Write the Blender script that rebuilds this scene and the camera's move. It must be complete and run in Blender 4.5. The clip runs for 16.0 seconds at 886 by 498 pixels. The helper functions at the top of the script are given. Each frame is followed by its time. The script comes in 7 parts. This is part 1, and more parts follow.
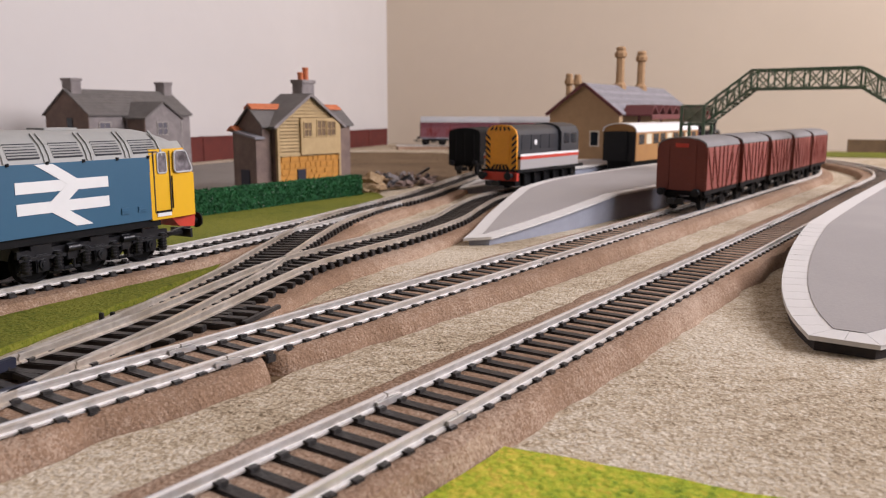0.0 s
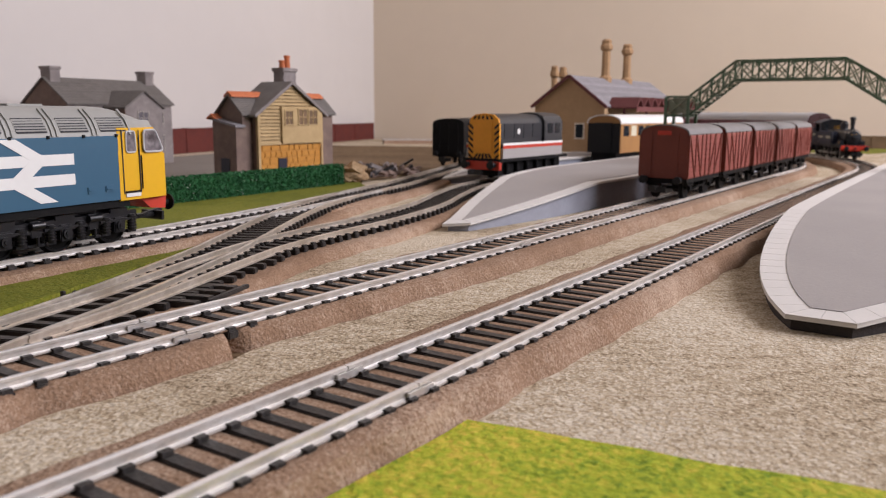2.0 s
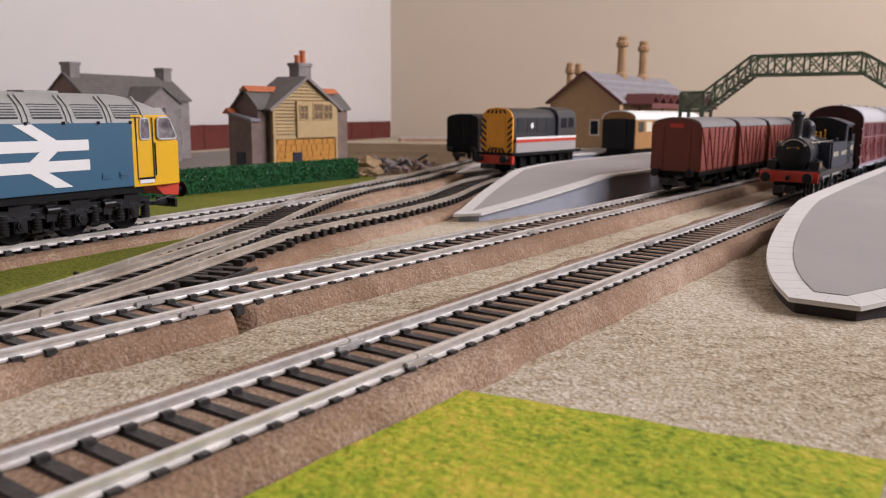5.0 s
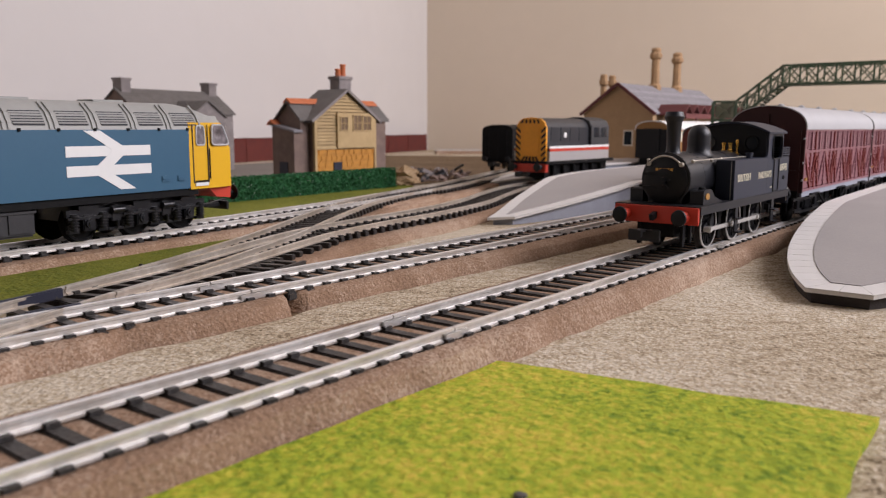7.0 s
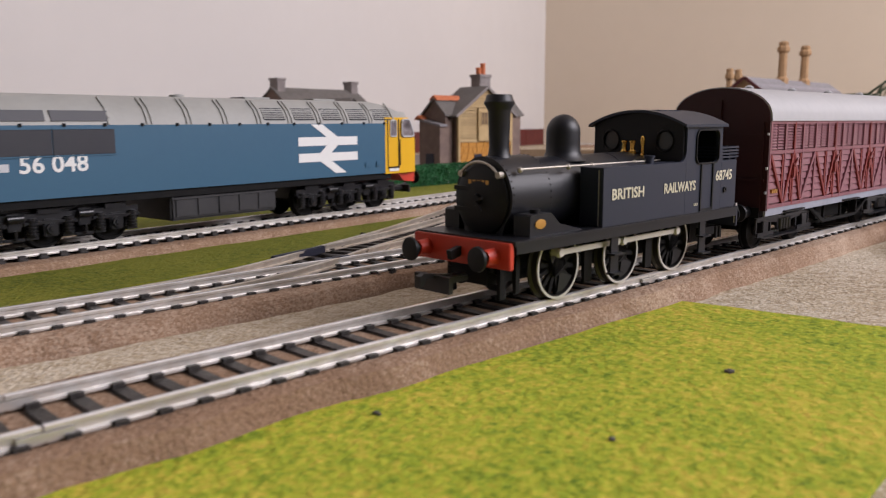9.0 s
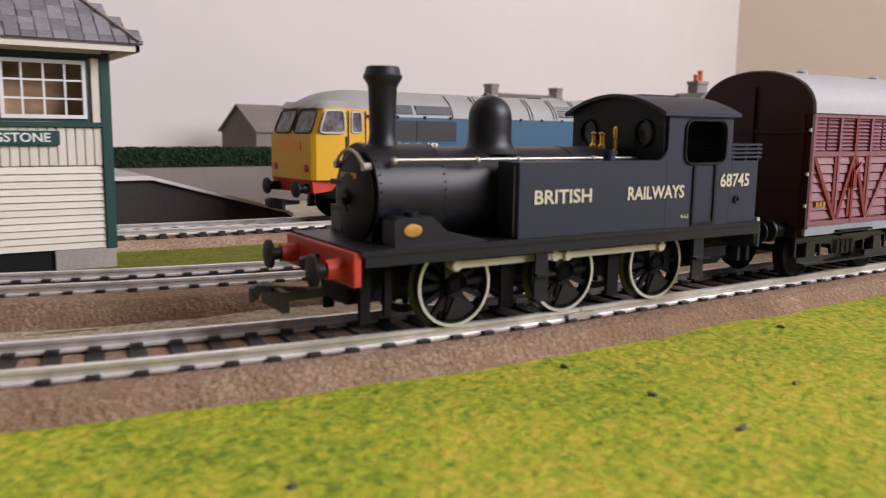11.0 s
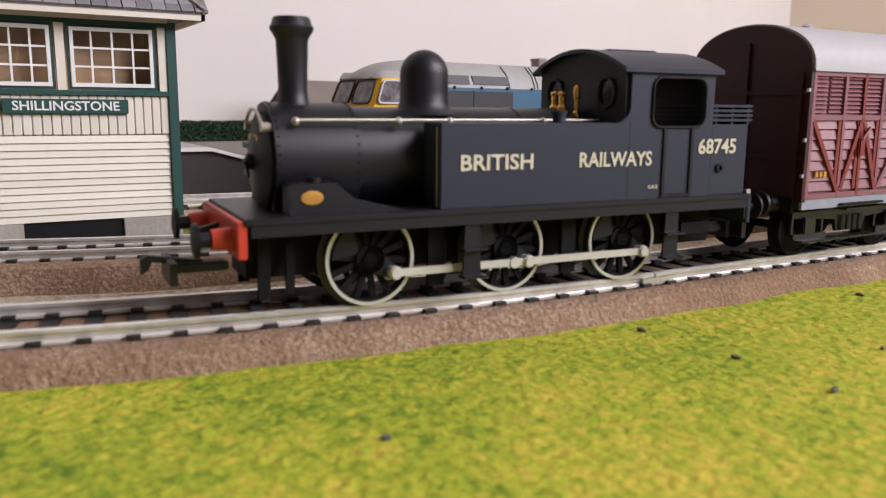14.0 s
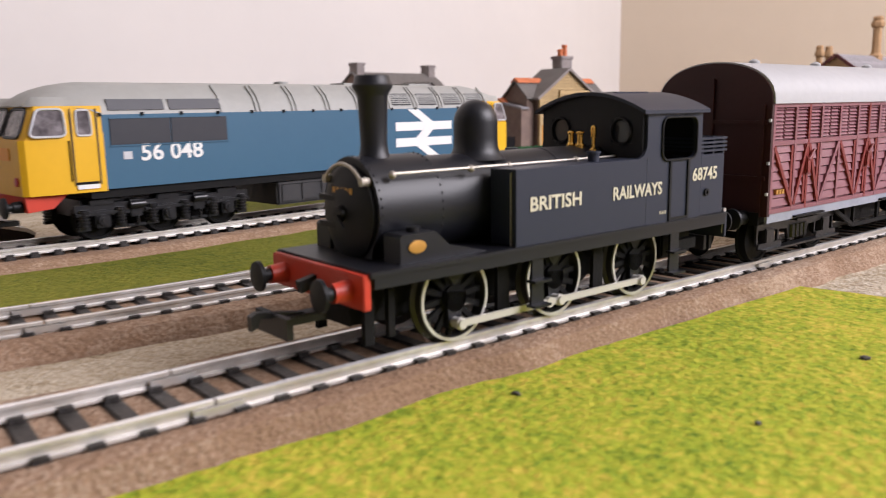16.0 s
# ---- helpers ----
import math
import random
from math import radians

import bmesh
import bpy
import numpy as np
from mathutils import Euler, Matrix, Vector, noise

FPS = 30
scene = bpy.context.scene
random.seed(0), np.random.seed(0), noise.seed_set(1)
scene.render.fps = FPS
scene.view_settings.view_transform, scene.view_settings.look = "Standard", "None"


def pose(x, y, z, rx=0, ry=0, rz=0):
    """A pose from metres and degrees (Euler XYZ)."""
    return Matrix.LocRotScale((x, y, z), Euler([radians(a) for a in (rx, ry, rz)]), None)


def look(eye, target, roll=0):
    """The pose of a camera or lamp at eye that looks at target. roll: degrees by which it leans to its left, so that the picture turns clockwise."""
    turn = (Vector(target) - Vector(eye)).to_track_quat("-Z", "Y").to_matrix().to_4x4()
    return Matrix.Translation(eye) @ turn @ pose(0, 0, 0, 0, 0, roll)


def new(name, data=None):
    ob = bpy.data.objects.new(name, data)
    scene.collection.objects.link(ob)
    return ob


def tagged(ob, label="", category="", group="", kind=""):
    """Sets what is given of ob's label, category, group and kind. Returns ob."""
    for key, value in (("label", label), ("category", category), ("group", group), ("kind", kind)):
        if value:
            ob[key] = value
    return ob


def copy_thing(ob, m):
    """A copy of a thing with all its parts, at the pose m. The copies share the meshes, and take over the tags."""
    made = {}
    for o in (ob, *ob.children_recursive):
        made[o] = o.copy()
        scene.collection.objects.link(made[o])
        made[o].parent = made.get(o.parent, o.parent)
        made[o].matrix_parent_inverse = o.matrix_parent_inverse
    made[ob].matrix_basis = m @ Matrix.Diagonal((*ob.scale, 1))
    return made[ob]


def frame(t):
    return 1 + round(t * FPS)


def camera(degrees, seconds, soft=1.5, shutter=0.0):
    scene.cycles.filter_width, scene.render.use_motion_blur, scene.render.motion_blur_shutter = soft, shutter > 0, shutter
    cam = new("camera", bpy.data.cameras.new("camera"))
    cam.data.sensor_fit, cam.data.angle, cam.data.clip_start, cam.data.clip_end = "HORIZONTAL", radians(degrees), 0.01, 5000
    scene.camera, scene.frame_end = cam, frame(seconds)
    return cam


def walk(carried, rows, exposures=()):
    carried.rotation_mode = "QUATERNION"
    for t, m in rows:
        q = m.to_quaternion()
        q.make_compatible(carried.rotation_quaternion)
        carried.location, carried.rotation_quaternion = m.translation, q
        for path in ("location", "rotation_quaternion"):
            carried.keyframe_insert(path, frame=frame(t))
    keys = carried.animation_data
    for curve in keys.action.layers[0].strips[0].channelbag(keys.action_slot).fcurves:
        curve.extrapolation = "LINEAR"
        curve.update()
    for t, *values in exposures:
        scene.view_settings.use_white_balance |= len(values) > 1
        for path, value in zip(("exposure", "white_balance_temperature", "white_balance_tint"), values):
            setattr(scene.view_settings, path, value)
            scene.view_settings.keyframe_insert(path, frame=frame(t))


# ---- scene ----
# All sizes in the builders are in millimetres (a 1:76 railway on a tabletop); MM turns them into metres.
MM = 0.001
cam = camera(57.96, 16.0, soft=1.15, shutter=0.3)
cam.data.dof.use_dof = True                # a phone held close: the far wall is soft
cam.data.dof.focus_distance, cam.data.dof.aperture_fstop = 0.25, 34.0
PATH = [
    (0, (-0.12839, -0.09493, 0.05886), (0.6789, 0.4711, -0.1080), 0.07),
    (0.5, (-0.12573, -0.09688, 0.05824), (0.6835, 0.4647, -0.1143), -0.21),
    (1, (-0.12408, -0.09693, 0.05451), (0.6881, 0.4602, -0.1188), 0.09),
    (1.5, (-0.12263, -0.09696, 0.05310), (0.6931, 0.4558, -0.1173), 0.15),
    (2, (-0.12181, -0.09680, 0.05191), (0.6931, 0.4575, -0.1176), 0.39),
    (2.5, (-0.12029, -0.09607, 0.05058), (0.6967, 0.4557, -0.1172), 0.80),
    (3, (-0.11952, -0.09741, 0.05026), (0.6947, 0.4586, -0.1166), 0.82),
    (3.5, (-0.12135, -0.09795, 0.04810), (0.6884, 0.4626, -0.1252), 0.97),
    (6, (-0.12363, -0.10586, 0.04601), (0.6708, 0.4795, -0.1160), 0.22),
    (6.5, (-0.12927, -0.10842, 0.04364), (0.6574, 0.4881, -0.1153), 0.32),
    (7, (-0.13762, -0.11274, 0.04346), (0.6406, 0.4967, -0.1078), 0.14),
    (7.5, (-0.14737, -0.11608, 0.04341), (0.6176, 0.5097, -0.1090), -0.19),
    (8, (-0.16017, -0.12011, 0.04346), (0.5900, 0.5238, -0.1066), -0.12),
    (8.5, (-0.18001, -0.12560, 0.04421), (0.5415, 0.5520, -0.0981), -0.23),
    (9, (-0.19803, -0.12706, 0.04261), (0.4938, 0.5778, -0.1143), -0.21),
    (11.5, (-0.29089, -0.13503, 0.03735), (0.2188, 0.7127, -0.1092), 0.79),
    (12, (-0.29412, -0.13640, 0.03843), (0.1928, 0.7238, -0.1131), 0.54),
    (12.5, (-0.29330, -0.13580, 0.03584), (0.1917, 0.7239, -0.1245), 0.52),
    (13, (-0.28899, -0.13392, 0.03514), (0.2060, 0.7194, -0.1286), 0.44),
    (13.5, (-0.28743, -0.13076, 0.03328), (0.2084, 0.7201, -0.1406), 0.31),
    (14, (-0.28521, -0.12930, 0.03415), (0.2147, 0.7189, -0.1410), 0.51),
    (14.5, (-0.27772, -0.12848, 0.03629), (0.2336, 0.7133, -0.1366), 0.32),
    (15, (-0.25853, -0.12571, 0.03874), (0.2842, 0.6954, -0.1380), -0.35),
    (15.5, (-0.23397, -0.12174, 0.04188), (0.3515, 0.6702, -0.1312), -0.69),
    (16, (-0.20951, -0.12072, 0.04347), (0.4179, 0.6375, -0.1338), -0.86),
]
walk(cam, [(t, look(eye, target, roll)) for t, eye, target, roll in PATH],
     exposures=[(0, 0.08), (1, 0.04), (2.5, -0.05), (7, -0.06), (9.2, 0.0), (11.3, 0.22), (13.5, 0.32), (14.5, 0.42), (16, 0.47)])

# ---- daylight: a window in the wall behind the camera ----
world = bpy.data.worlds.new("sky")
scene.world = world
world.use_nodes = True
wn = world.node_tree
sky = wn.nodes.new("ShaderNodeTexSky")
sky.sky_type, sky.sun_disc = "NISHITA", False
sky.sun_elevation, sky.sun_rotation = radians(40), radians(200)
wn.nodes["Background"].inputs["Strength"].default_value = 0.1
wn.links.new(sky.outputs[0], wn.nodes["Background"].inputs["Color"])


def window_light(name, m, sx, sy, watts, colour):
    d = bpy.data.lights.new(name, "AREA")
    d.shape, d.size, d.size_y, d.energy, d.color = "RECTANGLE", sx, sy, watts, colour
    ob = new(name, d)
    ob.matrix_world = m
    return ob


window_light("window_daylight", look((0.93, -1.109, 0.92), (0.654, -0.148, 0.62)), 1.36, 0.92, 41.0, (1.0, 0.935, 1.0))



# ---- materials ----
def mat(name, colour, rough=0.6, metal=0.0, second=None, scale=40.0, amount=0.5, fine=400.0, bump=0.15, bump_scale=900.0,
        spec=0.5, coat=0.0, island=0.0):
    """A painted or natural surface: large and fine variation of colour, fine relief."""
    m = bpy.data.materials.new(name)
    m.use_nodes = True
    nt = m.node_tree
    b = nt.nodes["Principled BSDF"]
    b.inputs["Roughness"].default_value, b.inputs["Metallic"].default_value = rough, metal
    b.inputs["Specular IOR Level"].default_value = spec
    b.inputs["Coat Weight"].default_value = coat
    co = nt.nodes.new("ShaderNodeTexCoord")
    second = second or tuple(c * 0.75 for c in colour)

    def noise_at(s, detail=4.0):
        n = nt.nodes.new("ShaderNodeTexNoise")
        n.inputs["Scale"].default_value, n.inputs["Detail"].default_value = s, detail
        nt.links.new(co.outputs["Object"], n.inputs["Vector"])
        return n

    def mix(kind, fac, a, c):
        x = nt.nodes.new("ShaderNodeMix")
        x.data_type, x.blend_type = "RGBA", kind
        for sock, v in ((x.inputs["Factor"], fac), (x.inputs["A"], a), (x.inputs["B"], c)):
            if hasattr(v, "is_linked"):
                nt.links.new(v, sock)
            else:
                sock.default_value = v
        return x.outputs["Result"]

    big, small = noise_at(scale), noise_at(fine, 2.0)
    ramp = nt.nodes.new("ShaderNodeValToRGB")
    ramp.color_ramp.elements[0].position, ramp.color_ramp.elements[1].position = 0.38, 0.66
    nt.links.new(big.outputs["Fac"], ramp.inputs["Fac"])
    first = mix("MIX", ramp.outputs["Color"], (*colour, 1), mix("MIX", amount, (*colour, 1), (*second, 1)))
    ramp2 = nt.nodes.new("ShaderNodeValToRGB")
    ramp2.color_ramp.elements[0].position, ramp2.color_ramp.elements[1].position = 0.35, 0.7
    nt.links.new(small.outputs["Fac"], ramp2.inputs["Fac"])
    out = mix("MIX", ramp2.outputs["Color"], first, mix("MIX", amount * 0.6, first, (*second, 1)))
    if island:
        info = nt.nodes.new("ShaderNodeObjectInfo")
        hsv = nt.nodes.new("ShaderNodeHueSaturation")
        mr = nt.nodes.new("ShaderNodeMapRange")
        mr.inputs["To Min"].default_value, mr.inputs["To Max"].default_value = 1 - island, 1 + island
        nt.links.new(info.outputs["Random"], mr.inputs["Value"])
        nt.links.new(mr.outputs["Result"], hsv.inputs["Value"])
        nt.links.new(out, hsv.inputs["Color"])
        out = hsv.outputs["Color"]
    nt.links.new(out, b.inputs["Base Color"])
    if bump:
        rel = noise_at(bump_scale, 3.0)
        bp = nt.nodes.new("ShaderNodeBump")
        bp.inputs["Strength"].default_value, bp.inputs["Distance"].default_value = bump, 0.0006
        nt.links.new(rel.outputs["Fac"], bp.inputs["Height"])
        nt.links.new(bp.outputs["Normal"], b.inputs["Normal"])
    return m


def glass(name, tint=(0.75, 0.8, 0.82)):
    m = bpy.data.materials.new(name)
    m.use_nodes = True
    b = m.node_tree.nodes["Principled BSDF"]
    b.inputs["Base Color"].default_value = (*tint, 1)
    b.inputs["Transmission Weight"].default_value = 1.0
    b.inputs["Roughness"].default_value = 0.05
    b.inputs["IOR"].default_value = 1.12
    return m


def speckled(name, cols, scale, bump, bump_scale, rough=0.95, blotch=9.0, grain=0.45, mottle=0.7, mid_scale=14.0, streak=None):
    """Scatter material: grains of several colours, patchy at a larger scale."""
    m = bpy.data.materials.new(name)
    m.use_nodes = True
    nt = m.node_tree
    b = nt.nodes["Principled BSDF"]
    b.inputs["Roughness"].default_value = rough
    b.inputs["Specular IOR Level"].default_value = 0.25
    co = nt.nodes.new("ShaderNodeTexCoord")
    vor = nt.nodes.new("ShaderNodeTexVoronoi")
    vor.inputs["Scale"].default_value = scale
    nt.links.new(co.outputs["Object"], vor.inputs["Vector"])
    sep = nt.nodes.new("ShaderNodeSeparateColor")
    nt.links.new(vor.outputs["Color"], sep.inputs["Color"])
    big = nt.nodes.new("ShaderNodeTexNoise")
    big.inputs["Scale"].default_value, big.inputs["Detail"].default_value = blotch, 6.0
    nt.links.new(co.outputs["Object"], big.inputs["Vector"])
    mid = nt.nodes.new("ShaderNodeTexNoise")
    mid.inputs["Scale"].default_value, mid.inputs["Detail"].default_value = blotch * mid_scale, 5.0
    if streak:
        turn = nt.nodes.new("ShaderNodeMapping")
        turn.vector_type = "TEXTURE"
        turn.inputs["Rotation"].default_value[2], turn.inputs["Scale"].default_value[0] = radians(streak[0]), streak[1]
        nt.links.new(co.outputs["Object"], turn.inputs["Vector"])
        nt.links.new(turn.outputs["Vector"], mid.inputs["Vector"])
    else:
        nt.links.new(co.outputs["Object"], mid.inputs["Vector"])

    def add(p, q, op="ADD"):
        x = nt.nodes.new("ShaderNodeMath")
        x.operation = op
        for sock, v in zip(x.inputs, (p, q)):
            if hasattr(v, "is_linked"):
                nt.links.new(v, sock)
            else:
                sock.default_value = v
        return x.outputs[0]

    val = add(add(add(sep.outputs[0], grain, "MULTIPLY"), add(big.outputs["Fac"], 0.9, "MULTIPLY")), add(mid.outputs["Fac"], mottle, "MULTIPLY"))
    val = add(add(val, 0.1 + 0.5 * (grain + mottle - 0.25), "SUBTRACT"), 1.05, "MULTIPLY")
    ramp = nt.nodes.new("ShaderNodeValToRGB")
    els = ramp.color_ramp.elements
    for i, c in enumerate(cols):
        e = els[i] if i < 2 else els.new(0.5)
        e.position, e.color = 0.12 + 0.76 * i / (len(cols) - 1), (*c, 1)
    nt.links.new(val, ramp.inputs["Fac"])
    nt.links.new(ramp.outputs["Color"], b.inputs["Base Color"])
    rel = nt.nodes.new("ShaderNodeTexNoise")
    rel.inputs["Scale"].default_value, rel.inputs["Detail"].default_value = bump_scale, 4.0
    nt.links.new(co.outputs["Object"], rel.inputs["Vector"])
    bp = nt.nodes.new("ShaderNodeBump")
    bp.inputs["Strength"].default_value, bp.inputs["Distance"].default_value = bump, 0.001
    nt.links.new(rel.outputs["Fac"], bp.inputs["Height"])
    nt.links.new(bp.outputs["Normal"], b.inputs["Normal"])
    return m


M_WALL = mat("wall_paint", (0.615, 0.582, 0.555), 0.8, second=(0.575, 0.543, 0.517), scale=3, amount=0.5, fine=25, bump=0.3, bump_scale=60, spec=0.2)
M_WALL2 = mat("wall_paint_cream", (0.62, 0.53, 0.425), 0.85, second=(0.58, 0.495, 0.395), scale=3, amount=0.5, fine=25, bump=0.3, bump_scale=60, spec=0.2)
# Colours of unseen walls and ceiling, set low to hold back bounce light.
M_LOWBOUNCE = mat("low_bounce_wall", (0.14, 0.128, 0.12), 0.85, scale=3, amount=0.3, bump=0)
M_CEIL = mat("ceiling_paint", (0.4, 0.38, 0.37), 0.9, scale=3, amount=0.1, bump=0)
M_SAND = speckled("sawdust_mat", [(0.17, 0.125, 0.075), (0.38, 0.3, 0.2), (0.49, 0.405, 0.285), (0.55, 0.47, 0.345), (0.69, 0.63, 0.52)], 1500, 0.9, 700, blotch=12, grain=0.44, mottle=0.72, mid_scale=26.0, streak=(-50, 1.9))
M_BALLAST = speckled("foam_ballast", [(0.17, 0.1, 0.062), (0.245, 0.152, 0.095), (0.285, 0.184, 0.12), (0.325, 0.216, 0.145), (0.52, 0.4, 0.3)], 2000, 0.8, 900, blotch=12, grain=0.3, mottle=0.36)
M_GRASS = speckled("grass_mat", [(0.14, 0.22, 0.016), (0.27, 0.345, 0.024), (0.38, 0.415, 0.032), (0.45, 0.45, 0.04), (0.62, 0.47, 0.07)], 1000, 0.9, 520, blotch=22, grain=0.32, mottle=0.9, mid_scale=16.0)
M_GRASS2 = speckled("dull_grass_mat", [(0.08, 0.1, 0.01), (0.14, 0.158, 0.016), (0.175, 0.185, 0.022), (0.22, 0.215, 0.03)], 1100, 0.9, 700, blotch=16)
M_EARTH = speckled("brown_earth_and_gap_shadow", [(0.08, 0.05, 0.026), (0.15, 0.096, 0.05), (0.22, 0.15, 0.085)], 1100, 0.6, 500, blotch=12)
M_SANDEARTH = speckled("tan_earth", [(0.2, 0.13, 0.07), (0.36, 0.25, 0.14), (0.48, 0.35, 0.22)], 1100, 0.8, 500, blotch=12)
M_RAIL = mat("nickel_silver_rail", (0.95, 0.94, 0.93), 0.22, 0.5, second=(0.74, 0.7, 0.65), scale=60, amount=0.5, fine=500, bump=0.1)
M_RAILSIDE = mat("grimy_rail_side", (0.8, 0.78, 0.74), 0.36, 0.5, second=(0.42, 0.37, 0.31), scale=80, amount=0.6, fine=500, bump=0.2)
M_OLDRAIL = mat("tarnished_rail", (0.74, 0.68, 0.6), 0.33, 0.6, second=(0.36, 0.29, 0.21), scale=50, amount=0.6, fine=500, bump=0.2)
M_SLEEPER = mat("sleeper_plastic", (0.014, 0.012, 0.0115), 0.55, second=(0.045, 0.036, 0.03), scale=150, amount=0.6, fine=900, bump=0.4, island=0.25)
M_BLACK = mat("satin_black", (0.006, 0.0063, 0.008), 0.48, second=(0.01, 0.0105, 0.012), scale=80, amount=0.4, bump=0.08, bump_scale=1500, spec=0.28)
M_DARKSTEEL = mat("dark_wheel_steel", (0.06, 0.057, 0.055), 0.45, 0.6, scale=200, amount=0.3, bump=0.05)
M_LOCO = mat("loco_black_paint", (0.021, 0.026, 0.044), 0.46, second=(0.025, 0.03, 0.048), scale=60, amount=0.4, bump=0.02, bump_scale=1800, spec=0.35)
M_BOILER = mat("matt_black_boiler", (0.006, 0.0068, 0.0105), 0.42, second=(0.0085, 0.009, 0.0125), scale=60, amount=0.4, bump=0.03, bump_scale=1800, spec=0.42)
M_CHASSIS = mat("chassis_black", (0.0055, 0.0055, 0.0065), 0.6, spec=0.14, second=(0.011, 0.0105, 0.01), scale=120, amount=0.5, bump=0.15)
M_BOGIE = mat("bogie_black", (0.006, 0.0065, 0.009), 0.32, spec=0.55, second=(0.016, 0.016, 0.018), scale=120, amount=0.5, bump=0.1)
M_TANK = mat("fuel_tank_grey", (0.016, 0.016, 0.019), 0.5, second=(0.035, 0.034, 0.036), scale=90, amount=0.5, bump=0.1)
M_GRILLE = mat("grille_mesh", (0.017, 0.018, 0.026), 0.5, second=(0.024, 0.024, 0.03), scale=200, amount=0.5, fine=2500, bump=0.1, bump_scale=2500)
M_RODSTEEL = mat("polished_rod", (0.62, 0.6, 0.56), 0.3, 0.25, scale=200, amount=0.2, bump=0.03)
M_RED = mat("buffer_beam_red", (0.55, 0.045, 0.02), 0.45, second=(0.4, 0.03, 0.02), scale=120, amount=0.4, bump=0.05)
M_STEEL = mat("bright_steel", (0.66, 0.64, 0.61), 0.28, 0.6, scale=200, amount=0.3, bump=0.05)
M_HANDRAIL = mat("dull_handrail", (0.46, 0.42, 0.36), 0.38, 0.5, scale=200, amount=0.4, bump=0.05)
M_TYRE = mat("wheel_tyre", (0.64, 0.63, 0.6), 0.32, 0.4, scale=200, amount=0.3, bump=0.05)
M_BRASS = mat("brass", (0.8, 0.5, 0.13), 0.22, 1.0, scale=200, amount=0.3, bump=0.05)
M_GOLD = mat("gold_plate", (0.6, 0.32, 0.08), 0.4, 0.6, scale=300, amount=0.4, bump=0.1)
M_LETTER = mat("cream_lettering", (0.62, 0.58, 0.44), 0.6, scale=200, amount=0.15, bump=0)
M_WHITE = mat("white_paint", (0.78, 0.78, 0.76), 0.5, scale=60, amount=0.15, bump=0.03)
# Pink window sheen of the coach sides is mixed into this base colour.
M_MAROON_SHEEN = mat("maroon_with_sheen", (0.235, 0.078, 0.1), 0.42, second=(0.18, 0.056, 0.072), scale=60, amount=0.5, bump=0.06, spec=0.9)
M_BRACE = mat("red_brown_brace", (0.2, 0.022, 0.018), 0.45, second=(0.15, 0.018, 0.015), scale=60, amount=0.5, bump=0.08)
# Coach ends: far darker than the sides, which carry the painted sheen.
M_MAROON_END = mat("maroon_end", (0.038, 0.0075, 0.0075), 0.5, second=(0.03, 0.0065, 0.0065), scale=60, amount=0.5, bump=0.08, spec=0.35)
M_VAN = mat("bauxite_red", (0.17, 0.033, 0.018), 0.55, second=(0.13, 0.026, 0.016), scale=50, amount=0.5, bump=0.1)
# Side boards: a paler, pinker red than the ends and framing.
M_VANSIDE = mat("pale_bauxite", (0.29, 0.075, 0.058), 0.55, second=(0.23, 0.055, 0.042), scale=50, amount=0.5, bump=0.1)
M_VAN_ROOF = mat("van_roof", (0.2, 0.19, 0.185), 0.7, scale=40, amount=0.4, bump=0.1)
M_ROOF = mat("silver_grey_roof", (0.42, 0.42, 0.43), 0.58, 0.0, second=(0.36, 0.36, 0.37), scale=30, amount=0.5, bump=0.05)
M_BLUE = mat("rail_blue", (0.018, 0.09, 0.165), 0.5, second=(0.022, 0.1, 0.175), scale=40, amount=0.5, bump=0.03, spec=0.6)
M_YELLOW = mat("warning_yellow", (0.75, 0.42, 0.012), 0.4, second=(0.68, 0.38, 0.01), scale=50, amount=0.4, bump=0.03)
M_GREYROOF = mat("loco_roof_grey", (0.33, 0.33, 0.31), 0.55, second=(0.28, 0.28, 0.26), scale=50, amount=0.5, bump=0.06)
M_GLASS = glass("window_glass")
M_DARKGLASS = mat("smoked_window", (0.02, 0.024, 0.03), 0.15, scale=60, amount=0.2, bump=0)
M_CABGLASS = mat("cab_glazing", (0.26, 0.235, 0.25), 0.12, second=(0.05, 0.042, 0.046), scale=230, amount=0.9, fine=500, bump=0)
M_ORANGE = mat("shunter_orange_yellow", (0.85, 0.35, 0.014), 0.45, scale=60, amount=0.4, bump=0.04)
M_ALU = mat("window_surround", (0.62, 0.63, 0.65), 0.35, 0.3, scale=200, amount=0.2, bump=0)
M_TARMAC = mat("platform_grey", (0.36, 0.335, 0.32), 0.8, second=(0.31, 0.29, 0.28), scale=22, amount=0.5, fine=600, bump=0.15)
M_EDGE = mat("platform_edge_white", (0.68, 0.66, 0.63), 0.7, second=(0.62, 0.6, 0.57), scale=40, amount=0.5, bump=0.1)
M_PLATSIDE = mat("platform_side", (0.3, 0.32, 0.38), 0.7, second=(0.22, 0.23, 0.27), scale=60, amount=0.5, bump=0.2)
# Back platform's dark side; also paints the shadow below the near platform's edge.
M_PLATDARK = mat("platform_dark_side_and_shadow", (0.035, 0.028, 0.027), 0.8, scale=60, amount=0.5, bump=0.3)
M_GREEN = mat("bridge_green", (0.06, 0.13, 0.07), 0.5, second=(0.14, 0.16, 0.11), scale=80, amount=0.6, bump=0.1)
M_BRIDGE_CREAM = mat("bridge_weathered", (0.3, 0.31, 0.23), 0.7, second=(0.16, 0.19, 0.12), scale=90, amount=0.6, bump=0.2)
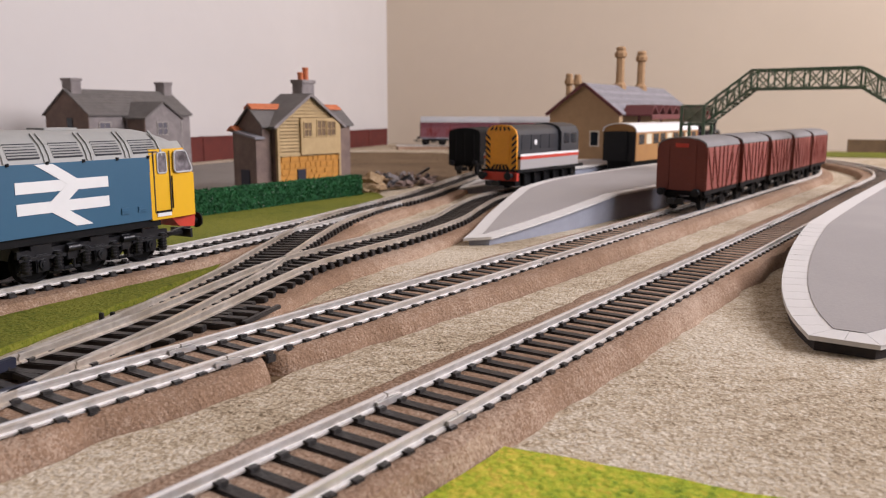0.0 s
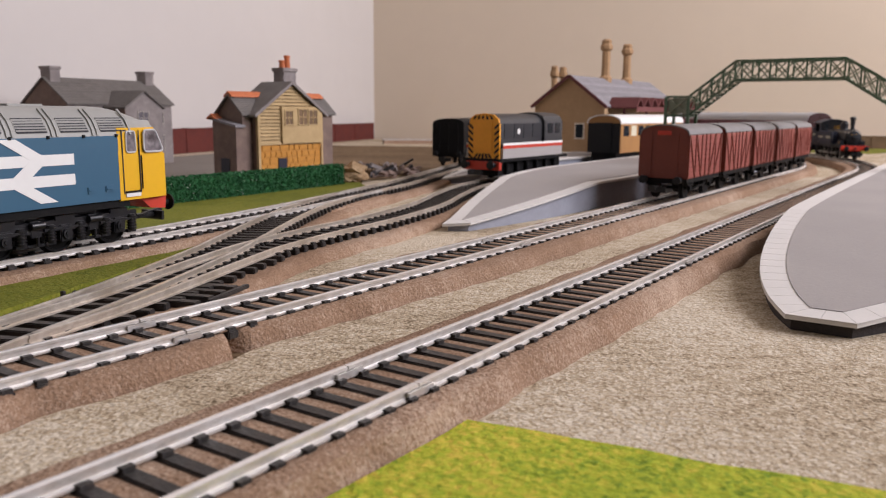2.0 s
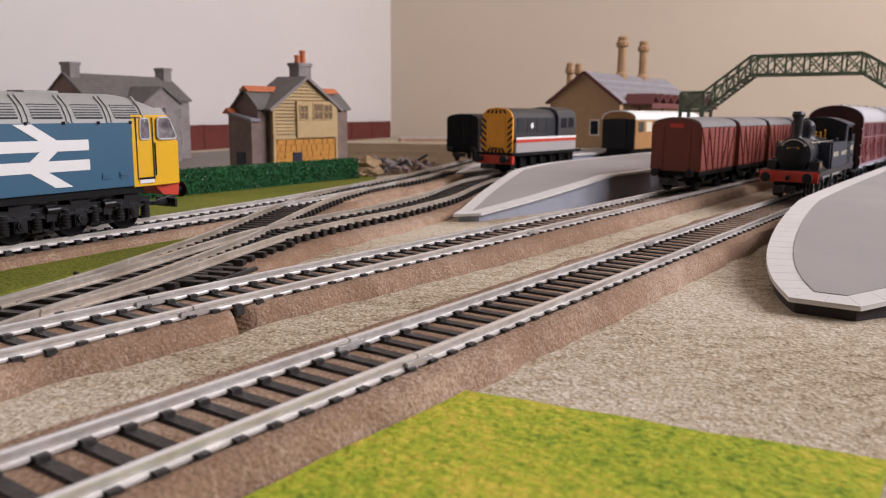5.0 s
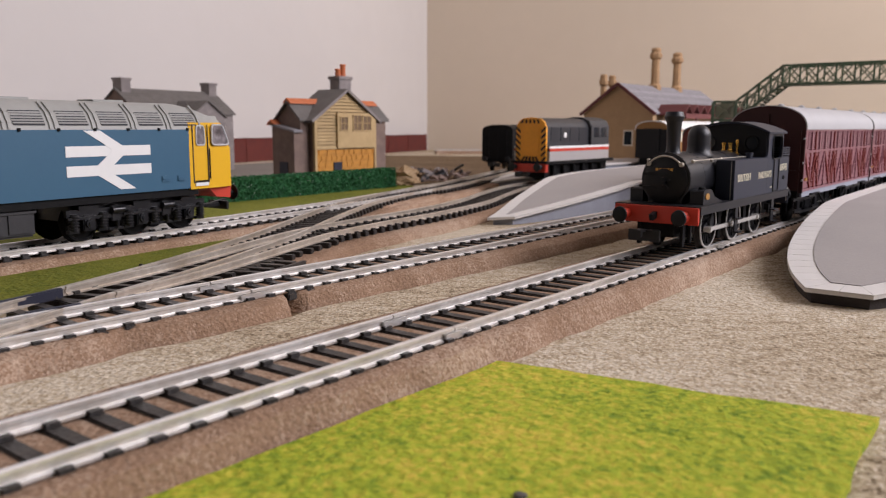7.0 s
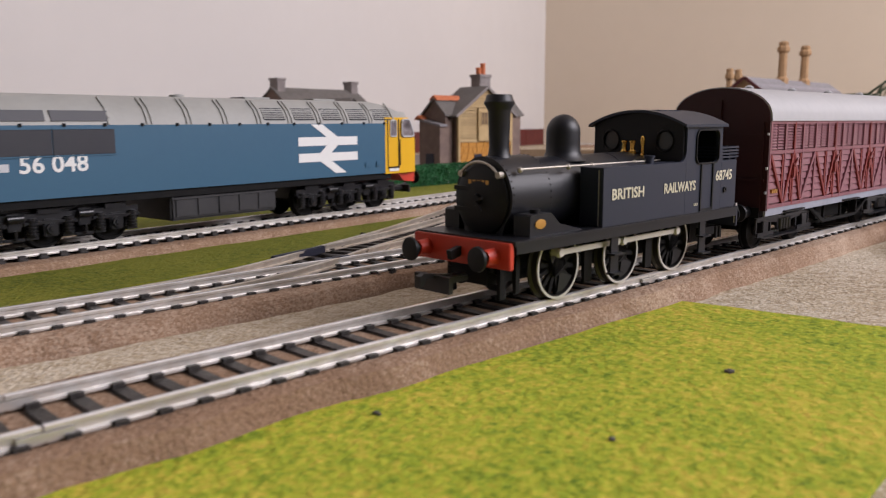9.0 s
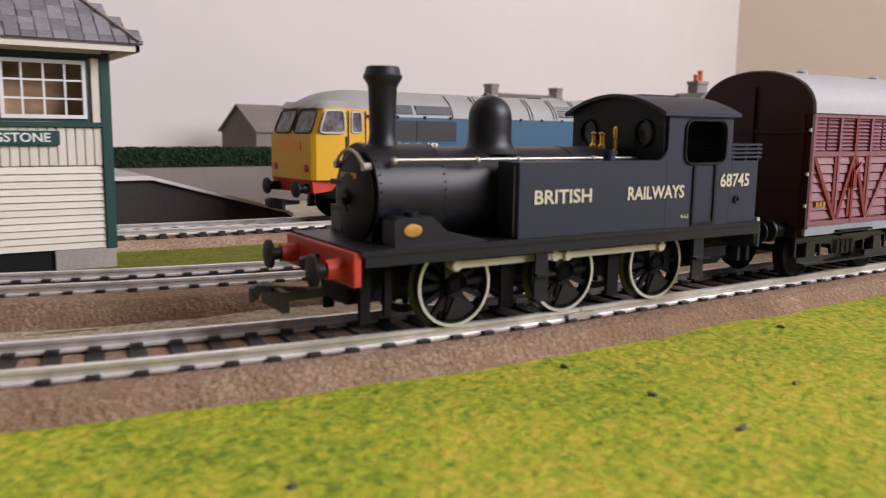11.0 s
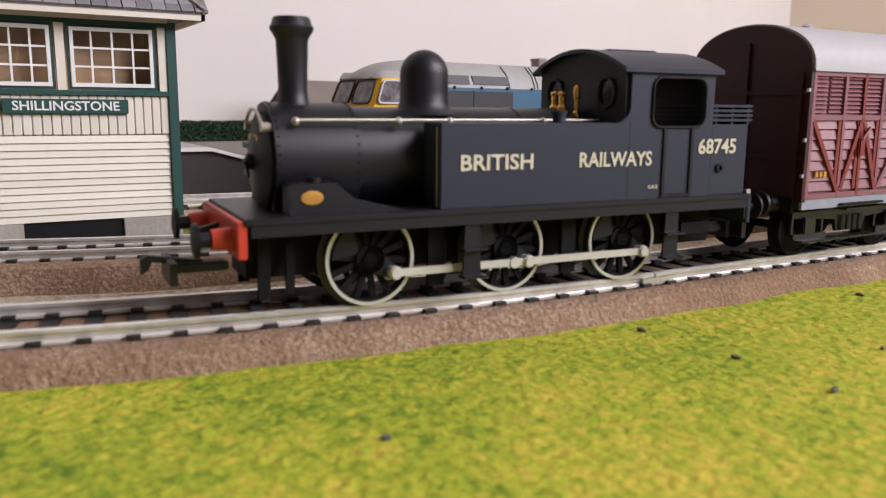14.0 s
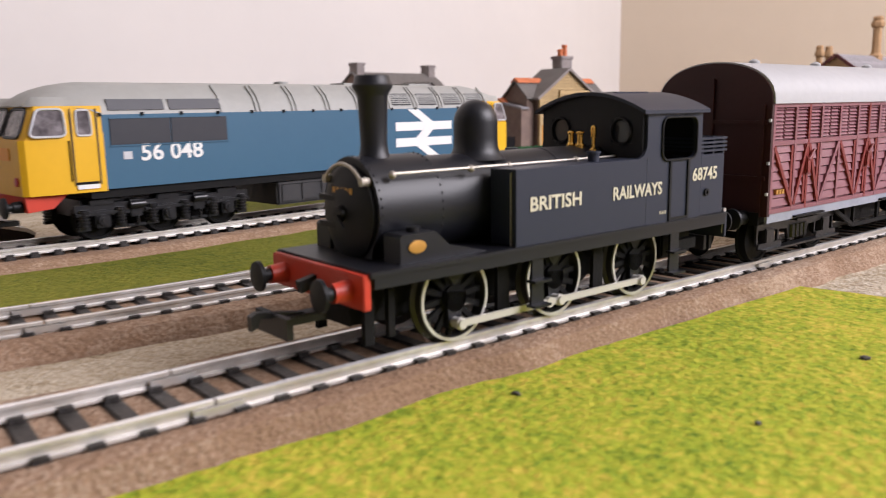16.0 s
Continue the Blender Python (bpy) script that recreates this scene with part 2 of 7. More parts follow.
M_BOXGREEN = mat("signal_box_green", (0.012, 0.06, 0.05), 0.45, second=(0.016, 0.07, 0.06), scale=60, amount=0.5, bump=0.05)
M_CREAM = mat("cream_boards", (0.74, 0.7, 0.6), 0.6, second=(0.66, 0.61, 0.5), scale=60, amount=0.5, bump=0.05, island=0.05)
M_SLATE = mat("slate", (0.235, 0.225, 0.24), 0.7, second=(0.16, 0.15, 0.16), scale=120, amount=0.7, bump=0.35, island=0.3)
M_OLDSLATE = mat("old_slate", (0.15, 0.135, 0.125), 0.8, second=(0.11, 0.1, 0.09), scale=120, amount=0.7, bump=0.35)
M_SMOKE = mat("grey_pane", (0.16, 0.15, 0.17), 0.25, second=(0.1, 0.095, 0.11), scale=90, amount=0.6, bump=0)
M_BROWNGLASS = mat("brown_pane", (0.2, 0.13, 0.075), 0.3, second=(0.12, 0.08, 0.05), scale=90, amount=0.6, bump=0)
M_STONE = mat("stone_plinth", (0.4, 0.37, 0.33), 0.85, second=(0.3, 0.27, 0.24), scale=80, amount=0.7, bump=0.4)
M_BRICKINT = mat("brown_interior", (0.62, 0.4, 0.24), 0.8, second=(0.36, 0.21, 0.11), scale=90, amount=0.7, bump=0.3)
M_GREYSTONE = mat("grey_rubble_stone", (0.27, 0.24, 0.23), 0.9, second=(0.19, 0.165, 0.16), scale=110, amount=0.8, fine=500, bump=0.6, bump_scale=300)
M_BROWNSTONE = mat("brown_and_shaded_stone", (0.22, 0.155, 0.125), 0.9, second=(0.15, 0.105, 0.09), scale=120, amount=0.8, fine=500, bump=0.6, bump_scale=300)
M_TIMBER = mat("buff_boards", (0.46, 0.33, 0.165), 0.75, second=(0.36, 0.25, 0.115), scale=90, amount=0.6, bump=0.2, island=0.1)
M_NAVY = mat("navy_door", (0.012, 0.014, 0.03), 0.5, scale=80, amount=0.4, bump=0.1)
M_BLOSSOM = mat("pale_flock", (0.5, 0.58, 0.48), 0.9, scale=400, amount=0.4, bump=0)
M_ORANGE_STONE = mat("orange_stone", (0.62, 0.29, 0.045), 0.85, second=(0.4, 0.18, 0.04), scale=150, amount=0.8, bump=0.5, bump_scale=300)
M_STATION = mat("station_stone", (0.47, 0.31, 0.17), 0.85, second=(0.4, 0.26, 0.14), scale=100, amount=0.6, bump=0.4)
M_TERRA = mat("terracotta", (0.55, 0.16, 0.06), 0.7, scale=150, amount=0.5, bump=0.2)
M_CHIMNEY = mat("chimney_stone", (0.42, 0.26, 0.13), 0.85, second=(0.3, 0.18, 0.09), scale=150, amount=0.7, bump=0.4)
M_CANOPY = mat("canopy_maroon", (0.13, 0.03, 0.03), 0.6, scale=60, amount=0.4, bump=0.1)
M_HEDGE = mat("hedge_flock", (0.03, 0.16, 0.05), 0.95, second=(0.012, 0.07, 0.025), scale=260, amount=0.9, fine=1200, bump=1.0, bump_scale=700)
M_HEDGE_DARK = mat("dark_hedge_flock", (0.02, 0.05, 0.02), 0.95, second=(0.01, 0.028, 0.012), scale=260, amount=0.9, fine=1200, bump=1.0, bump_scale=700)
M_FENCE = mat("red_brown_wall", (0.125, 0.02, 0.014), 0.8, second=(0.085, 0.016, 0.012), scale=60, amount=0.6, bump=0.3)
M_WOOD = mat("brown_timber", (0.16, 0.1, 0.05), 0.8, second=(0.1, 0.06, 0.03), scale=60, amount=0.6, bump=0.3)
M_CARDGREY = mat("grey_card", (0.2, 0.175, 0.152), 0.85, second=(0.16, 0.138, 0.118), scale=30, amount=0.5, bump=0.2)
M_SHUNT = mat("shunter_dark_grey", (0.024, 0.025, 0.03), 0.45, scale=60, amount=0.4, bump=0.06)
M_COUPLE = mat("coupling_black", (0.006, 0.006, 0.007), 0.45, scale=120, amount=0.3, bump=0.05)
M_STAIN = mat("grey_speck", (0.12, 0.11, 0.1), 0.9, scale=400, amount=0.6, bump=0.3)
M_REDLIGHT = mat("red_marker", (0.5, 0.02, 0.04), 0.3, scale=200, amount=0.2, bump=0)
M_TEAK = mat("brown_coach_side", (0.34, 0.17, 0.05), 0.55, second=(0.26, 0.12, 0.035), scale=60, amount=0.5, bump=0.1)


# ---- mesh helpers (millimetres) ----
def box(bm, x0, x1, y0, y1, z0, z1, bevel=0.0):
    vs = [bm.verts.new(p) for p in ((x0, y0, z0), (x1, y0, z0), (x1, y1, z0), (x0, y1, z0), (x0, y0, z1), (x1, y0, z1), (x1, y1, z1), (x0, y1, z1))]
    fs = [bm.faces.new([vs[i] for i in q]) for q in ((3, 2, 1, 0), (4, 5, 6, 7), (0, 1, 5, 4), (1, 2, 6, 5), (2, 3, 7, 6), (3, 0, 4, 7))]
    if bevel:
        es = list({e for f in fs for e in f.edges})
        bmesh.ops.bevel(bm, geom=es, offset=bevel, segments=2, affect="EDGES", clamp_overlap=True)
    return vs


def cyl(bm, c, axis, r, h, seg=20, r2=None):
    """A cylinder or cone centred at c along x, y or z."""
    turn = {"z": Matrix(), "x": Matrix.Rotation(radians(90), 4, "Y"), "y": Matrix.Rotation(radians(-90), 4, "X")}[axis]
    bmesh.ops.create_cone(bm, cap_ends=True, segments=seg, radius1=r, radius2=r if r2 is None else r2, depth=h, matrix=Matrix.Translation(c) @ turn)


def lathe(bm, c, axis, profile, seg=24):
    """Turns (radius, height) pairs round an axis through c."""
    rings = []
    for r, h in profile:
        ring = []
        for i in range(seg):
            a = 2 * math.pi * i / seg
            u, v = r * math.cos(a), r * math.sin(a)
            p = {"z": (u, v, h), "x": (h, u, v), "y": (v, h, u)}[axis]
            ring.append(bm.verts.new((c[0] + p[0], c[1] + p[1], c[2] + p[2])))
        rings.append(ring)
    for a, b in zip(rings, rings[1:]):
        for i in range(seg):
            j = (i + 1) % seg
            bm.faces.new((a[i], a[j], b[j], b[i]))
    bm.faces.new(rings[0][::-1])
    bm.faces.new(rings[-1])


def prism(bm, outline, axis, a, b):
    """Extrudes a 2D outline along an axis from a to b. The outline is in (y, z) for x, (x, z) for y and (x, y) for z."""
    def put(u, v, w):
        return {"x": (w, u, v), "y": (u, w, v), "z": (u, v, w)}[axis]
    r0 = [bm.verts.new(put(u, v, a)) for u, v in outline]
    r1 = [bm.verts.new(put(u, v, b)) for u, v in outline]
    n = len(outline)
    bm.faces.new(r0[::-1])
    bm.faces.new(r1)
    for i in range(n):
        j = (i + 1) % n
        bm.faces.new((r0[i], r0[j], r1[j], r1[i]))


def bar(bm, p, q, w, h=None):
    """A rectangular bar between two points."""
    p, q = Vector(p), Vector(q)
    m = (q - p).to_track_quat("X", "Z").to_matrix().to_4x4()
    n = len(bm.verts)
    h = h or w
    vs = box(bm, 0, (q - p).length, -w / 2, w / 2, -h / 2, h / 2)
    for v in vs:
        v.co = p + m.to_3x3() @ v.co


def rod(bm, p, q, r, seg=8):
    p, q = Vector(p), Vector(q)
    m = Matrix.Translation((p + q) / 2) @ (q - p).to_track_quat("Z", "Y").to_matrix().to_4x4()
    bmesh.ops.create_cone(bm, cap_ends=True, segments=seg, radius1=r, radius2=r, depth=(q - p).length, matrix=m)


def arc(cx, cy, r, a0, a1, n):
    return [(cx + r * math.cos(radians(a0 + (a1 - a0) * i / n)), cy + r * math.sin(radians(a0 + (a1 - a0) * i / n))) for i in range(n + 1)]


def mesh_of(name, bm, material, smooth=True):
    bmesh.ops.recalc_face_normals(bm, faces=bm.faces)
    bmesh.ops.scale(bm, vec=(MM, MM, MM), verts=bm.verts)
    me = bpy.data.meshes.new(name)
    bm.to_mesh(me)
    bm.free()
    me.materials.append(material)
    if smooth:
        me.shade_smooth()
        me.set_sharp_from_angle(angle=radians(35))
    return me


def part(name, bm, material, parent=None, label="", m=None):
    ob = new(name, mesh_of(name, bm, material))
    if parent is not None:
        ob.parent = parent
    if m is not None:
        ob.matrix_basis = m
    if label:
        ob["label"] = label
    return ob


def piece(name, me, parent, m):
    ob = new(name, me)
    ob.parent = parent
    ob.matrix_basis = m
    return ob


def thing(name, m=None, label="", category="", group="", kind=""):
    ob = new(name)
    ob.empty_display_size = 0.01
    if m is not None:
        ob.matrix_basis = m
    return tagged(ob, label, category, group, kind)


def at(x, y, z=0, rz=0, rx=0, ry=0):
    return pose(x * MM, y * MM, z * MM, rx, ry, rz)


def words(name, text, size, material, parent, m, label="", thick=0.05, width=None, stretch=1.0):
    """Raised lettering in the built-in font, size = capital height; m takes the text's xy plane to its place."""
    cu = bpy.data.curves.new(name, "FONT")
    cu.body, cu.size, cu.extrude, cu.align_x, cu.align_y = text, size * MM / 0.7, thick * MM, "CENTER", "CENTER"
    cu.resolution_u = 3
    cu.offset = 0.028 * size * MM
    tmp = bpy.data.objects.new(name, cu)
    scene.collection.objects.link(tmp)
    me = bpy.data.meshes.new_from_object(tmp.evaluated_get(bpy.context.evaluated_depsgraph_get()))
    bpy.data.objects.remove(tmp)
    xs = [v.co.x for v in me.vertices]
    k = (width * MM / (max(xs) - min(xs))) if width else stretch
    mid = (max(xs) + min(xs)) / 2
    for v in me.vertices:
        v.co.x = (v.co.x - mid) * k
    me.materials.clear()
    me.materials.append(material)
    ob = new(name, me)
    ob.parent = parent
    ob.matrix_basis = m
    if label:
        ob["label"] = label
    return ob


# ---- the room ----
def wall(name, p, q, z0, z1, thick, material, holes=()):
    """A wall from p to q (metres), thick outwards (to the right of p to q), with rectangular openings (u0, u1, z0, z1)."""
    p, q = Vector(p), Vector(q)
    length = (q - p).length
    us = sorted({0.0, length, *(h[0] for h in holes), *(h[1] for h in holes)})
    zs = sorted({z0, z1, *(h[2] for h in holes), *(h[3] for h in holes)})
    bm = bmesh.new()
    for u0, u1 in zip(us, us[1:]):
        for a, b in zip(zs, zs[1:]):
            if any(h[0] <= u0 and u1 <= h[1] and h[2] <= a and b <= h[3] for h in holes):
                continue
            box(bm, u0 / MM, u1 / MM, -thick / MM, 0, a / MM, b / MM)
    ob = part(name, bm, material)
    ob.matrix_basis = Matrix.Translation((p.x, p.y, 0)) @ Matrix.Rotation(math.atan2(q.y - p.y, q.x - p.x), 4, "Z")
    return tagged(ob, kind="structure")


CORNER = (1.30, 1.06)
U = Vector((math.cos(radians(16)), math.sin(radians(16))))      # along the long wall
V = Vector((-U.y, U.x))
K0 = Vector(CORNER)
K1 = K0 - V * 2.0
K2 = K1 - U * 3.0
K3 = K0 - U * 3.0
tagged(wall("wall_north", K0, K3, -0.85, 1.6, 0.1, M_WALL), "plain white painted plaster wall behind the railway", "wall")
tagged(wall("wall_east", K1, K0, -0.85, 1.6, 0.1, M_WALL2), "plain cream painted wall beside the railway", "wall")
# South, west and ceiling stay out of view; their dark tones deepen shadows.
tagged(wall("wall_south", K2, K1, -0.85, 1.6, 0.1, M_LOWBOUNCE, holes=[(1.29, 2.8, 0.45, 1.4)]), "unseen wall with a wide window, darkened to cut bounce light", "wall")
tagged(wall("wall_west", K3, K2, -0.85, 1.6, 0.1, M_LOWBOUNCE), "unseen wall darkened to cut bounce light", "wall")
for nm, z0, z1, mt, lb in (("ceiling", 1.6, 1.7, M_CEIL, "unseen grey ceiling, dimmed to limit bounce light"), ("floor", -0.95, -0.85, M_WOOD, "brown room floor under the layout")):
    bm = bmesh.new()
    prism(bm, [tuple(k / MM) for k in (K0 + (U + V) * 0.1, K3 + (V - U) * 0.1, K2 - (U + V) * 0.1, K1 + (U - V) * 0.1)], "z", z0 / MM, z1 / MM)
    tagged(part(nm, bm, mt), lb, nm, kind="structure")

# ---- the baseboard and its ground cover ----
GROUND = -9.0
bm = bmesh.new()
q0, q1, q2, q3 = K0 - (U + V) * 0.004, K1 + V * 0.5 - U * 0.004, K2 + V * 0.5 + U * 0.5, K3 + U * 0.5 - V * 0.004
prism(bm, [tuple(k / MM) for k in (q0, q3, q2, q1)], "z", -30, GROUND)
tagged(part("ground", bm, M_SAND), "baseboard covered with pale sandy sawdust mat", "ground", kind="structure")


def patch(name, outline, z0, z1, material, label, category, wobble=1.2, step=6.0):
    """A thin mat cut to an outline, with slightly uneven edges."""
    pts = []
    for (x0, y0), (x1, y1) in zip(outline, outline[1:] + outline[:1]):
        n = max(1, int(math.hypot(x1 - x0, y1 - y0) / step))
        for i in range(n):
            x, y = x0 + (x1 - x0) * i / n, y0 + (y1 - y0) * i / n
            pts.append((x + wobble * noise.noise((x * 0.09, y * 0.09, 1)), y + wobble * noise.noise((x * 0.09, y * 0.09, 7))))
    bm = bmesh.new()
    prism(bm, pts, "z", z0, z1)
    return tagged(part(name, bm, material), label, category, kind="structure")


GRASS = [(-420, 40), (-330, 14), (-283, -0.5), (-252, -6.5), (-213, -12), (-158, -14.6), (-103, -16), (-50, -17), (3.4, -18), (9, -50), (16.5, -90), (-90, -95), (-420, -95)]
patch("grass_mat", GRASS, GROUND + 0.2, -7.2, M_GRASS, "bright yellow-green flock grass mat beside the track", "grass")
# Added dark strip: paints the shadow line along the sand mat's lifted edge.
patch("cork_strip", [(-300, 36), (-120, 37), (700, 37), (700, 51), (160, 50), (60, 56), (-120, 57), (-300, 60)], GROUND + 0.05, -8.6, M_EARTH, "dark brown strip painting the shadowed gap beside the ballast", "ground")
patch("sand_mat", [(-300, 40), (-161, 25), (-40, 23.4), (120, 22.4), (700, 21.6), (700, 45), (320, 45), (140, 44.8), (100, 46.4), (60, 49.0), (12, 50.8), (4, 48.8), (-30, 48.6), (-44, 50.6), (-60, 48.6), (-120, 48.4), (-300, 54)], -8.55, -7.2, M_SAND, "sandy sawdust mat with a cut edge between the tracks", "ground", wobble=1.8, step=4.0)
patch("dull_grass_mat", [(-450, 80), (-169, 98), (-135, 104), (-97, 112), (-50, 122), (-18, 134), (23, 150), (60, 166), (110, 190), (150, 208), (60, 203), (-134, 178), (-450, 190)], GROUND + 0.2, -6.6, M_GRASS2, "strip of dull olive grass between the tracks", "grass")
patch("verge_grass", [(120, 232), (160, 240), (230, 262), (300, 275), (360, 300), (400, 345), (380, 352), (150, 352), (-60, 330), (-60, 215)], GROUND + 0.2, -7.7, M_GRASS2, "olive grass verge in front of the hedge", "grass")
patch("grey_yard", [(-700, 352), (380, 352), (640, 520), (900, 700), (880, 860), (-700, 470)], GROUND + 0.15, -8.0, M_CARDGREY, "grey card yard round the houses", "ground")
patch("brown_yard", [(402, 354), (440, 350), (560, 372), (900, 520), (1000, 700), (930, 850), (720, 780), (540, 580), (420, 400)], -7.95, -7.5, M_EARTH, "brown earth ground behind the yard tracks", "ground")
patch("curve_grass", [(1290, 60), (1500, -10), (1400, 330), (1300, 330), (1270, 200)], GROUND + 0.2, -7.6, M_GRASS2, "olive grass outside the far curve", "grass")


# ---- track ----
def smooth_path(ctrl, step=3.0):
    """A smooth line through control points, resampled evenly."""
    pts = []
    c = [Vector(p) for p in ctrl]
    c = [c[0] * 2 - c[1]] + c + [c[-1] * 2 - c[-2]]
    for a, b, d, e in zip(c, c[1:], c[2:], c[3:]):
        for i in range(40):
            t = i / 40
            pts.append(0.5 * ((2 * b) + (d - a) * t + (2 * a - 5 * b + 4 * d - e) * t * t + (3 * b - a - 3 * d + e) * t ** 3))
    pts.append(c[-2])
    return resample(pts, step)


def resample(pts, step):
    pts = [Vector(p) for p in pts]
    out, need = [pts[0]], step
    for a, b in zip(pts, pts[1:]):
        d = (b - a).length
        while need <= d:
            out.append(a + (b - a) * (need / d))
            need += step
        need -= d
    return out


def normals(pts):
    out = []
    for i in range(len(pts)):
        d = pts[min(i + 1, len(pts) - 1)] - pts[max(i - 1, 0)]
        d.normalize()
        out.append((d, Vector((-d.y, d.x))))
    return out


def sweep(bm, pts, profile, offset=0.0):
    """Sweeps a closed (across, up) profile along a flat line."""
    rows = []
    for p, (d, n) in zip(pts, normals(pts)):
        rows.append([bm.verts.new((*(p + n * (offset + u)), w)) for u, w in profile])
    k = len(profile)
    for a, b in zip(rows, rows[1:]):
        for i in range(k):
            j = (i + 1) % k
            bm.faces.new((a[i], a[j], b[j], b[i]))
    bm.faces.new(rows[0][::-1])
    bm.faces.new(rows[-1])


RAIL = [(-1.1, -2.5), (1.1, -2.5), (1.1, -2.1), (0.35, -1.8), (0.35, -0.9), (0.75, -0.7), (0.75, -0.08), (0.55, 0), (-0.55, 0), (-0.75, -0.08), (-0.75, -0.7), (-0.35, -0.9), (-0.35, -1.8), (-1.1, -2.1)]


def sleeper_mesh(long=23.6):
    bm = bmesh.new()
    box(bm, -1.6, 1.6, -long / 2, long / 2, -4.6, -2.5, bevel=0.3)
    for y in (-9, 9):
        for s in (-1, 1):
            box(bm, -1.1, 1.1, y + s * 1.5 - 0.75, y + s * 1.5 + 0.75, -2.6, -1.75)
    return mesh_of("sleeper", bm, M_SLEEPER)


SLEEPER = sleeper_mesh()


def ballast(name, pts, parent, half_left=21.0, half_right=21.0, seed=0.0, amp=2.2, z_top=-2.85, raised=0.45, notch=None):
    """Foam ballast strip with soft, uneven shoulders."""
    bm = bmesh.new()
    rows = []
    for i, (p, (d, n)) in enumerate(zip(pts, normals(pts))):
        wl = amp * noise.noise((p.x * 0.045, p.y * 0.045, seed)) + 0.6 * noise.noise((p.x * 0.25, p.y * 0.25, seed + 3))
        wr = amp * noise.noise((p.x * 0.045, p.y * 0.045, seed + 9)) + 0.6 * noise.noise((p.x * 0.25, p.y * 0.25, seed + 5))
        if notch is not None:
            f = max(0.0, min(1.0, p.x / 135))
            wr -= (5.5 if p.x > notch else 3.5) * (1 - f * f * (3 - 2 * f)) + 5.0 * math.exp(-((p.x - notch) / 2.4) ** 2) + 3.0 * math.exp(-((p.x + 44) / 7.0) ** 2)
        fill = 0.36 * max(0.0, min(1.0, (p.x - 90) / 160))
        prof = [(-half_right - wr, GROUND), (-half_right + 0.8 - wr, GROUND + 2.8), (-half_right + 2.2 - wr, z_top - 0.5), (-half_right + 4.0 - wr, z_top + raised * 0.7), (-11.0, z_top + raised), (-9.5, z_top - 0.25 + fill), (0, z_top - 0.15 + fill), (9.5, z_top - 0.25 + fill), (11.0, z_top + raised),
                (half_left - 4.0 + wl, z_top + raised * 0.7), (half_left - 2.2 + wl, z_top - 0.5), (half_left - 0.8 + wl, GROUND + 2.8), (half_left + wl, GROUND)]
        rows.append([bm.verts.new((*(p + n * u), w + (0.25 * noise.noise((p.x * 0.2 + u, p.y * 0.2, seed)) if w > GROUND else 0))) for u, w in prof])
    for a, b in zip(rows, rows[1:]):
        for i in range(len(a) - 1):
            bm.faces.new((a[i], a[i + 1], b[i + 1], b[i]))
    bm.faces.new(rows[0][::-1])
    bm.faces.new(rows[-1])
    return part(name, bm, M_BALLAST, parent)


def track(name, pts, label, joints=(), ballast_pts=None, near=lambda p: -400 < p.x < 620, pitch=7.0, half=(21.0, 21.0), z_lift=0.0, seed=0.0, bed=(-2.85, 0.45), notch=None, dull=0, bare=lambda p: False):
    t = thing(name, at(0, 0, z_lift), label, "track", kind="structure")
    for k, bp in enumerate(ballast_pts or [pts]):
        ballast("ballast", bp, t, half[0], half[1], seed + 20 * k, z_top=bed[0], raised=bed[1], notch=notch)
    cuts = [0, *joints, len(pts) - 1]
    for a, b in zip(cuts, cuts[1:]):
        for off in (-9.0, 9.0):
            seg = [Vector(p) for p in pts[a:b + 1]]
            if len(seg) < 3:
                continue
            if b != len(pts) - 1:
                seg[-1] = seg[-1] - (seg[-1] - seg[-2]).normalized() * 0.45
            bm = bmesh.new()
            sweep(bm, seg, RAIL, off)
            rail = part("rail", bm, M_OLDRAIL if a < dull else M_RAIL, t)
            rail.data.materials.append(M_OLDRAIL if a < dull else M_RAILSIDE)
            for poly in rail.data.polygons:
                if poly.normal.z < 0.5:
                    poly.material_index = 1
            if b != len(pts) - 1:
                d, n = normals(pts)[b]
                bm = bmesh.new()
                for s in (-0.95, 0.95):
                    box(bm, -4, 4, s - 0.35, s + 0.35, -2.2, -0.9)
                ob = part("fishplate", bm, M_STEEL, t)
                q = pts[b] + n * off
                ob.matrix_basis = at(q.x, q.y, 0, math.degrees(math.atan2(d.y, d.x)))
    rest = bmesh.new()
    far = 0
    for p, (d, n) in zip(resample(pts, pitch), normals(resample(pts, pitch))):
        m = at(p.x, p.y, 0, math.degrees(math.atan2(d.y, d.x)))
        if bare(p):
            continue
        if near(p):
            piece("sleeper", SLEEPER, t, m)
        else:
            far += 1
            for v in box(rest, -1.75, 1.75, -11.8, 11.8, -4.6, -2.5):
                v.co = (m.to_3x3() @ v.co) + Vector((p.x, p.y, 0))
    if far:
        tagged(part("sleepers", rest, M_SLEEPER, t), kind="stuff")
    else:
        rest.free()
    return t


R3, X0, X1 = 505.0, -161.0, 720.0


def line_a(s):
    """Place (mm) and heading (radians) on the running line, s millimetres along it."""
    if s < X0:
        a = (X0 - s) / R3
        return X0 - R3 * math.sin(a), R3 * (1 - math.cos(a)), -a
    if s > X1:
        a = (s - X1) / R3
        return X1 + R3 * math.sin(a), R3 * (1 - math.cos(a)), a
    return s, 0.0, 0.0


def joint_rows(pts, xs):
    return [min(range(len(pts)), key=lambda i: abs(pts[i].x - x) + (abs(pts[i].y) > 120) * 1e4) for x in xs]


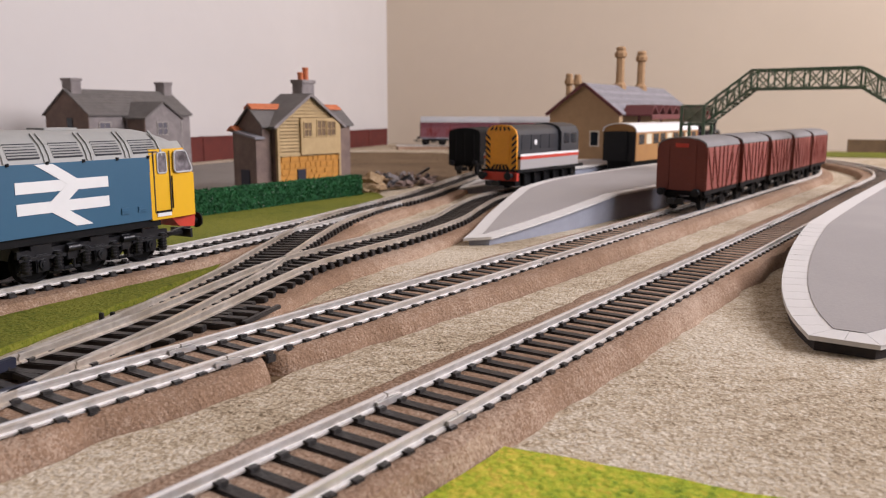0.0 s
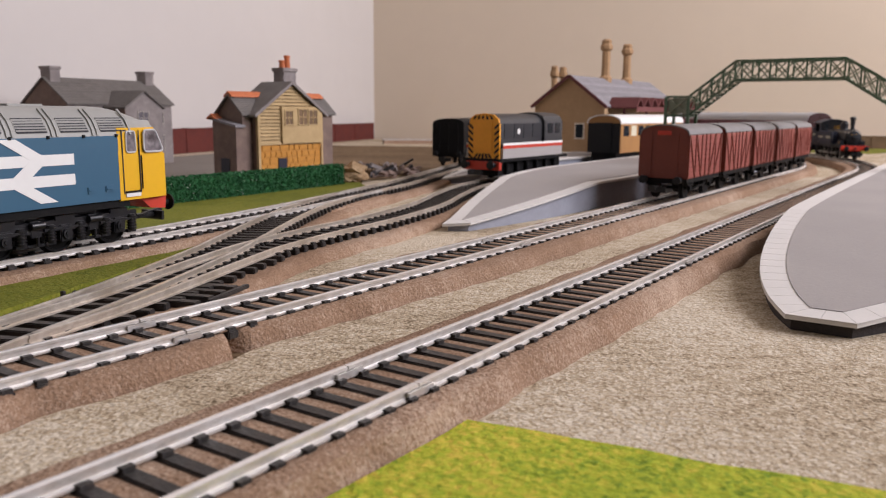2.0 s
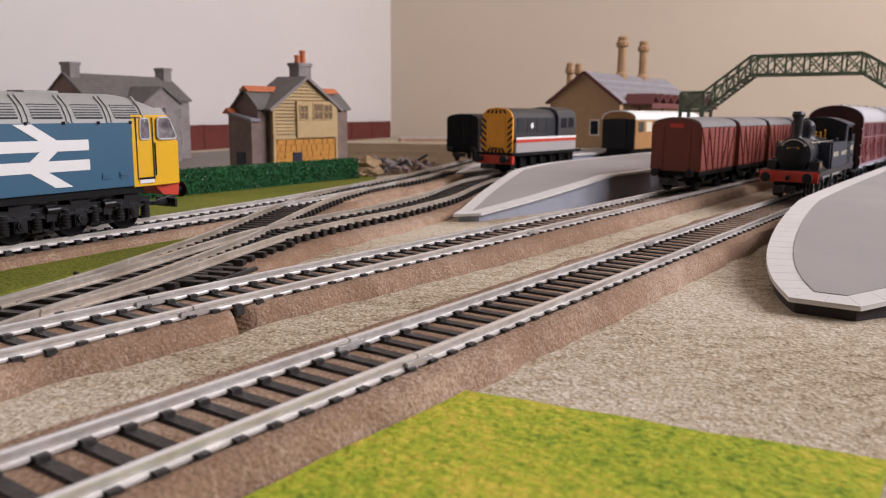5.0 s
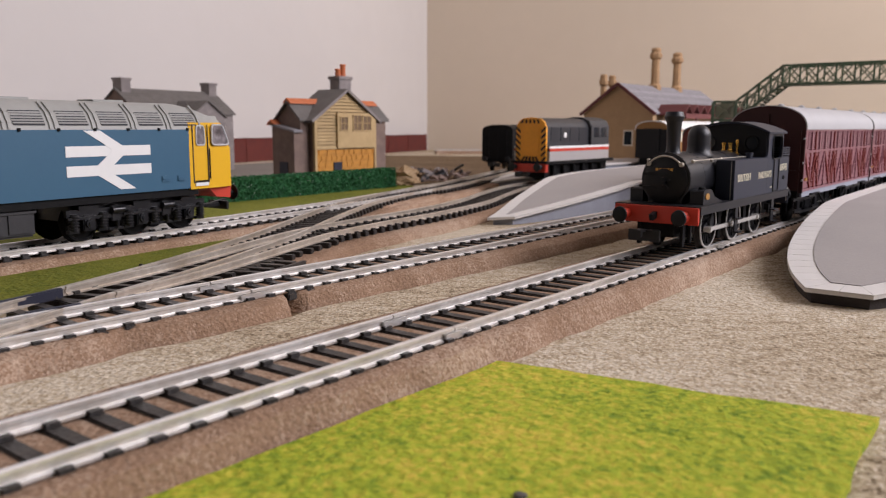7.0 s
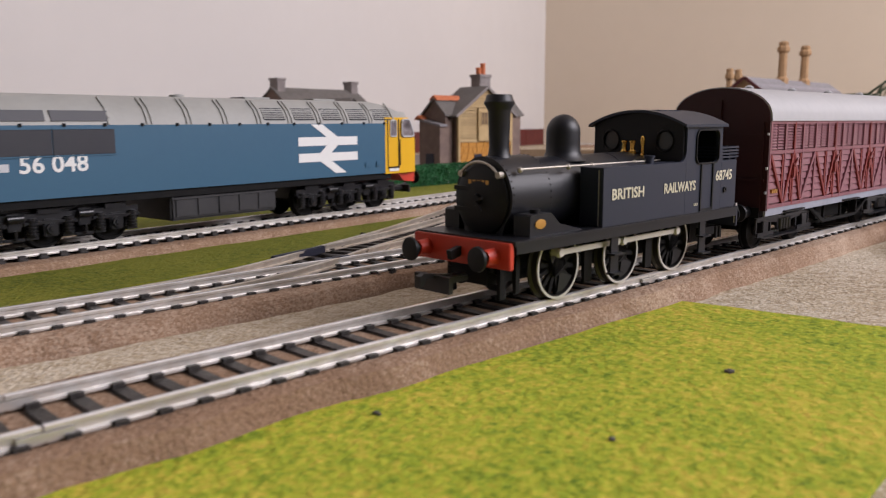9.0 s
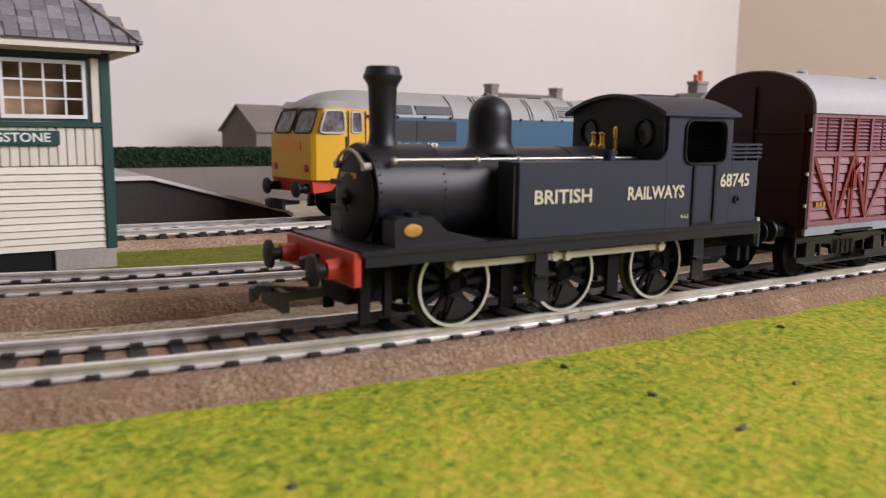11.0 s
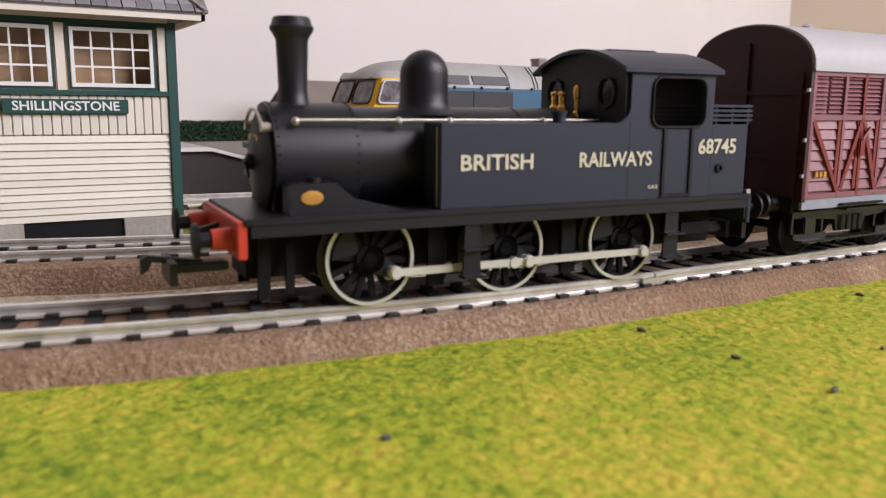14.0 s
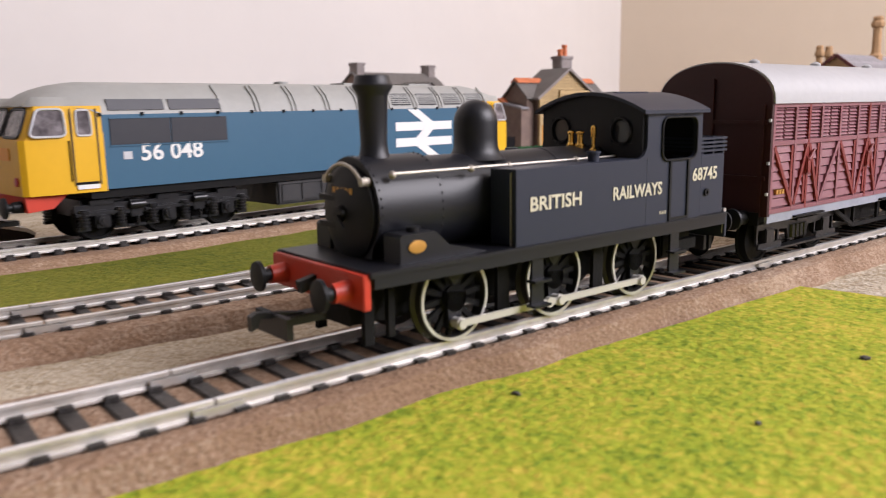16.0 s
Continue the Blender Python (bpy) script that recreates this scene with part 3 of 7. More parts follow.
A_PTS = [Vector(line_a(s)[:2]) for s in np.arange(-530, X1 + R3 * 2.35, 3.5)]
track("railway_track", A_PTS, "single line of nickel rails on brown sleepers and foam ballast", joints=joint_rows(A_PTS, (-161, 0, 168, 336, 504)), seed=1.0, half=(22, 17))

B_PTS = []
for s in np.arange(-250, 0, 3.5):
    a = s / 438.0
    B_PTS.append(Vector((-140 + 438 * math.sin(a), 505 - 438 * math.cos(a))))
B_PTS += [Vector((x, 67)) for x in np.arange(-140, X1, 1.75)]
for s in np.arange(0, 438 * 2.0, 3.5):
    a = s / 438.0
    B_PTS.append(Vector((X1 + 438 * math.sin(a), 505 - 438 * math.cos(a))))
track("railway_track", B_PTS, "straight siding track with goods vans standing on it", joints=joint_rows(B_PTS, (-171, -3, 165, 333, 501)), seed=5.0, half=(22, 21), notch=8.0)

C_PTS = smooth_path([(-120, 67.5), (-85, 72), (-55, 82), (-30, 93), (0, 105), (30, 119), (75, 142), (105, 160), (155, 190), (205, 217), (255, 237), (300, 251), (360, 268), (430, 295), (530, 333), (640, 368), (800, 405)])
TURNOUT = track("railway_track", C_PTS, "turnout leg crossing towards the goods yard", seed=9.0, bed=(-5.0, 0.0), half=(12.5, 19), near=lambda p: p.x < 420, dull=1, bare=lambda p: p.x < -34)
G_PTS = smooth_path([(-30, 92.5), (0, 101), (30, 112), (60, 124), (96, 137), (140, 146), (185, 152), (250, 168), (310, 192), (370, 213), (430, 221), (520, 222), (700, 222), (960, 222)])
track("railway_track", G_PTS, "platform siding track curving away from the turnout", seed=13.0, bed=(-4.7, 0.0), half=(15, 20), near=lambda p: 20 < p.x < 420, dull=1, bare=lambda p: p.x < 84)


def across(pts, x):
    """Distance of a line from the x axis at x."""
    return min(pts, key=lambda q: abs(q.x - x)).y


for x in np.arange(-112, -34, 7.0):
    bm = bmesh.new()
    box(bm, -1.6, 1.6, 79.2, across(C_PTS, x) + 11.6, -4.6, -2.56, bevel=0.3)
    part("long_sleeper", bm, M_SLEEPER, TURNOUT, m=at(x, 0))
for x in np.arange(-4, 84, 7.0):
    y0, y1 = across(G_PTS, x) - 12, across(C_PTS, x) - 10
    bm = bmesh.new()
    box(bm, -1.6, 1.6, y0 - y1, 0, -4.6, -2.56, bevel=0.3)
    part("long_sleeper", bm, M_SLEEPER, TURNOUT, m=at(x + 5, y1, 0, 24))
E_PTS = smooth_path([(-520, 330), (-420, 255), (-330, 207), (-250, 183), (-190, 174), (-134, 172.5), (-60, 181), (0, 189.5), (90, 201), (150, 212), (205, 224), (255, 238), (300, 250)])
track("railway_track", E_PTS, "back siding track on which the blue diesel stands", seed=17.0, bed=(-3.6, 0.1), half=(19, 19), near=lambda p: p.x < 300)


# ---- railway vehicles (own axes: x along, front towards -x, y across, z up from the rail top) ----
def wheel_bm(r, width, flange, spokes=0, hub=2.4):
    """Tyre with flange; the inside (spokes and hub) is made apart."""
    bm = bmesh.new()
    n = 40
    prof = [(r - 0.75, -width / 2), (r, -width / 2), (r, width / 2 - 0.7), (r + flange, width / 2 - 0.35), (r + flange, width / 2), (r - 0.75, width / 2)]
    rings = []
    for i in range(n):
        a = 2 * math.pi * i / n
        rings.append([bm.verts.new((q * math.sin(a), h, q * math.cos(a))) for q, h in prof])
    for i in range(n):
        a, b = rings[i], rings[(i + 1) % n]
        for k in range(len(prof)):
            j = (k + 1) % len(prof)
            bm.faces.new((a[k], a[j], b[j], b[k]))
    return bm


def spoke_bm(r, width, spokes):
    bm = bmesh.new()
    cyl(bm, (0, 0, 0), "y", 2.6, width, 16)
    for i in range(spokes):
        a = 2 * math.pi * i / spokes
        bar(bm, (2 * math.sin(a), 0, 2 * math.cos(a)), ((r - 0.9) * math.sin(a), 0, (r - 0.9) * math.cos(a)), 0.9, width * 0.5)
    return bm


def tension_coupling(parent, x, side):
    """Large hook-and-bar tension-lock coupling; side is -1 at the front, 1 at the rear."""
    bm = bmesh.new()
    box(bm, min(x, x + side * 9), max(x, x + side * 9), -2, 2, 6.5, 8.2, bevel=0.3)
    prism(bm, [(x + side * 9, 5.2), (x + side * 10.2, 5.2), (x + side * 10.2, 9), (x + side * 9, 9)], "y", -6, 6)
    prism(bm, [(x + side * 4, 8.4), (x + side * 13, 9.8), (x + side * 14.2, 9.2), (x + side * 14.2, 6.6), (x + side * 13, 7.2), (x + side * 12.4, 8.6), (x + side * 4, 7.4)], "y", -0.8, 0.8)
    return part("coupling", bm, M_COUPLE, parent, "black tension-lock coupling hook")


def buffers(parent, x, side, z=13.0, y=10.5, r=2.9, material=M_BLACK, shank_material=None):
    for s in (-1, 1):
        bm = bmesh.new()
        lathe(bm, (x, s * y, z), "x", [(2.0, 0), (1.7, side * 3.2)], 16)
        b = part("buffer", bm, shank_material or material, parent)
        bm = bmesh.new()
        lathe(bm, (x, s * y, z), "x", [(1.2, side * 3.2), (1.2, side * 5.0), (r, side * 5.2), (r * 0.96, side * 5.9), (r * 0.5, side * 6.2)], 18)
        part("buffer_head", bm, material, b)


SPIN = []      # (part, wheel radius, x, y, z, thing): turned by motions()
RODS = []


def wheelset(parent, x, r, thing_key, material=M_CHASSIS, rim=None, y=8.6):
    """An axle with two disc wheels, turned as one."""
    bm = bmesh.new()
    cyl(bm, (0, 0, 0), "y", 1.0, 22, 10)
    for s in (-1, 1):
        lathe(bm, (0, s * y, 0), "y", [(r + 0.7, -s * 1.2), (r + 0.7, -s * 0.8), (r, -s * 0.6), (r, s * 1.3), (r - 0.8, s * 1.35), (r - 1.0, s * 0.9), (2.2, s * 0.9), (2.0, s * 1.5)], 28)
    ob = part("wheelset", bm, material, parent)
    ob.matrix_basis = at(x, 0, r)
    SPIN.append((ob, r, x, thing_key))
    return ob


def tank_engine():
    e = thing("tank_locomotive", at(0, 0), "black six-coupled steam tank locomotive with red buffer beam", "locomotive")
    # running plate and frames
    bm = bmesh.new()
    box(bm, -50, 57, -17, 17, 15.9, 17.0, bevel=0.2)
    box(bm, -49, 56.5, -16.6, -15.9, 14.0, 15.9)
    box(bm, -49, 56.5, 15.9, 16.6, 14.0, 15.9)
    part("running_plate", bm, M_BOILER, e)
    bm = bmesh.new()
    box(bm, -48, 55, -6.2, 6.2, 5.5, 15.9)
    for s in (-1, 1):
        prism(bm, [(-48, 15.8), (-48, 9), (-44, 7), (-40, 9), (-39, 15.8)], "y", s * 7.0 - 0.4, s * 7.0 + 0.4)
        box(bm, -46.5, -44.5, s * 8.5 - 0.6, s * 8.5 + 0.6, 2.2, 15.9)
        box(bm, -42.0, -40.6, s * 9.5 - 0.6, s * 9.5 + 0.6, 3.2, 12)
        for x in (-14.5, 14.5):
            box(bm, x - 1.6, x + 1.6, s * 10.5 - 0.5, s * 10.5 + 0.5, 2.4, 15.5)
            rod(bm, (x + 2.6, s * 9.0, 3.2), (x + 2.6, s * 9.0, 13.5), 0.35)
    part("frames", bm, M_CHASSIS, e)
    # boiler, smokebox
    bm = bmesh.new()
    lathe(bm, (0, 0, 25.4), "x", [(9.0, -30), (9.1, 23)], 48)
    part("boiler", bm, M_BOILER, e)
    bm = bmesh.new()
    out = [(9.7 * math.cos(radians(a)), 25.4 + 9.7 * math.sin(radians(a))) for a in range(-20, 201, 10)]
    out += [(-7.0, 19.0), (-6.6, 17.0), (6.6, 17.0), (7.0, 19.0)]
    prism(bm, out, "x", -43, -28)
    for x in (-42.4, -28.6):
        for a in range(-25, 206, 9):
            bmesh.ops.create_icosphere(bm, subdivisions=1, radius=0.24, matrix=Matrix.Translation((x, 9.72 * math.cos(radians(a)), 25.4 + 9.72 * math.sin(radians(a)))))
    part("smokebox", bm, M_BOILER, e)
    bm = bmesh.new()
    for x in (-12, 6, 20):
        lathe(bm, (x, 0, 25.4), "x", [(9.15, -0.4), (9.22, -0.3), (9.22, 0.3), (9.15, 0.4)], 48)
    part("boiler_band", bm, M_BOILER, e)
    bm = bmesh.new()
    lathe(bm, (-43, 0, 25.0), "x", [(8.6, 0), (8.6, -0.6), (7.9, -1.0), (5.5, -1.7), (1.5, -2.1), (1.3, -3.0), (0.4, -3.1)], 40)
    for z in (22.5, 27.5):
        box(bm, -44.9, -43.6, 2.5, 8.4, z - 0.5, z + 0.5)
    bar(bm, (-46.2, 0, 25), (-46.2, -2.4, 22.6), 0.5)
    bar(bm, (-46.5, 0, 25), (-46.5, -3.0, 25.6), 0.5)
    door = part("smokebox_door", bm, M_BLACK, e)
    bm = bmesh.new()
    box(bm, -44.6, -44.2, -4.0, 4.0, 28.2, 30.0)
    plate = part("number_plate", bm, M_BLACK, door)
    for k in range(5):
        bm = bmesh.new()
        box(bm, -44.8, -44.55, -3.4 + k * 1.45, -2.4 + k * 1.45, 28.6, 29.6)
        part("plate_bar", bm, M_GOLD, door, "dull gold bar on the plate")
    bm = bmesh.new()
    pts = [(-44.6, 8.3 * math.cos(radians(a)), 25.6 + 8.3 * math.sin(radians(a))) for a in range(40, 141, 10)]
    for p, q in zip(pts, pts[1:]):
        rod(bm, p, q, 0.32, 8)
    for a in (40, 140):
        rod(bm, (-44.8, 8.3 * math.cos(radians(a)), 25.6 + 8.3 * math.sin(radians(a))), (-42.8, 8.3 * math.cos(radians(a)), 25.6 + 8.3 * math.sin(radians(a))), 0.8, 10)
    part("door_handrail", bm, M_HANDRAIL, e, "bright curved handrail over the smokebox door")
    # chimney, dome
    bm = bmesh.new()
    lathe(bm, (-37.5, 0, 0), "z", [(4.2, 33.4), (3.3, 34.3), (2.75, 35.4), (2.5, 37.2), (2.8, 45.6), (3.05, 46.2), (3.75, 47.3), (3.8, 47.8), (3.5, 48.2), (3.25, 49.2), (3.0, 49.5), (2.2, 49.5), (2.1, 46.5)], 32)
    part("chimney", bm, M_BOILER, e)
    bm = bmesh.new()
    dome = [(6.4, 33.0), (5.3, 34.0), (4.7, 35.4), (4.6, 37.5)] + [(4.6 * math.cos(radians(a)), 40.4 + 4.6 * math.sin(radians(a))) for a in range(0, 86, 12)] + [(0.3, 45.0)]
    lathe(bm, (-12.3, 0, 0), "z", dome, 32)
    part("dome", bm, M_BOILER, e)
    # side tanks
    for s in (-1, 1):
        bm = bmesh.new()
        y0, y1 = sorted((s * 16.5, s * 9.0))
        box(bm, -16.2, 24.2, y0, y1, 17.0, 31.8, bevel=0.1)
        tank = part("side_tank", bm, M_LOCO, e)
        bm = bmesh.new()
        bar(bm, (-16.4, s * 15.2, 17.2), (-16.4, s * 15.2, 31.2), 0.22)
        part("beading", bm, M_STEEL, tank)
        bm = bmesh.new()
        cyl(bm, (10, s * 13.0, 32.6), "z", 1.3, 1.8, 16)
        cyl(bm, (10, s * 13.0, 33.7), "z", 1.6, 0.5, 16)
        part("filler_cap", bm, M_LOCO, tank)
        # sandbox splasher
        bm = bmesh.new()
        y0, y1 = sorted((s * 14.6, s * 9.4))
        prism(bm, [(-42.2, 17), (-42.2, 21.6), (-41.6, 22.1), (-34.5, 22.1), (-33.4, 21.2), (-31.2, 19.3), (-26, 18.0), (-22.0, 17)], "y", y0, y1)
        sp = part("sandbox", bm, M_BOILER, e)
        bm = bmesh.new()
        lathe(bm, (-38.6, s * 14.7, 19.8), "y", [(1.0, -s * 0.1), (1.0, s * 0.18), (0.6, s * 0.25)], 24)
        for v in bm.verts:
            v.co.x = -38.6 + (v.co.x + 38.6) * 1.9
            v.co.z = 19.8 + (v.co.z - 19.8) * 1.15
        part("works_plate", bm, M_GOLD, sp, "oval brass works plate")
        bm = bmesh.new()
        cyl(bm, (-37.5, s * 12, 22.5), "z", 1.3, 0.9, 14)
        part("sandbox_lid", bm, M_BLACK, sp)
        # boiler handrail
        bm = bmesh.new()
        rod(bm, (-39.5, s * 9.0, 32.2), (22, s * 9.0, 32.2), 0.24)
        part("handrail", bm, M_HANDRAIL, e)
        bm = bmesh.new()
        for x in (-39.5, -21, -11, 9):
            bmesh.ops.create_icosphere(bm, subdivisions=2, radius=0.75, matrix=Matrix.Translation((x, s * 8.8, 32.0)))
        part("handrail_knob", bm, M_HANDRAIL, e)
    # cab side with window opening
    for s in (-1, 1):
        bm = bmesh.new()
        wx0, wx1, wz0, wz1 = 29.6, 42.6, 31.2, 40.4
        y0, y1 = sorted((s * 16.5, s * 15.7))
        prism(bm, [(24.2, 17), (wx0, 17), (wx0, 41.6), (24.2, 41.6)], "y", y0, y1)
        prism(bm, [(wx1, 17), (45.2, 17), (45.2, 41.6), (wx1, 41.6)], "y", y0, y1)
        prism(bm, [(wx0, 17), (wx1, 17), (wx1, wz0), (wx0, wz0)], "y", y0, y1)
        prism(bm, [(wx0, wz1), (wx1, wz1), (wx1, 41.6), (wx0, 41.6)], "y", y0, y1)
        for cx, cz, a0 in ((wx0, wz0, 180), (wx1, wz0, 270), (wx1, wz1, 0), (wx0, wz1, 90)):
            dx, dz = (1.9 if cx == wx0 else -1.9), (1.9 if cz == wz0 else -1.9)
            prism(bm, [(cx, cz)] + arc(cx + dx, cz + dz, 1.9, a0, a0 + 90, 6)[::1], "y", y0 + 0.02, y1 - 0.02)
        # curved run from tank top up to the cab front
        prism(bm, [(24.2, 31.8), (24.2, 35.2)] + arc(20.9, 35.1, 3.3, 0, -90, 6), "y", y0, y1)
        side = part("cab_side", bm, M_LOCO, e)
        bm = bmesh.new()
        y = s * 16.75
        ring = arc(wx0 + 1.9, wz0 + 1.9, 2.1, 180, 270, 5) + arc(wx1 - 1.9, wz0 + 1.9, 2.1, 270, 360, 5) + arc(wx1 - 1.9, wz1 - 1.9, 2.1, 0, 90, 5) + arc(wx0 + 1.9, wz1 - 1.9, 2.1, 90, 180, 5)
        for p, q in zip(ring, ring[1:] + ring[:1]):
            rod(bm, (p[0], y, p[1]), (q[0], y, q[1]), 0.28, 6)
        part("window_beading", bm, M_BLACK, side)
        bm = bmesh.new()
        for x in (32.8, 39.8):
            box(bm, x - 0.35, x + 0.35, y - 0.15, y + 0.15, 17.2, 31.0)
        box(bm, 33.1, 39.5, y - 0.1, y + 0.1, 17.3, 17.9)
        part("door_beading", bm, M_BLACK, side)
        bm = bmesh.new()
        y0, y1 = sorted((s * 16.5, s * 8))
        box(bm, 45.0, 55.2, y0, y1, 17, 31.5, bevel=0.25)
        part("bunker_side", bm, M_LOCO, e)
        bm = bmesh.new()
        lathe(bm, (47.6, s * 16.5, 22.6), "y", [(0.9, 0), (0.9, s * 0.5), (0.45, s * 0.5), (0.45, s * 0.1)], 14)
        part("side_boss", bm, M_BLACK, e)
        words("number", "68745", 2.9, M_LETTER, e, at(46.8, s * 16.62, 26.9) @ pose(0, 0, 0, 90, 0, 0 if s < 0 else 180), "cream running number", width=10.2)
        words("lettering", "BRITISH", 2.7, M_LETTER, tank if s > 0 else e, at(-5.0, s * 16.62, 24.8) @ pose(0, 0, 0, 90, 0, 0 if s < 0 else 180), "cream lettering", width=14.8)
        words("lettering", "RAILWAYS", 2.7, M_LETTER, e, at(21.2, s * 16.62, 24.8) @ pose(0, 0, 0, 90, 0, 0 if s < 0 else 180), "cream lettering", width=17.2)
        words("route_mark", "R.A.2", 0.7, M_LETTER, e, at(30.4, s * 16.6, 19.3) @ pose(0, 0, 0, 90, 0, 0 if s < 0 else 180), width=2.4)
        # steps
        for x, w in ((36.5, 3.2), (-9.5, 3.0)):
            bm = bmesh.new()
            prism(bm, [(x - w / 2, 14.2), (x + w / 2, 14.2), (x + w / 2 + 0.3, 4.6), (x - w / 2 - 0.3, 4.6)], "y", s * 15.6 - 0.3, s * 15.6 + 0.3)
            for z in (4.6, 9.6):
                box(bm, x - w / 2 - 0.8, x + w / 2 + 0.8, min(s * 15, s * 17.6), max(s * 15, s * 17.6), z - 0.25, z + 0.25)
            part("step", bm, M_BOILER, e)
        bm = bmesh.new()
        rod(bm, (56.9, s * 15.8, 15.5), (56.9, s * 15.8, 11.6), 0.35)
        box(bm, 56.3, 57.4, s * 15.8 - 0.5, s * 15.8 + 0.5, 16.8, 17.8)
        part("lamp_iron", bm, M_STEEL, e)
    for k in range(4):
        bm = bmesh.new()
        box(bm, 44.8, 56.2, -16.4, 16.4, 32.1 + k * 0.95, 32.6 + k * 0.95)
        part("coal_rail", bm, M_LOCO, e)
    bm = bmesh.new()
    for x in (46.5, 51, 55.4):
        box(bm, x - 0.3, x + 0.3, -16.0, 16.0, 31.4, 35.6)
    part("rail_post", bm, M_LOCO, e)
    bm = bmesh.new()
    box(bm, 45.6, 55.1, -8.2, 8.2, 17, 30.5)
    prism(bm, [(45.2, 17), (45.8, 17), (45.8, 41.5), (45.2, 41.5)], "y", -15.9, 15.9)
    part("cab_back", bm, M_BLACK, e)
    bm = bmesh.new()
    for y0, y1 in ((-15.7, -12.6), (-6.4, 6.4), (12.6, 15.7)):
        box(bm, 23.4, 24.2, y0, y1, 17, 42)
    for s in (-1, 1):
        y0, y1 = sorted((s * 6.4, s * 12.6))
        box(bm, 23.4, 24.2, y0, y1, 17, 35)
        box(bm, 23.4, 24.2, y0, y1, 40.2, 42.0)
    crown = [(y, 41.6 + 4.2 * (1 - (y / 17.4) ** 2)) for y in np.linspace(-15.7, 15.7, 15)]
    prism(bm, [(-15.7, 41.9), *crown, (15.7, 41.9)], "x", 23.4, 24.2)
    front = part("cab_front", bm, M_BLACK, e)
    bm = bmesh.new()
    for s in (-1, 1):
        ring = arc(s * 9.5, 37.6, 2.9, 0, 360, 20)
        for p, q in zip(ring, ring[1:]):
            rod(bm, (23.2, p[0], p[1]), (23.2, q[0], q[1]), 0.35, 6)
    part("spectacle_ring", bm, M_BLACK, front)
    for s in (-1, 1):
        bm = bmesh.new()
        box(bm, 23.6, 24.0, min(s * 6.3, s * 12.7), max(s * 6.3, s * 12.7), 34.9, 40.3)
        part("spectacle_glass", bm, M_DARKGLASS, front)
    bm = bmesh.new()
    arcpts = [(y, 41.4 + 4.2 * (1 - (y / 17.4) ** 2)) for y in np.linspace(-17.4, 17.4, 15)]
    prism(bm, arcpts + [(y, z + 0.8) for y, z in arcpts[::-1]], "x", 22.0, 46.8)
    roof = part("cab_roof", bm, M_LOCO, e)
    bm = bmesh.new()
    box(bm, 27, 39, -5, 5, 45.6, 46.4, bevel=0.2)
    part("roof_hatch", bm, M_LOCO, roof)
    bm = bmesh.new()
    box(bm, 24.5, 45, -15.6, 15.6, 17, 18)
    box(bm, 24.2, 28, -7, 7, 18, 30)
    part("cab_floor", bm, M_BLACK, e)
    # brass fittings
    bm = bmesh.new()
    for y in (-2.2, 0.6):
        lathe(bm, (17.5, y, 0), "z", [(1.1, 34.0), (1.1, 34.8), (0.7, 35.2), (0.7, 37.0), (1.0, 37.2), (1.0, 37.6), (0.4, 37.9)], 16)
    part("safety_valve", bm, M_BRASS, e, "pair of brass safety valves")
    bm = bmesh.new()
    lathe(bm, (19.5, -4.5, 0), "z", [(0.9, 32.6), (0.9, 33.6), (0.45, 34), (0.45, 36.2), (0.7, 36.4), (0.7, 38.6), (0.3, 39)], 14)
    part("whistle", bm, M_BRASS, e, "brass whistle")
    # buffer beams
    for x0, x1 in ((-51.2, -49.6), (56.6, 57.8)):
        bm = bmesh.new()
        box(bm, x0, x1, -16.4, 16.4, 10.6, 16.6, bevel=0.2)
        part("buffer_beam", bm, M_RED if x0 < 0 else M_LOCO, e, "bright red buffer beam" if x0 < 0 else "")
    buffers(e, -51.2, -1, z=13.4, y=11.5, shank_material=M_RED)
    buffers(e, 57.8, 1, z=13.4, y=11.5)
    bm = bmesh.new()
    bar(bm, (-51, 0, 13.6), (-54.5, 0, 12.8), 1.6, 2.2)
    part("draw_hook", bm, M_BLACK, e)
    tension_coupling(e, -50, -1)
    tension_coupling(e, 57, 1)
    # cylinder block and brake gear under the cab
    bm = bmesh.new()
    box(bm, 42, 54, -8, 8, 6, 14, bevel=0.5)
    box(bm, 42, 50, -12.5, -10.5, 8.5, 11)
    box(bm, 42, 50, 10.5, 12.5, 8.5, 11)
    part("brake_gear", bm, M_CHASSIS, e)
    # wheels
    bm = bmesh.new()
    lathe(bm, (0, 0, 0), "y", [(8.42, -1.0), (8.42, -1.42), (7.8, -1.42), (7.8, -1.0)], 48)
    bm.faces.ensure_lookup_table()
    bmesh.ops.delete(bm, geom=[f for f in bm.faces if len(f.verts) > 4], context="FACES_ONLY")
    rim = mesh_of("rim", bm, M_TYRE)
    tyre, spk = mesh_of("tyre", wheel_bm(8.4, 2.6, 0.9), M_DARKSTEEL), mesh_of("spokes", spoke_bm(8.4, 2.2, 14), M_CHASSIS)
    bm = bmesh.new()
    prism(bm, arc(0, 0, 7.0, 60, 120, 8) + [(0, 2.2)], "y", -0.9, 0.3)
    prism(bm, arc(0, 0, 2.7, 150, 390, 12) + arc(0, -4.6, 1.5, 330, 210, 6), "y", -1.5, 0.3)
    cw = mesh_of("balance_weight", bm, M_BOILER)
    bm = bmesh.new()
    cyl(bm, (0, -2.2, -4.6), "y", 1.05, 3.6, 16)
    cyl(bm, (0, -4.0, -4.6), "y", 1.0, 0.5, 16)
    pin = mesh_of("crank_pin", bm, M_RODSTEEL)
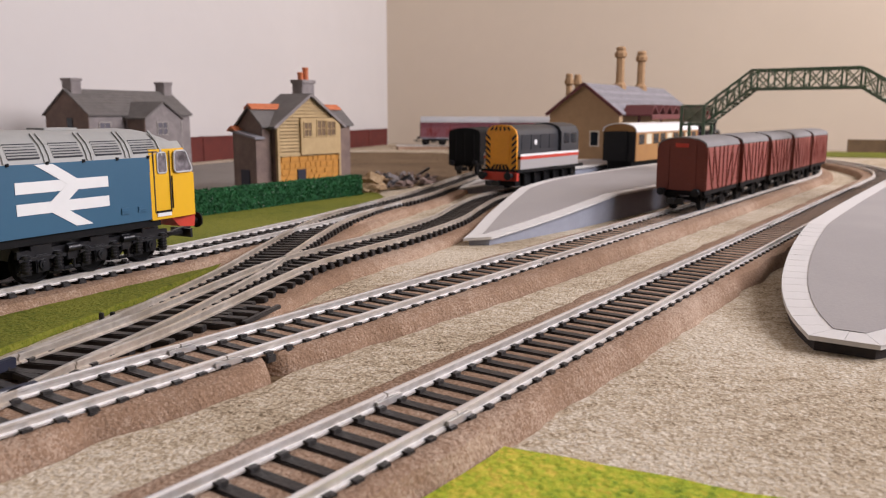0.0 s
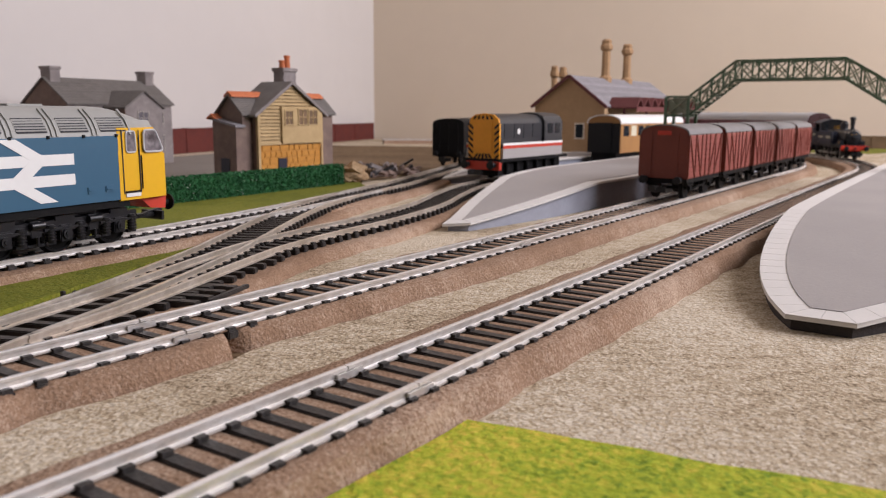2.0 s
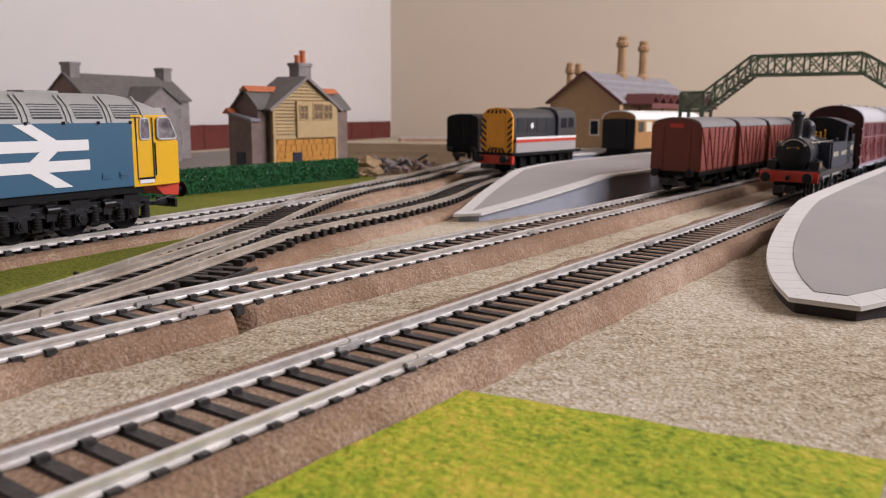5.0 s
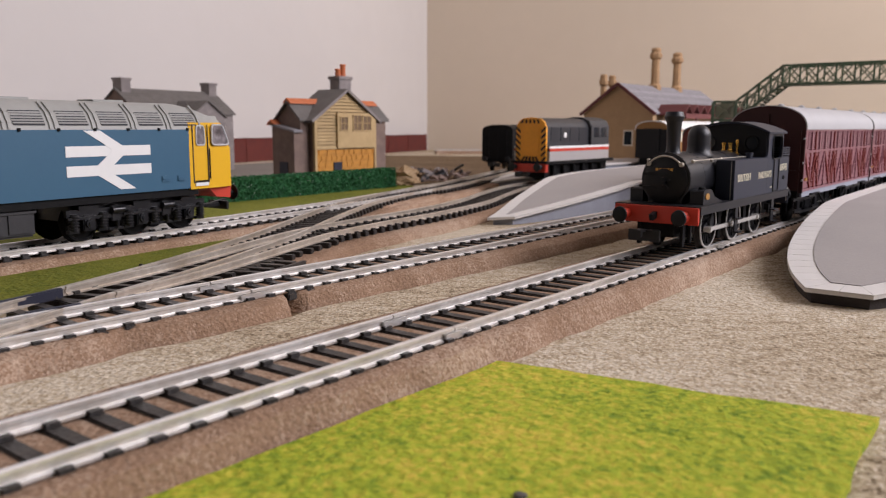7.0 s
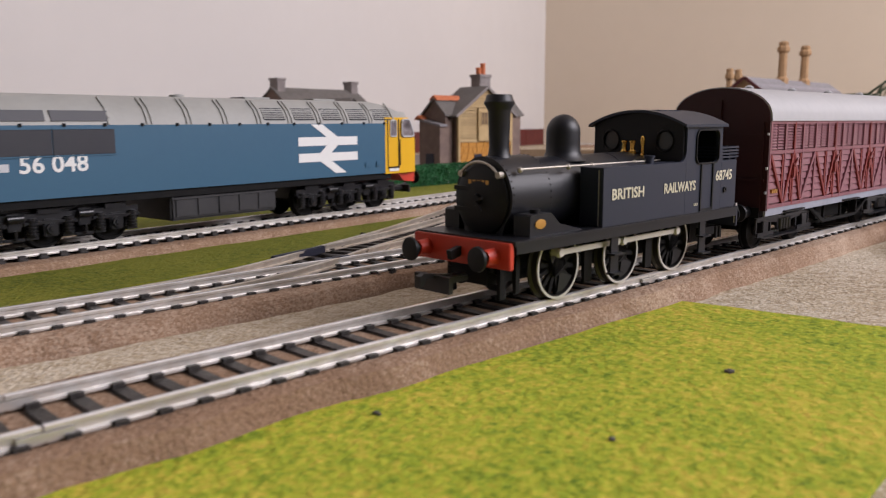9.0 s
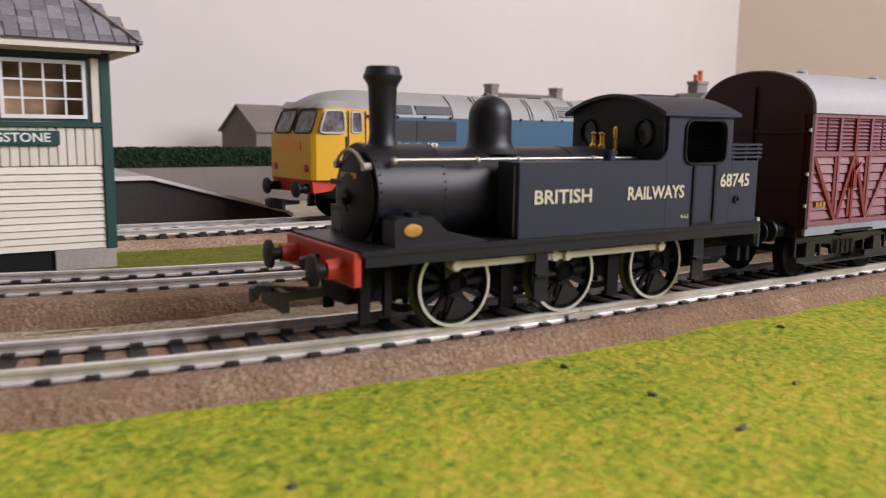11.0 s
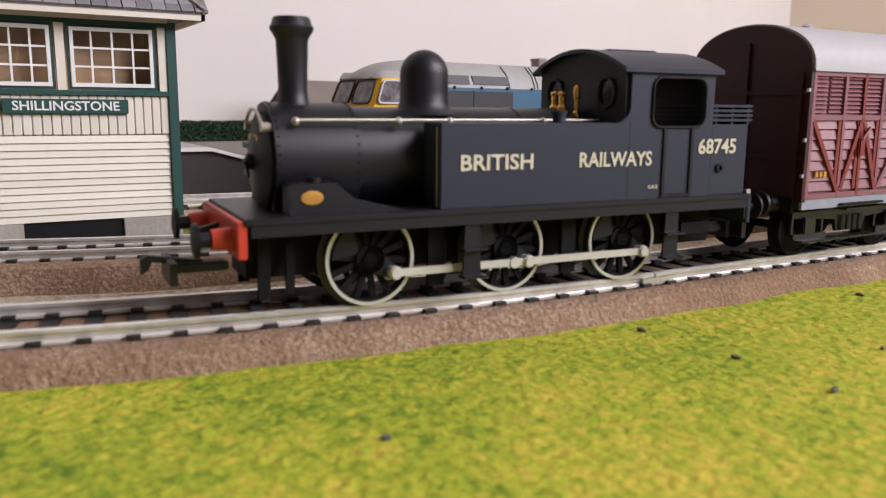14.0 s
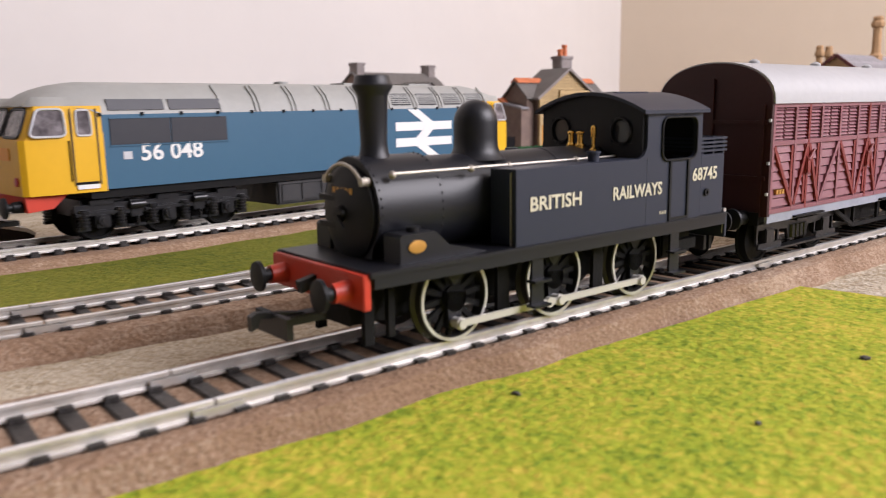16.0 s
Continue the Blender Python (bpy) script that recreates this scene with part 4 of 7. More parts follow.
    for x in (-28, 0, 28):
        for s in (-1, 1):
            w = thing_part("driving_wheel", e)
            w.matrix_basis = at(x, s * 9.6, 8.4)
            flip = pose(0, 0, 0, 0, 0, 0 if s < 0 else 180)
            for nm, me in (("tyre", tyre), ("rim", rim), ("spokes", spk), ("balance_weight", cw), ("crank_pin", pin)):
                piece(nm, me, w, flip)
            SPIN.append((w, 8.4, x, "loco%d" % s))
    for s in (-1, 1):
        bm = bmesh.new()
        y = s * 12.9
        for x0, x1 in ((-28, 1.5), (-1.5, 28)):
            bar(bm, (x0, y, 0), (x1, y, 0), 0.6, 1.4)
        for x in (-28, 0, 28):
            cyl(bm, (x, y, 0), "y", 1.25, 0.9, 16)
        cyl(bm, (-3.2, y, 0), "y", 1.1, 1.0, 14)
        r = part("coupling_rod", bm, M_RODSTEEL, e, "bright steel coupling rod")
        RODS.append((r, s))
    return e


def thing_part(name, parent):
    """A part made of sub-parts: a small hub mesh that carries them."""
    bm = bmesh.new()
    cyl(bm, (0, 0, 0), "y", 1.2, 3.0, 12)
    return part(name, bm, M_CHASSIS, parent)


def bogie(parent, x, key, wb=32.0, r=6.6, half=15.0, deep=12.0):
    bm = bmesh.new()
    for s in (-1, 1):
        y = s * 13.2
        prism(bm, [(x - wb / 2 - 6, 11), (x + wb / 2 + 6, 11), (x + wb / 2 + 6, 9.6), (x + 6, 8.6), (x + 5, 5.6), (x - 5, 5.6), (x - 6, 8.6), (x - wb / 2 - 6, 9.6)], "y", y - 0.5, y + 0.5)
        for ax in (x - wb / 2, x + wb / 2):
            box(bm, ax - 2.2, ax + 2.2, y - 1.2, y + 1.2, 4.6, 9.8, bevel=0.3)
            bar(bm, (ax - 6, y + s * 0.9, 5.2), (ax + 6, y + s * 0.9, 5.2), 0.6, 1.3)
            for d in (-5.5, 5.5):
                bar(bm, (ax + d, y, 5.2), (ax + d, y, 10), 0.7)
        for k in range(4):
            rod(bm, (x - 3.5 + k * 2.3, y + s * 0.6, 5.8), (x - 3.5 + k * 2.3, y + s * 0.6, 9.5), 0.9, 8)
        box(bm, x - wb / 2 - 5, x + wb / 2 + 5, min(y, y + s * 3.0), max(y, y + s * 3.0), 4.0, 4.5)
        box(bm, x - 6, x + 6, min(y, y + s * 3.5), max(y, y + s * 3.5), 11.0, 11.5)
    box(bm, x - 4, x + 4, -13, 13, 7, 11)
    b = part("bogie", bm, M_BOGIE, parent)
    for ax in (x - wb / 2, x + wb / 2):
        wheelset(b, ax, r, key)
    return b


def end_arch(half, z0, eave, top, n=16):
    return [(-half, z0)] + [(-half * math.cos(math.pi * i / n), eave + (top - eave) * math.sin(math.pi * i / n) ** 0.8) for i in range(n + 1)] + [(half, z0)]


def parcels_coach(key):
    """Maroon bogie van; front end at x = 0, 150 mm long."""
    c = thing("parcels_coach", at(0, 0), "maroon bogie parcels coach with silver roof and cross-braced sides", "railway coach", "coaches of the moving train")
    L, h = 150.0, 18.0
    bm = bmesh.new()
    box(bm, 0.8, L - 0.8, -h + 1.0, h - 1.0, 14.5, 43.0)
    part("body", bm, M_MAROON_SHEEN, c)
    for x0, x1 in ((0, 1.4), (L - 1.4, L)):
        bm = bmesh.new()
        prism(bm, end_arch(h, 14.0, 43.0, 54.0), "x", x0, x1)
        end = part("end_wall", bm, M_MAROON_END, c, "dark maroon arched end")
        bm = bmesh.new()
        xo0, xo1 = (x0 - 0.7, x0 + 0.2) if x0 == 0 else (x1 - 0.2, x1 + 0.7)
        for y in (-15.5, 0, 15.5):
            box(bm, xo0, xo1, y - 0.7, y + 0.7, 14, 50 if y == 0 else 43)
        for z in (24, 38.5):
            box(bm, xo0 + 0.1, xo1 - 0.1, -17, 17, z - 0.5, z + 0.5)
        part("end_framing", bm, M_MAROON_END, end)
        for y in (-17.7, 17.7):
            for z in (20, 28, 39):
                bm = bmesh.new()
                box(bm, xo0 + 0.2, xo1 - 0.1, y - 0.3, y + 0.3, z - 0.4, z + 0.4)
                part("hinge", bm, M_ALU, end)
    bm = bmesh.new()
    rp = [(-h * 1.03 * math.cos(math.pi * i / 20), 43.2 + 11.2 * math.sin(math.pi * i / 20) ** 0.8) for i in range(21)]
    prism(bm, rp, "x", 0.5, L - 0.5)
    roof = part("roof", bm, M_ROOF, c, "smooth silver-grey arched roof")
    for k in range(4):
        bm = bmesh.new()
        lathe(bm, (20 + k * 36, 0, 0), "z", [(1.6, 53.8), (1.6, 55), (0.6, 55.6)], 12)
        part("roof_vent", bm, M_ROOF, roof)
    for s in (-1, 1):
        y = s * (h - 1.0)
        o = lambda d: (min(y, y + s * d), max(y, y + s * d))
        z = 16.2
        while z < 32:
            bm = bmesh.new()
            prism(bm, [(y, z), (y + s * 0.75, z + 0.15), (y + s * 0.35, z + 2.15), (y, z + 2.25)], "x", 1.5, L - 1.5)
            part("plank", bm, M_MAROON_SHEEN, c)
            z += 2.35
        posts = [1.5]
        for k in range(4):
            for w in (11.4, 7.2, 7.2, 10.95):
                posts.append(posts[-1] + w)
        for k, (pa, pb) in enumerate(zip(posts, posts[1:])):
            bm = bmesh.new()
            cols = 2 if pb - pa > 9 else 1
            for q in range(cols):
                xa = pa + 0.9 + q * (pb - pa - 0.9) / cols
                xb = pa + (q + 1) * (pb - pa - 0.9) / cols
                z = 34.2
                while z < 42.0:
                    prism(bm, [(y, z), (y + s * 0.75, z - 0.12), (y + s * 0.15, z + 0.6), (y, z + 0.65)], "x", xa, xb)
                    z += 0.95
            part("louvre", bm, M_MAROON_SHEEN, c)
            bm = bmesh.new()
            xa, xb = pa + 0.5, pb - 0.5
            if k % 2:
                xa, xb = xb, xa
            bar(bm, (xa, y + s * 0.75, 32.2), (xb, y + s * 0.75, 16.2), 0.9, 1.15)
            part("cross_brace", bm, M_MAROON_SHEEN if k % 4 == 3 else M_BRACE, c)
            if k % 4 < 3:
                bm = bmesh.new()
                box(bm, pb - 1.75, pb - 0.65, *o(0.9), 16.4, 32.2)
                part("inner_post", bm, M_BRACE, c)
            if k % 4 == 1:
                bm = bmesh.new()
                box(bm, pb - 1.3, pb + 1.0, *o(1.7), 24.0, 29.0, bevel=0.35)
                rod(bm, (pb - 0.4, y + s * 1.6, 28.0), (pb + 2.2, y + s * 1.6, 30.6), 0.4)
                part("door_catch", bm, M_BRACE, c)
        for k, x in enumerate(posts):
            bm = bmesh.new()
            box(bm, x - 0.5, x + 0.5, *o(1.05), 14.8, 43)
            part("side_post", bm, M_BRACE if k % 4 == 2 else M_MAROON_SHEEN, c)
        for z in (33.0, 42.8, 15.2):
            bm = bmesh.new()
            box(bm, 0.8, L - 0.8, *o(1.0), z - 0.6, z + 0.6)
            part("waist_rail", bm, M_MAROON_SHEEN, c)
        bm = bmesh.new()
        box(bm, 0.6, L - 0.6, *o(0.8), 12.2, 14.7)
        part("solebar", bm, M_PLATSIDE, c, "grey solebar")
        for xa in (14, 68, 120):
            bm = bmesh.new()
            box(bm, xa, xa + 16, *o(2.0), 12.6, 13.1)
            part("footboard", bm, M_CHASSIS, c)
        bm = bmesh.new()
        for xa, za, xb, zb in ((44, 12, 58, 5.5), (58, 5.5, 92, 5.5), (92, 5.5, 106, 12)):
            bar(bm, (xa, s * 14.5, za), (xb, s * 14.5, zb), 0.9, 1.2)
        for x in (58, 75, 92):
            bar(bm, (x, s * 14.5, 5.5), (x, s * 14.5, 12), 0.9)
        part("truss_rod", bm, M_CHASSIS, c)
        bm = bmesh.new()
        for k in range(3):
            box(bm, 4 + k * 1.5, 5 + k * 1.5, *o(1.2), 19.6, 20.8)
        part("side_mark", bm, M_GOLD, c)
    bm = bmesh.new()
    box(bm, 3, L - 3, -13, 13, 11.5, 14.5)
    box(bm, 62, 88, -10, 10, 5.5, 11.5)
    part("underframe", bm, M_CHASSIS, c)
    for x in (25, L - 25):
        bogie(c, x, key)
    for x, d in ((0, -1), (L, 1)):
        bm = bmesh.new()
        box(bm, min(x, x + d * 0.8), max(x, x + d * 0.8), -16, 16, 11.6, 15)
        part("headstock", bm, M_CHASSIS, c)
        buffers(c, x + d * 0.4, d, z=13.4, y=11.5)
        tension_coupling(c, x + d * 0.2, d)
    return c


def goods_van():
    """Bauxite four-wheel van; near end at x = 0, body 68 mm."""
    v = thing("goods_van", at(0, 0), "red-brown four-wheel goods van with grey roof", "goods van", "vans in the siding")
    L, h = 69.0, 16.0
    bm = bmesh.new()
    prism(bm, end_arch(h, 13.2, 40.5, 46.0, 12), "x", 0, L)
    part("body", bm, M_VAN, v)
    bm = bmesh.new()
    ep = end_arch(h + 0.6, 40.0, 40.6, 46.6, 12)[1:-1]
    prism(bm, ep + [(y * 0.97, z - 0.8) for y, z in ep[::-1]], "x", -0.5, L + 0.5)
    part("roof", bm, M_VAN_ROOF, v, "dusty grey arched roof")
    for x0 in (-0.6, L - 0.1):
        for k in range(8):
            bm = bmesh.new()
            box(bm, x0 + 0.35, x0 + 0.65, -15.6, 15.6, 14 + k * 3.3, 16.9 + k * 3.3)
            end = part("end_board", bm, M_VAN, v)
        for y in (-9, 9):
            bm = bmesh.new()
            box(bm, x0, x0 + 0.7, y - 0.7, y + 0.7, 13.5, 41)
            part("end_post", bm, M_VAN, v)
        if x0 < 0:
            bm = bmesh.new()
            box(bm, x0 + 0.1, x0 + 0.4, -4.5, 4.5, 40.0, 42.6)
            part("end_label", bm, M_RED, end, "small red label")
    for s in (-1, 1):
        y = s * h
        o = lambda d: (min(y, y + s * d), max(y, y + s * d))
        for k in range(8):
            bm = bmesh.new()
            box(bm, 0.6, L - 0.6, *o(0.35), 14 + k * 3.3, 16.9 + k * 3.3)
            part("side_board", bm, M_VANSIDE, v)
        for x in (0.8, 14, 26, 34.5, 43, 55, L - 0.8):
            bm = bmesh.new()
            box(bm, x - 0.6, x + 0.6, *o(0.9), 13.4, 40.4)
            part("side_post", bm, M_VAN, v)
        for xa, xb in ((2, 13), (15, 25), (54, 44), (67, 56)):
            bm = bmesh.new()
            bar(bm, (xa, y + s * 0.6, 39), (xb, y + s * 0.6, 15), 0.8, 1.3)
            part("brace", bm, M_VAN, v)
        bm = bmesh.new()
        box(bm, 0.3, L - 0.3, *o(-1.2), 10.6, 13.2)
        for ax in (14, L - 14):
            prism(bm, [(ax - 3.2, 11), (ax + 3.2, 11), (ax + 1.2, 5), (ax - 1.2, 5)], "y", s * 13.0 - 0.4, s * 13.0 + 0.4)
            box(bm, ax - 1.8, ax + 1.8, s * 13.6 - 0.9, s * 13.6 + 0.9, 5.2, 8)
            bar(bm, (ax - 6, s * 13.8, 9), (ax + 6, s * 13.8, 9), 0.8, 1.6)
        bar(bm, (16, s * 14.8, 6), (42, s * 14.8, 8), 0.5, 1.0)
        part("solebar", bm, M_CHASSIS, v)
    bm = bmesh.new()
    box(bm, 1, L - 1, -13, 13, 10, 13.2)
    part("underframe", bm, M_CHASSIS, v)
    for ax in (14, L - 14):
        bm = bmesh.new()
        cyl(bm, (ax, 0, 6.4), "y", 1.0, 22, 10)
        for s in (-1, 1):
            lathe(bm, (ax, s * 8.8, 6.4), "y", [(7.1, -s * 1.2), (6.4, -s * 0.6), (6.4, s * 1.3), (5.4, s * 1.0), (2, s * 1.0)], 24)
        part("wheelset", bm, M_CHASSIS, v)
    for x, d in ((0, -1), (L, 1)):
        buffers(v, x, d, z=12.4, y=11.5, r=2.6)
        tension_coupling(v, x, d)
    return v


def co_bogie(parent, x):
    bm = bmesh.new()
    for s in (-1, 1):
        y = s * 14.0
        prism(bm, [(x - 33, 12.5), (x + 33, 12.5), (x + 33, 10), (x + 26, 8.4), (x - 26, 8.4), (x - 33, 10)], "y", y - 0.8, y + 0.8)
        for ax in (x - 24, x, x + 24):
            box(bm, ax - 2.6, ax + 2.6, y - 1.6, y + 1.6, 4.4, 10.5, bevel=0.4)
            for d in (-6.2, 6.2):
                rod(bm, (ax + d, y + s * 0.8, 4.8), (ax + d, y + s * 0.8, 11), 1.5, 10)
                box(bm, ax + d - 2, ax + d + 2, y - 1, y + 1.2, 3.8, 5)
            bar(bm, (ax - 9, y + s * 1.4, 9.4), (ax + 9, y + s * 1.4, 9.4), 0.8, 1.0)
        for ax in (x - 12, x + 12):
            box(bm, ax - 2.2, ax + 2.2, y - 1.3, y + 1.8, 7, 13, bevel=0.3)
            box(bm, ax - 3.4, ax + 3.4, y - 1.0, y + 0.9, 3.6, 4.6, bevel=0.2)
            rod(bm, (ax - 2.6, y + s * 2.0, 11.4), (ax + 2.6, y + s * 2.0, 11.4), 1.3, 12)
            rod(bm, (ax, y + s * 1.9, 4.2), (ax, y + s * 1.9, 7.4), 0.5, 8)
        for ax in (x - 24, x, x + 24):
            cyl(bm, (ax, y + s * 1.8, 7.2), "y", 1.9, 1.2, 16)
            cyl(bm, (ax, y + s * 2.5, 7.2), "y", 1.0, 0.6, 12)
            for d in (-6.2, 6.2):
                for k in range(5):
                    cyl(bm, (ax + d, y + s * 0.8, 5.6 + k * 1.15), "z", 2.0, 0.55, 12)
            box(bm, ax - 4.2, ax + 4.2, y + s * 0.9 - 0.5, y + s * 0.9 + 0.5, 12.2, 14.0, bevel=0.2)
    box(bm, x - 30, x + 30, -12, 12, 8, 14)
    b = part("bogie", bm, M_BOGIE, parent, "black six-wheel bogie frame")
    for ax in (x - 24, x, x + 24):
        bm = bmesh.new()
        cyl(bm, (ax, 0, 7.2), "y", 1.0, 22, 10)
        for s in (-1, 1):
            lathe(bm, (ax, s * 9.0, 7.2), "y", [(7.9, -s * 1.2), (7.2, -s * 0.6), (7.2, s * 1.4), (6.3, s * 1.4), (6.1, s * 0.9), (2, s * 0.9)], 28)
        part("wheelset", bm, M_CHASSIS, b)


def big_diesel():
    """Blue Co-Co diesel, 242 mm, centred; cabs at both ends."""
    d = thing("diesel_locomotive", at(-34, 185, 0, 7.3), "large blue diesel locomotive with yellow cabs and grey roof", "locomotive")
    h, zb, ze = 18.2, 17.5, 42.0
    xe, xc = 120.6, 95.0                       # end and inner face of a cab
    bm = bmesh.new()
    box(bm, -xc, xc, -h, h, zb, ze)
    part("body", bm, M_BLUE, d, "plain blue bodyside")

    def roof_section(k=1.0, top=53.0):
        return [(-h * k, ze), (-h * 0.97 * k, ze + 2.2), (-h * 0.86 * k, ze + 5.8), (-h * 0.62 * k, top - 1.4), (-h * 0.3 * k, top - 0.2), (0, top), (h * 0.3 * k, top - 0.2), (h * 0.62 * k, top - 1.4), (h * 0.86 * k, ze + 5.8), (h * 0.97 * k, ze + 2.2), (h * k, ze)]
    bm = bmesh.new()
    secs = []
    dome = [(3.6, 0.74, 45.3, 44.7), (4.6, 0.81, 46.5, 44.7), (6.2, 0.87, 47.7, 44.7), (8.5, 0.92, 49.0, 44.6), (12, 0.96, 50.5, 44.5), (17, 0.985, 51.9, 44.3), (22, 0.995, 52.7, 43.6)]
    stations = [(-xe + u, k, t, l) for u, k, t, l in dome] + [(-xc, 1, 53.0, ze), (xc, 1, 53.0, ze)] + [(xe - u, k, t, l) for u, k, t, l in dome[::-1]]
    for x, k, top, low in stations:
        pr = roof_section(k, top)
        secs.append([bm.verts.new((x, y, max(min(z, top), low))) for y, z in pr])
    for a, b in zip(secs, secs[1:]):
        for i in range(len(a) - 1):
            bm.faces.new((a[i], a[i + 1], b[i + 1], b[i]))
    bm.faces.new(secs[0][::-1])
    bm.faces.new(secs[-1])
    roof = part("roof", bm, M_GREYROOF, d, "weathered grey roof")
    # ribs and louvre panels along the roof shoulders
    for s in (-1, 1):
        for k in range(9):
            x0 = -50 + k * 17
            bm = bmesh.new()
            for x in (x0, x0 + 15):
                for (ya, za), (yb, zc) in (((h * 1.005, ze + 0.3), (h * 0.98, ze + 2.4)), ((h * 0.98, ze + 2.4), (h * 0.87, ze + 6.0)), ((h * 0.87, ze + 6.0), (h * 0.63, 51.9))):
                    bar(bm, (x, s * ya, za), (x, s * yb, zc), 0.9, 0.6)
            if k > 3:
                for q in range(5):
                    f = (q + 0.5) / 5
                    bar(bm, (x0 + 1.5, s * h * (0.985 - 0.16 * f), ze + 2.0 + 4.6 * f), (x0 + 13.5, s * h * (0.985 - 0.16 * f), ze + 2.0 + 4.6 * f), 0.5, 0.5)
            part("roof_panel", bm, M_GREYROOF, roof)
            if k > 3:
                bm = bmesh.new()
                for q in range(6):
                    f = q / 5
                    u, w = s * h * (0.985 - 0.16 * f), ze + 2.0 + 4.6 * f
                    bar(bm, (x0 + 1.8, u, w - 0.1), (x0 + 13.2, u, w - 0.1), 0.34, 0.5)
                part("louvre_slot", bm, M_GRILLE, roof)
        for k in range(14):
            bm = bmesh.new()
            box(bm, -96 + k * 14.6, -95 + k * 14.6, s * h - 0.5, s * h + 0.5, ze - 0.5, ze + 0.6)
            part("lifting_bracket", bm, M_CHASSIS, roof)
        # dark engine-room windows at one end
        for xa, xb in ((-92.5, -72.5), (-70.5, -50)):
            bm = bmesh.new()
            prism(bm, [(s * (h * 0.985 + 0.35), ze + 1.4), (s * (h * 0.9 + 0.45), ze + 5.0), (s * (h * 0.9 - 0.6), ze + 5.0), (s * (h * 0.985 - 0.6), ze + 1.4)], "x", xa, xb)
            part("roof_window", bm, M_GRILLE, d)
            bm = bmesh.new()
            box(bm, xa, xb + 1.6, min(s * (h - 0.5), s * (h + 0.3)), max(s * (h - 0.5), s * (h + 0.3)), 32.0, 40.5)
            part("side_grille", bm, M_GRILLE, d, "dark grey mesh grille")
            bm = bmesh.new()
            box(bm, xa - 0.4, xb + 2.0, min(s * h, s * (h + 0.35)), max(s * h, s * (h + 0.35)), 31.4, 31.9)
            box(bm, xa - 0.4, xb + 2.0, min(s * h, s * (h + 0.35)), max(s * h, s * (h + 0.35)), 40.6, 41.0)
            part("grille_frame", bm, M_BLUE, d)
        y = s * (h + 0.12)
        turn = pose(0, 0, 0, 90, 0, 0 if s < 0 else 180)
        words("number", "56 048", 5.6, M_WHITE, d, at(-70.5, y, 28.8) @ turn, "white running number", width=23.5)
        # double arrow of two bars and three slants
        bm = bmesh.new()
        cx, cz, W, H, T = 56.5, 30.5, 37.0, 22.4, 3.9
        y0, y1 = sorted((s * h - s * 0.2, s * h + s * 0.18))
        for z in (cz + 3.6, cz - 3.6):
            prism(bm, [(cx - W / 2, z - T / 2), (cx + W / 2, z - T / 2), (cx + W / 2, z + T / 2), (cx - W / 2, z + T / 2)], "y", y0, y1)
        def slant(xa, za, xb, zc, w=7.0, f=0.0):
            prism(bm, [(xa - w / 2, za), (xa + w / 2, za), (xb + w / 2, zc), (xb - w / 2, zc)], "y", y0 - 0.03 - f, y1 + 0.03 + f)
        slant(cx - 7.4, cz + H / 2, cx + 5.2, cz + 3.6)
        slant(cx + 4.4, cz + 3.6, cx - 4.4, cz - 3.6, f=0.02)
        slant(cx - 5.2, cz - 3.6, cx + 7.4, cz - H / 2)
        part("arrow_emblem", bm, M_WHITE, d, "white double-arrow emblem")
        for x in (90, 82):
            bm = bmesh.new()
            box(bm, x - 2, x + 2, min(y, y + s * 0.3), max(y, y + s * 0.3), 21, 23.4, bevel=0.1)
            box(bm, x - 1.5, x + 1.5, min(y, y + s * 0.5), max(y, y + s * 0.5), 21.9, 22.3)
            part("vent", bm, M_BLUE, d)
        bm = bmesh.new()
        box(bm, -88.5, -85.5, min(y, y + s * 0.1), max(y, y + s * 0.1), 27, 29.6)
        part("data_panel", bm, M_ALU, d)
    # cabs
    for e in (-1, 1):
        X = lambda u: e * u
        bm = bmesh.new()
        prof_low = [(xc - 0.2, h + 0.06), (xe - 9, h * 0.985), (xe - 1.5, h * 0.93), (xe, h * 0.85)]
        outline = [(X(u), y) for u, y in prof_low] + [(X(u), -y) for u, y in prof_low[::-1]]
        prism(bm, outline, "z", zb - 0.5, 34.4)
        cab = part("cab", bm, M_YELLOW, d, "warning-yellow cab end")
        # upper cab, leaning back to the brow
        bm = bmesh.new()
        low = [(xc - 0.2, h + 0.04), (xe - 9, h * 0.985), (xe - 1.9, h * 0.92), (xe - 0.6, h * 0.82)]
        high = [(xc - 0.2, h * 0.99), (xe - 10.5, h * 0.965), (xe - 5.8, h * 0.88), (xe - 4.9, h * 0.76)]
        rings = [[bm.verts.new((X(u), y, z)) for u, y in ol + [(u, -y) for u, y in ol[::-1]]] for ol, z in ((low, 34.4), (high, 44.9))]
        n = len(rings[0])
        for i in range(n):
            bm.faces.new((rings[0][i], rings[0][(i + 1) % n], rings[1][(i + 1) % n], rings[1][i]))
        bm.faces.new(rings[0][::-1])
        bm.faces.new(rings[1])
        part("cab_head", bm, M_YELLOW, cab)

        def glazing(nm, corners, trim, lift, wide):
            """A rounded window: a glossy pane in a raised surround; corners and lift as vectors."""
            cs = [Vector(c) + Vector(lift) for c in corners]
            ring = []
            for i, c in enumerate(cs):
                p, q = c.lerp(cs[i - 1], 0.2), c.lerp(cs[(i + 1) % 4], 0.2)
                ring += [p.lerp(c, f).lerp(c.lerp(q, f), f) for f in (0, 0.25, 0.5, 0.75, 1)]
            bm = bmesh.new()
            f0 = bm.faces.new([bm.verts.new(p) for p in ring])
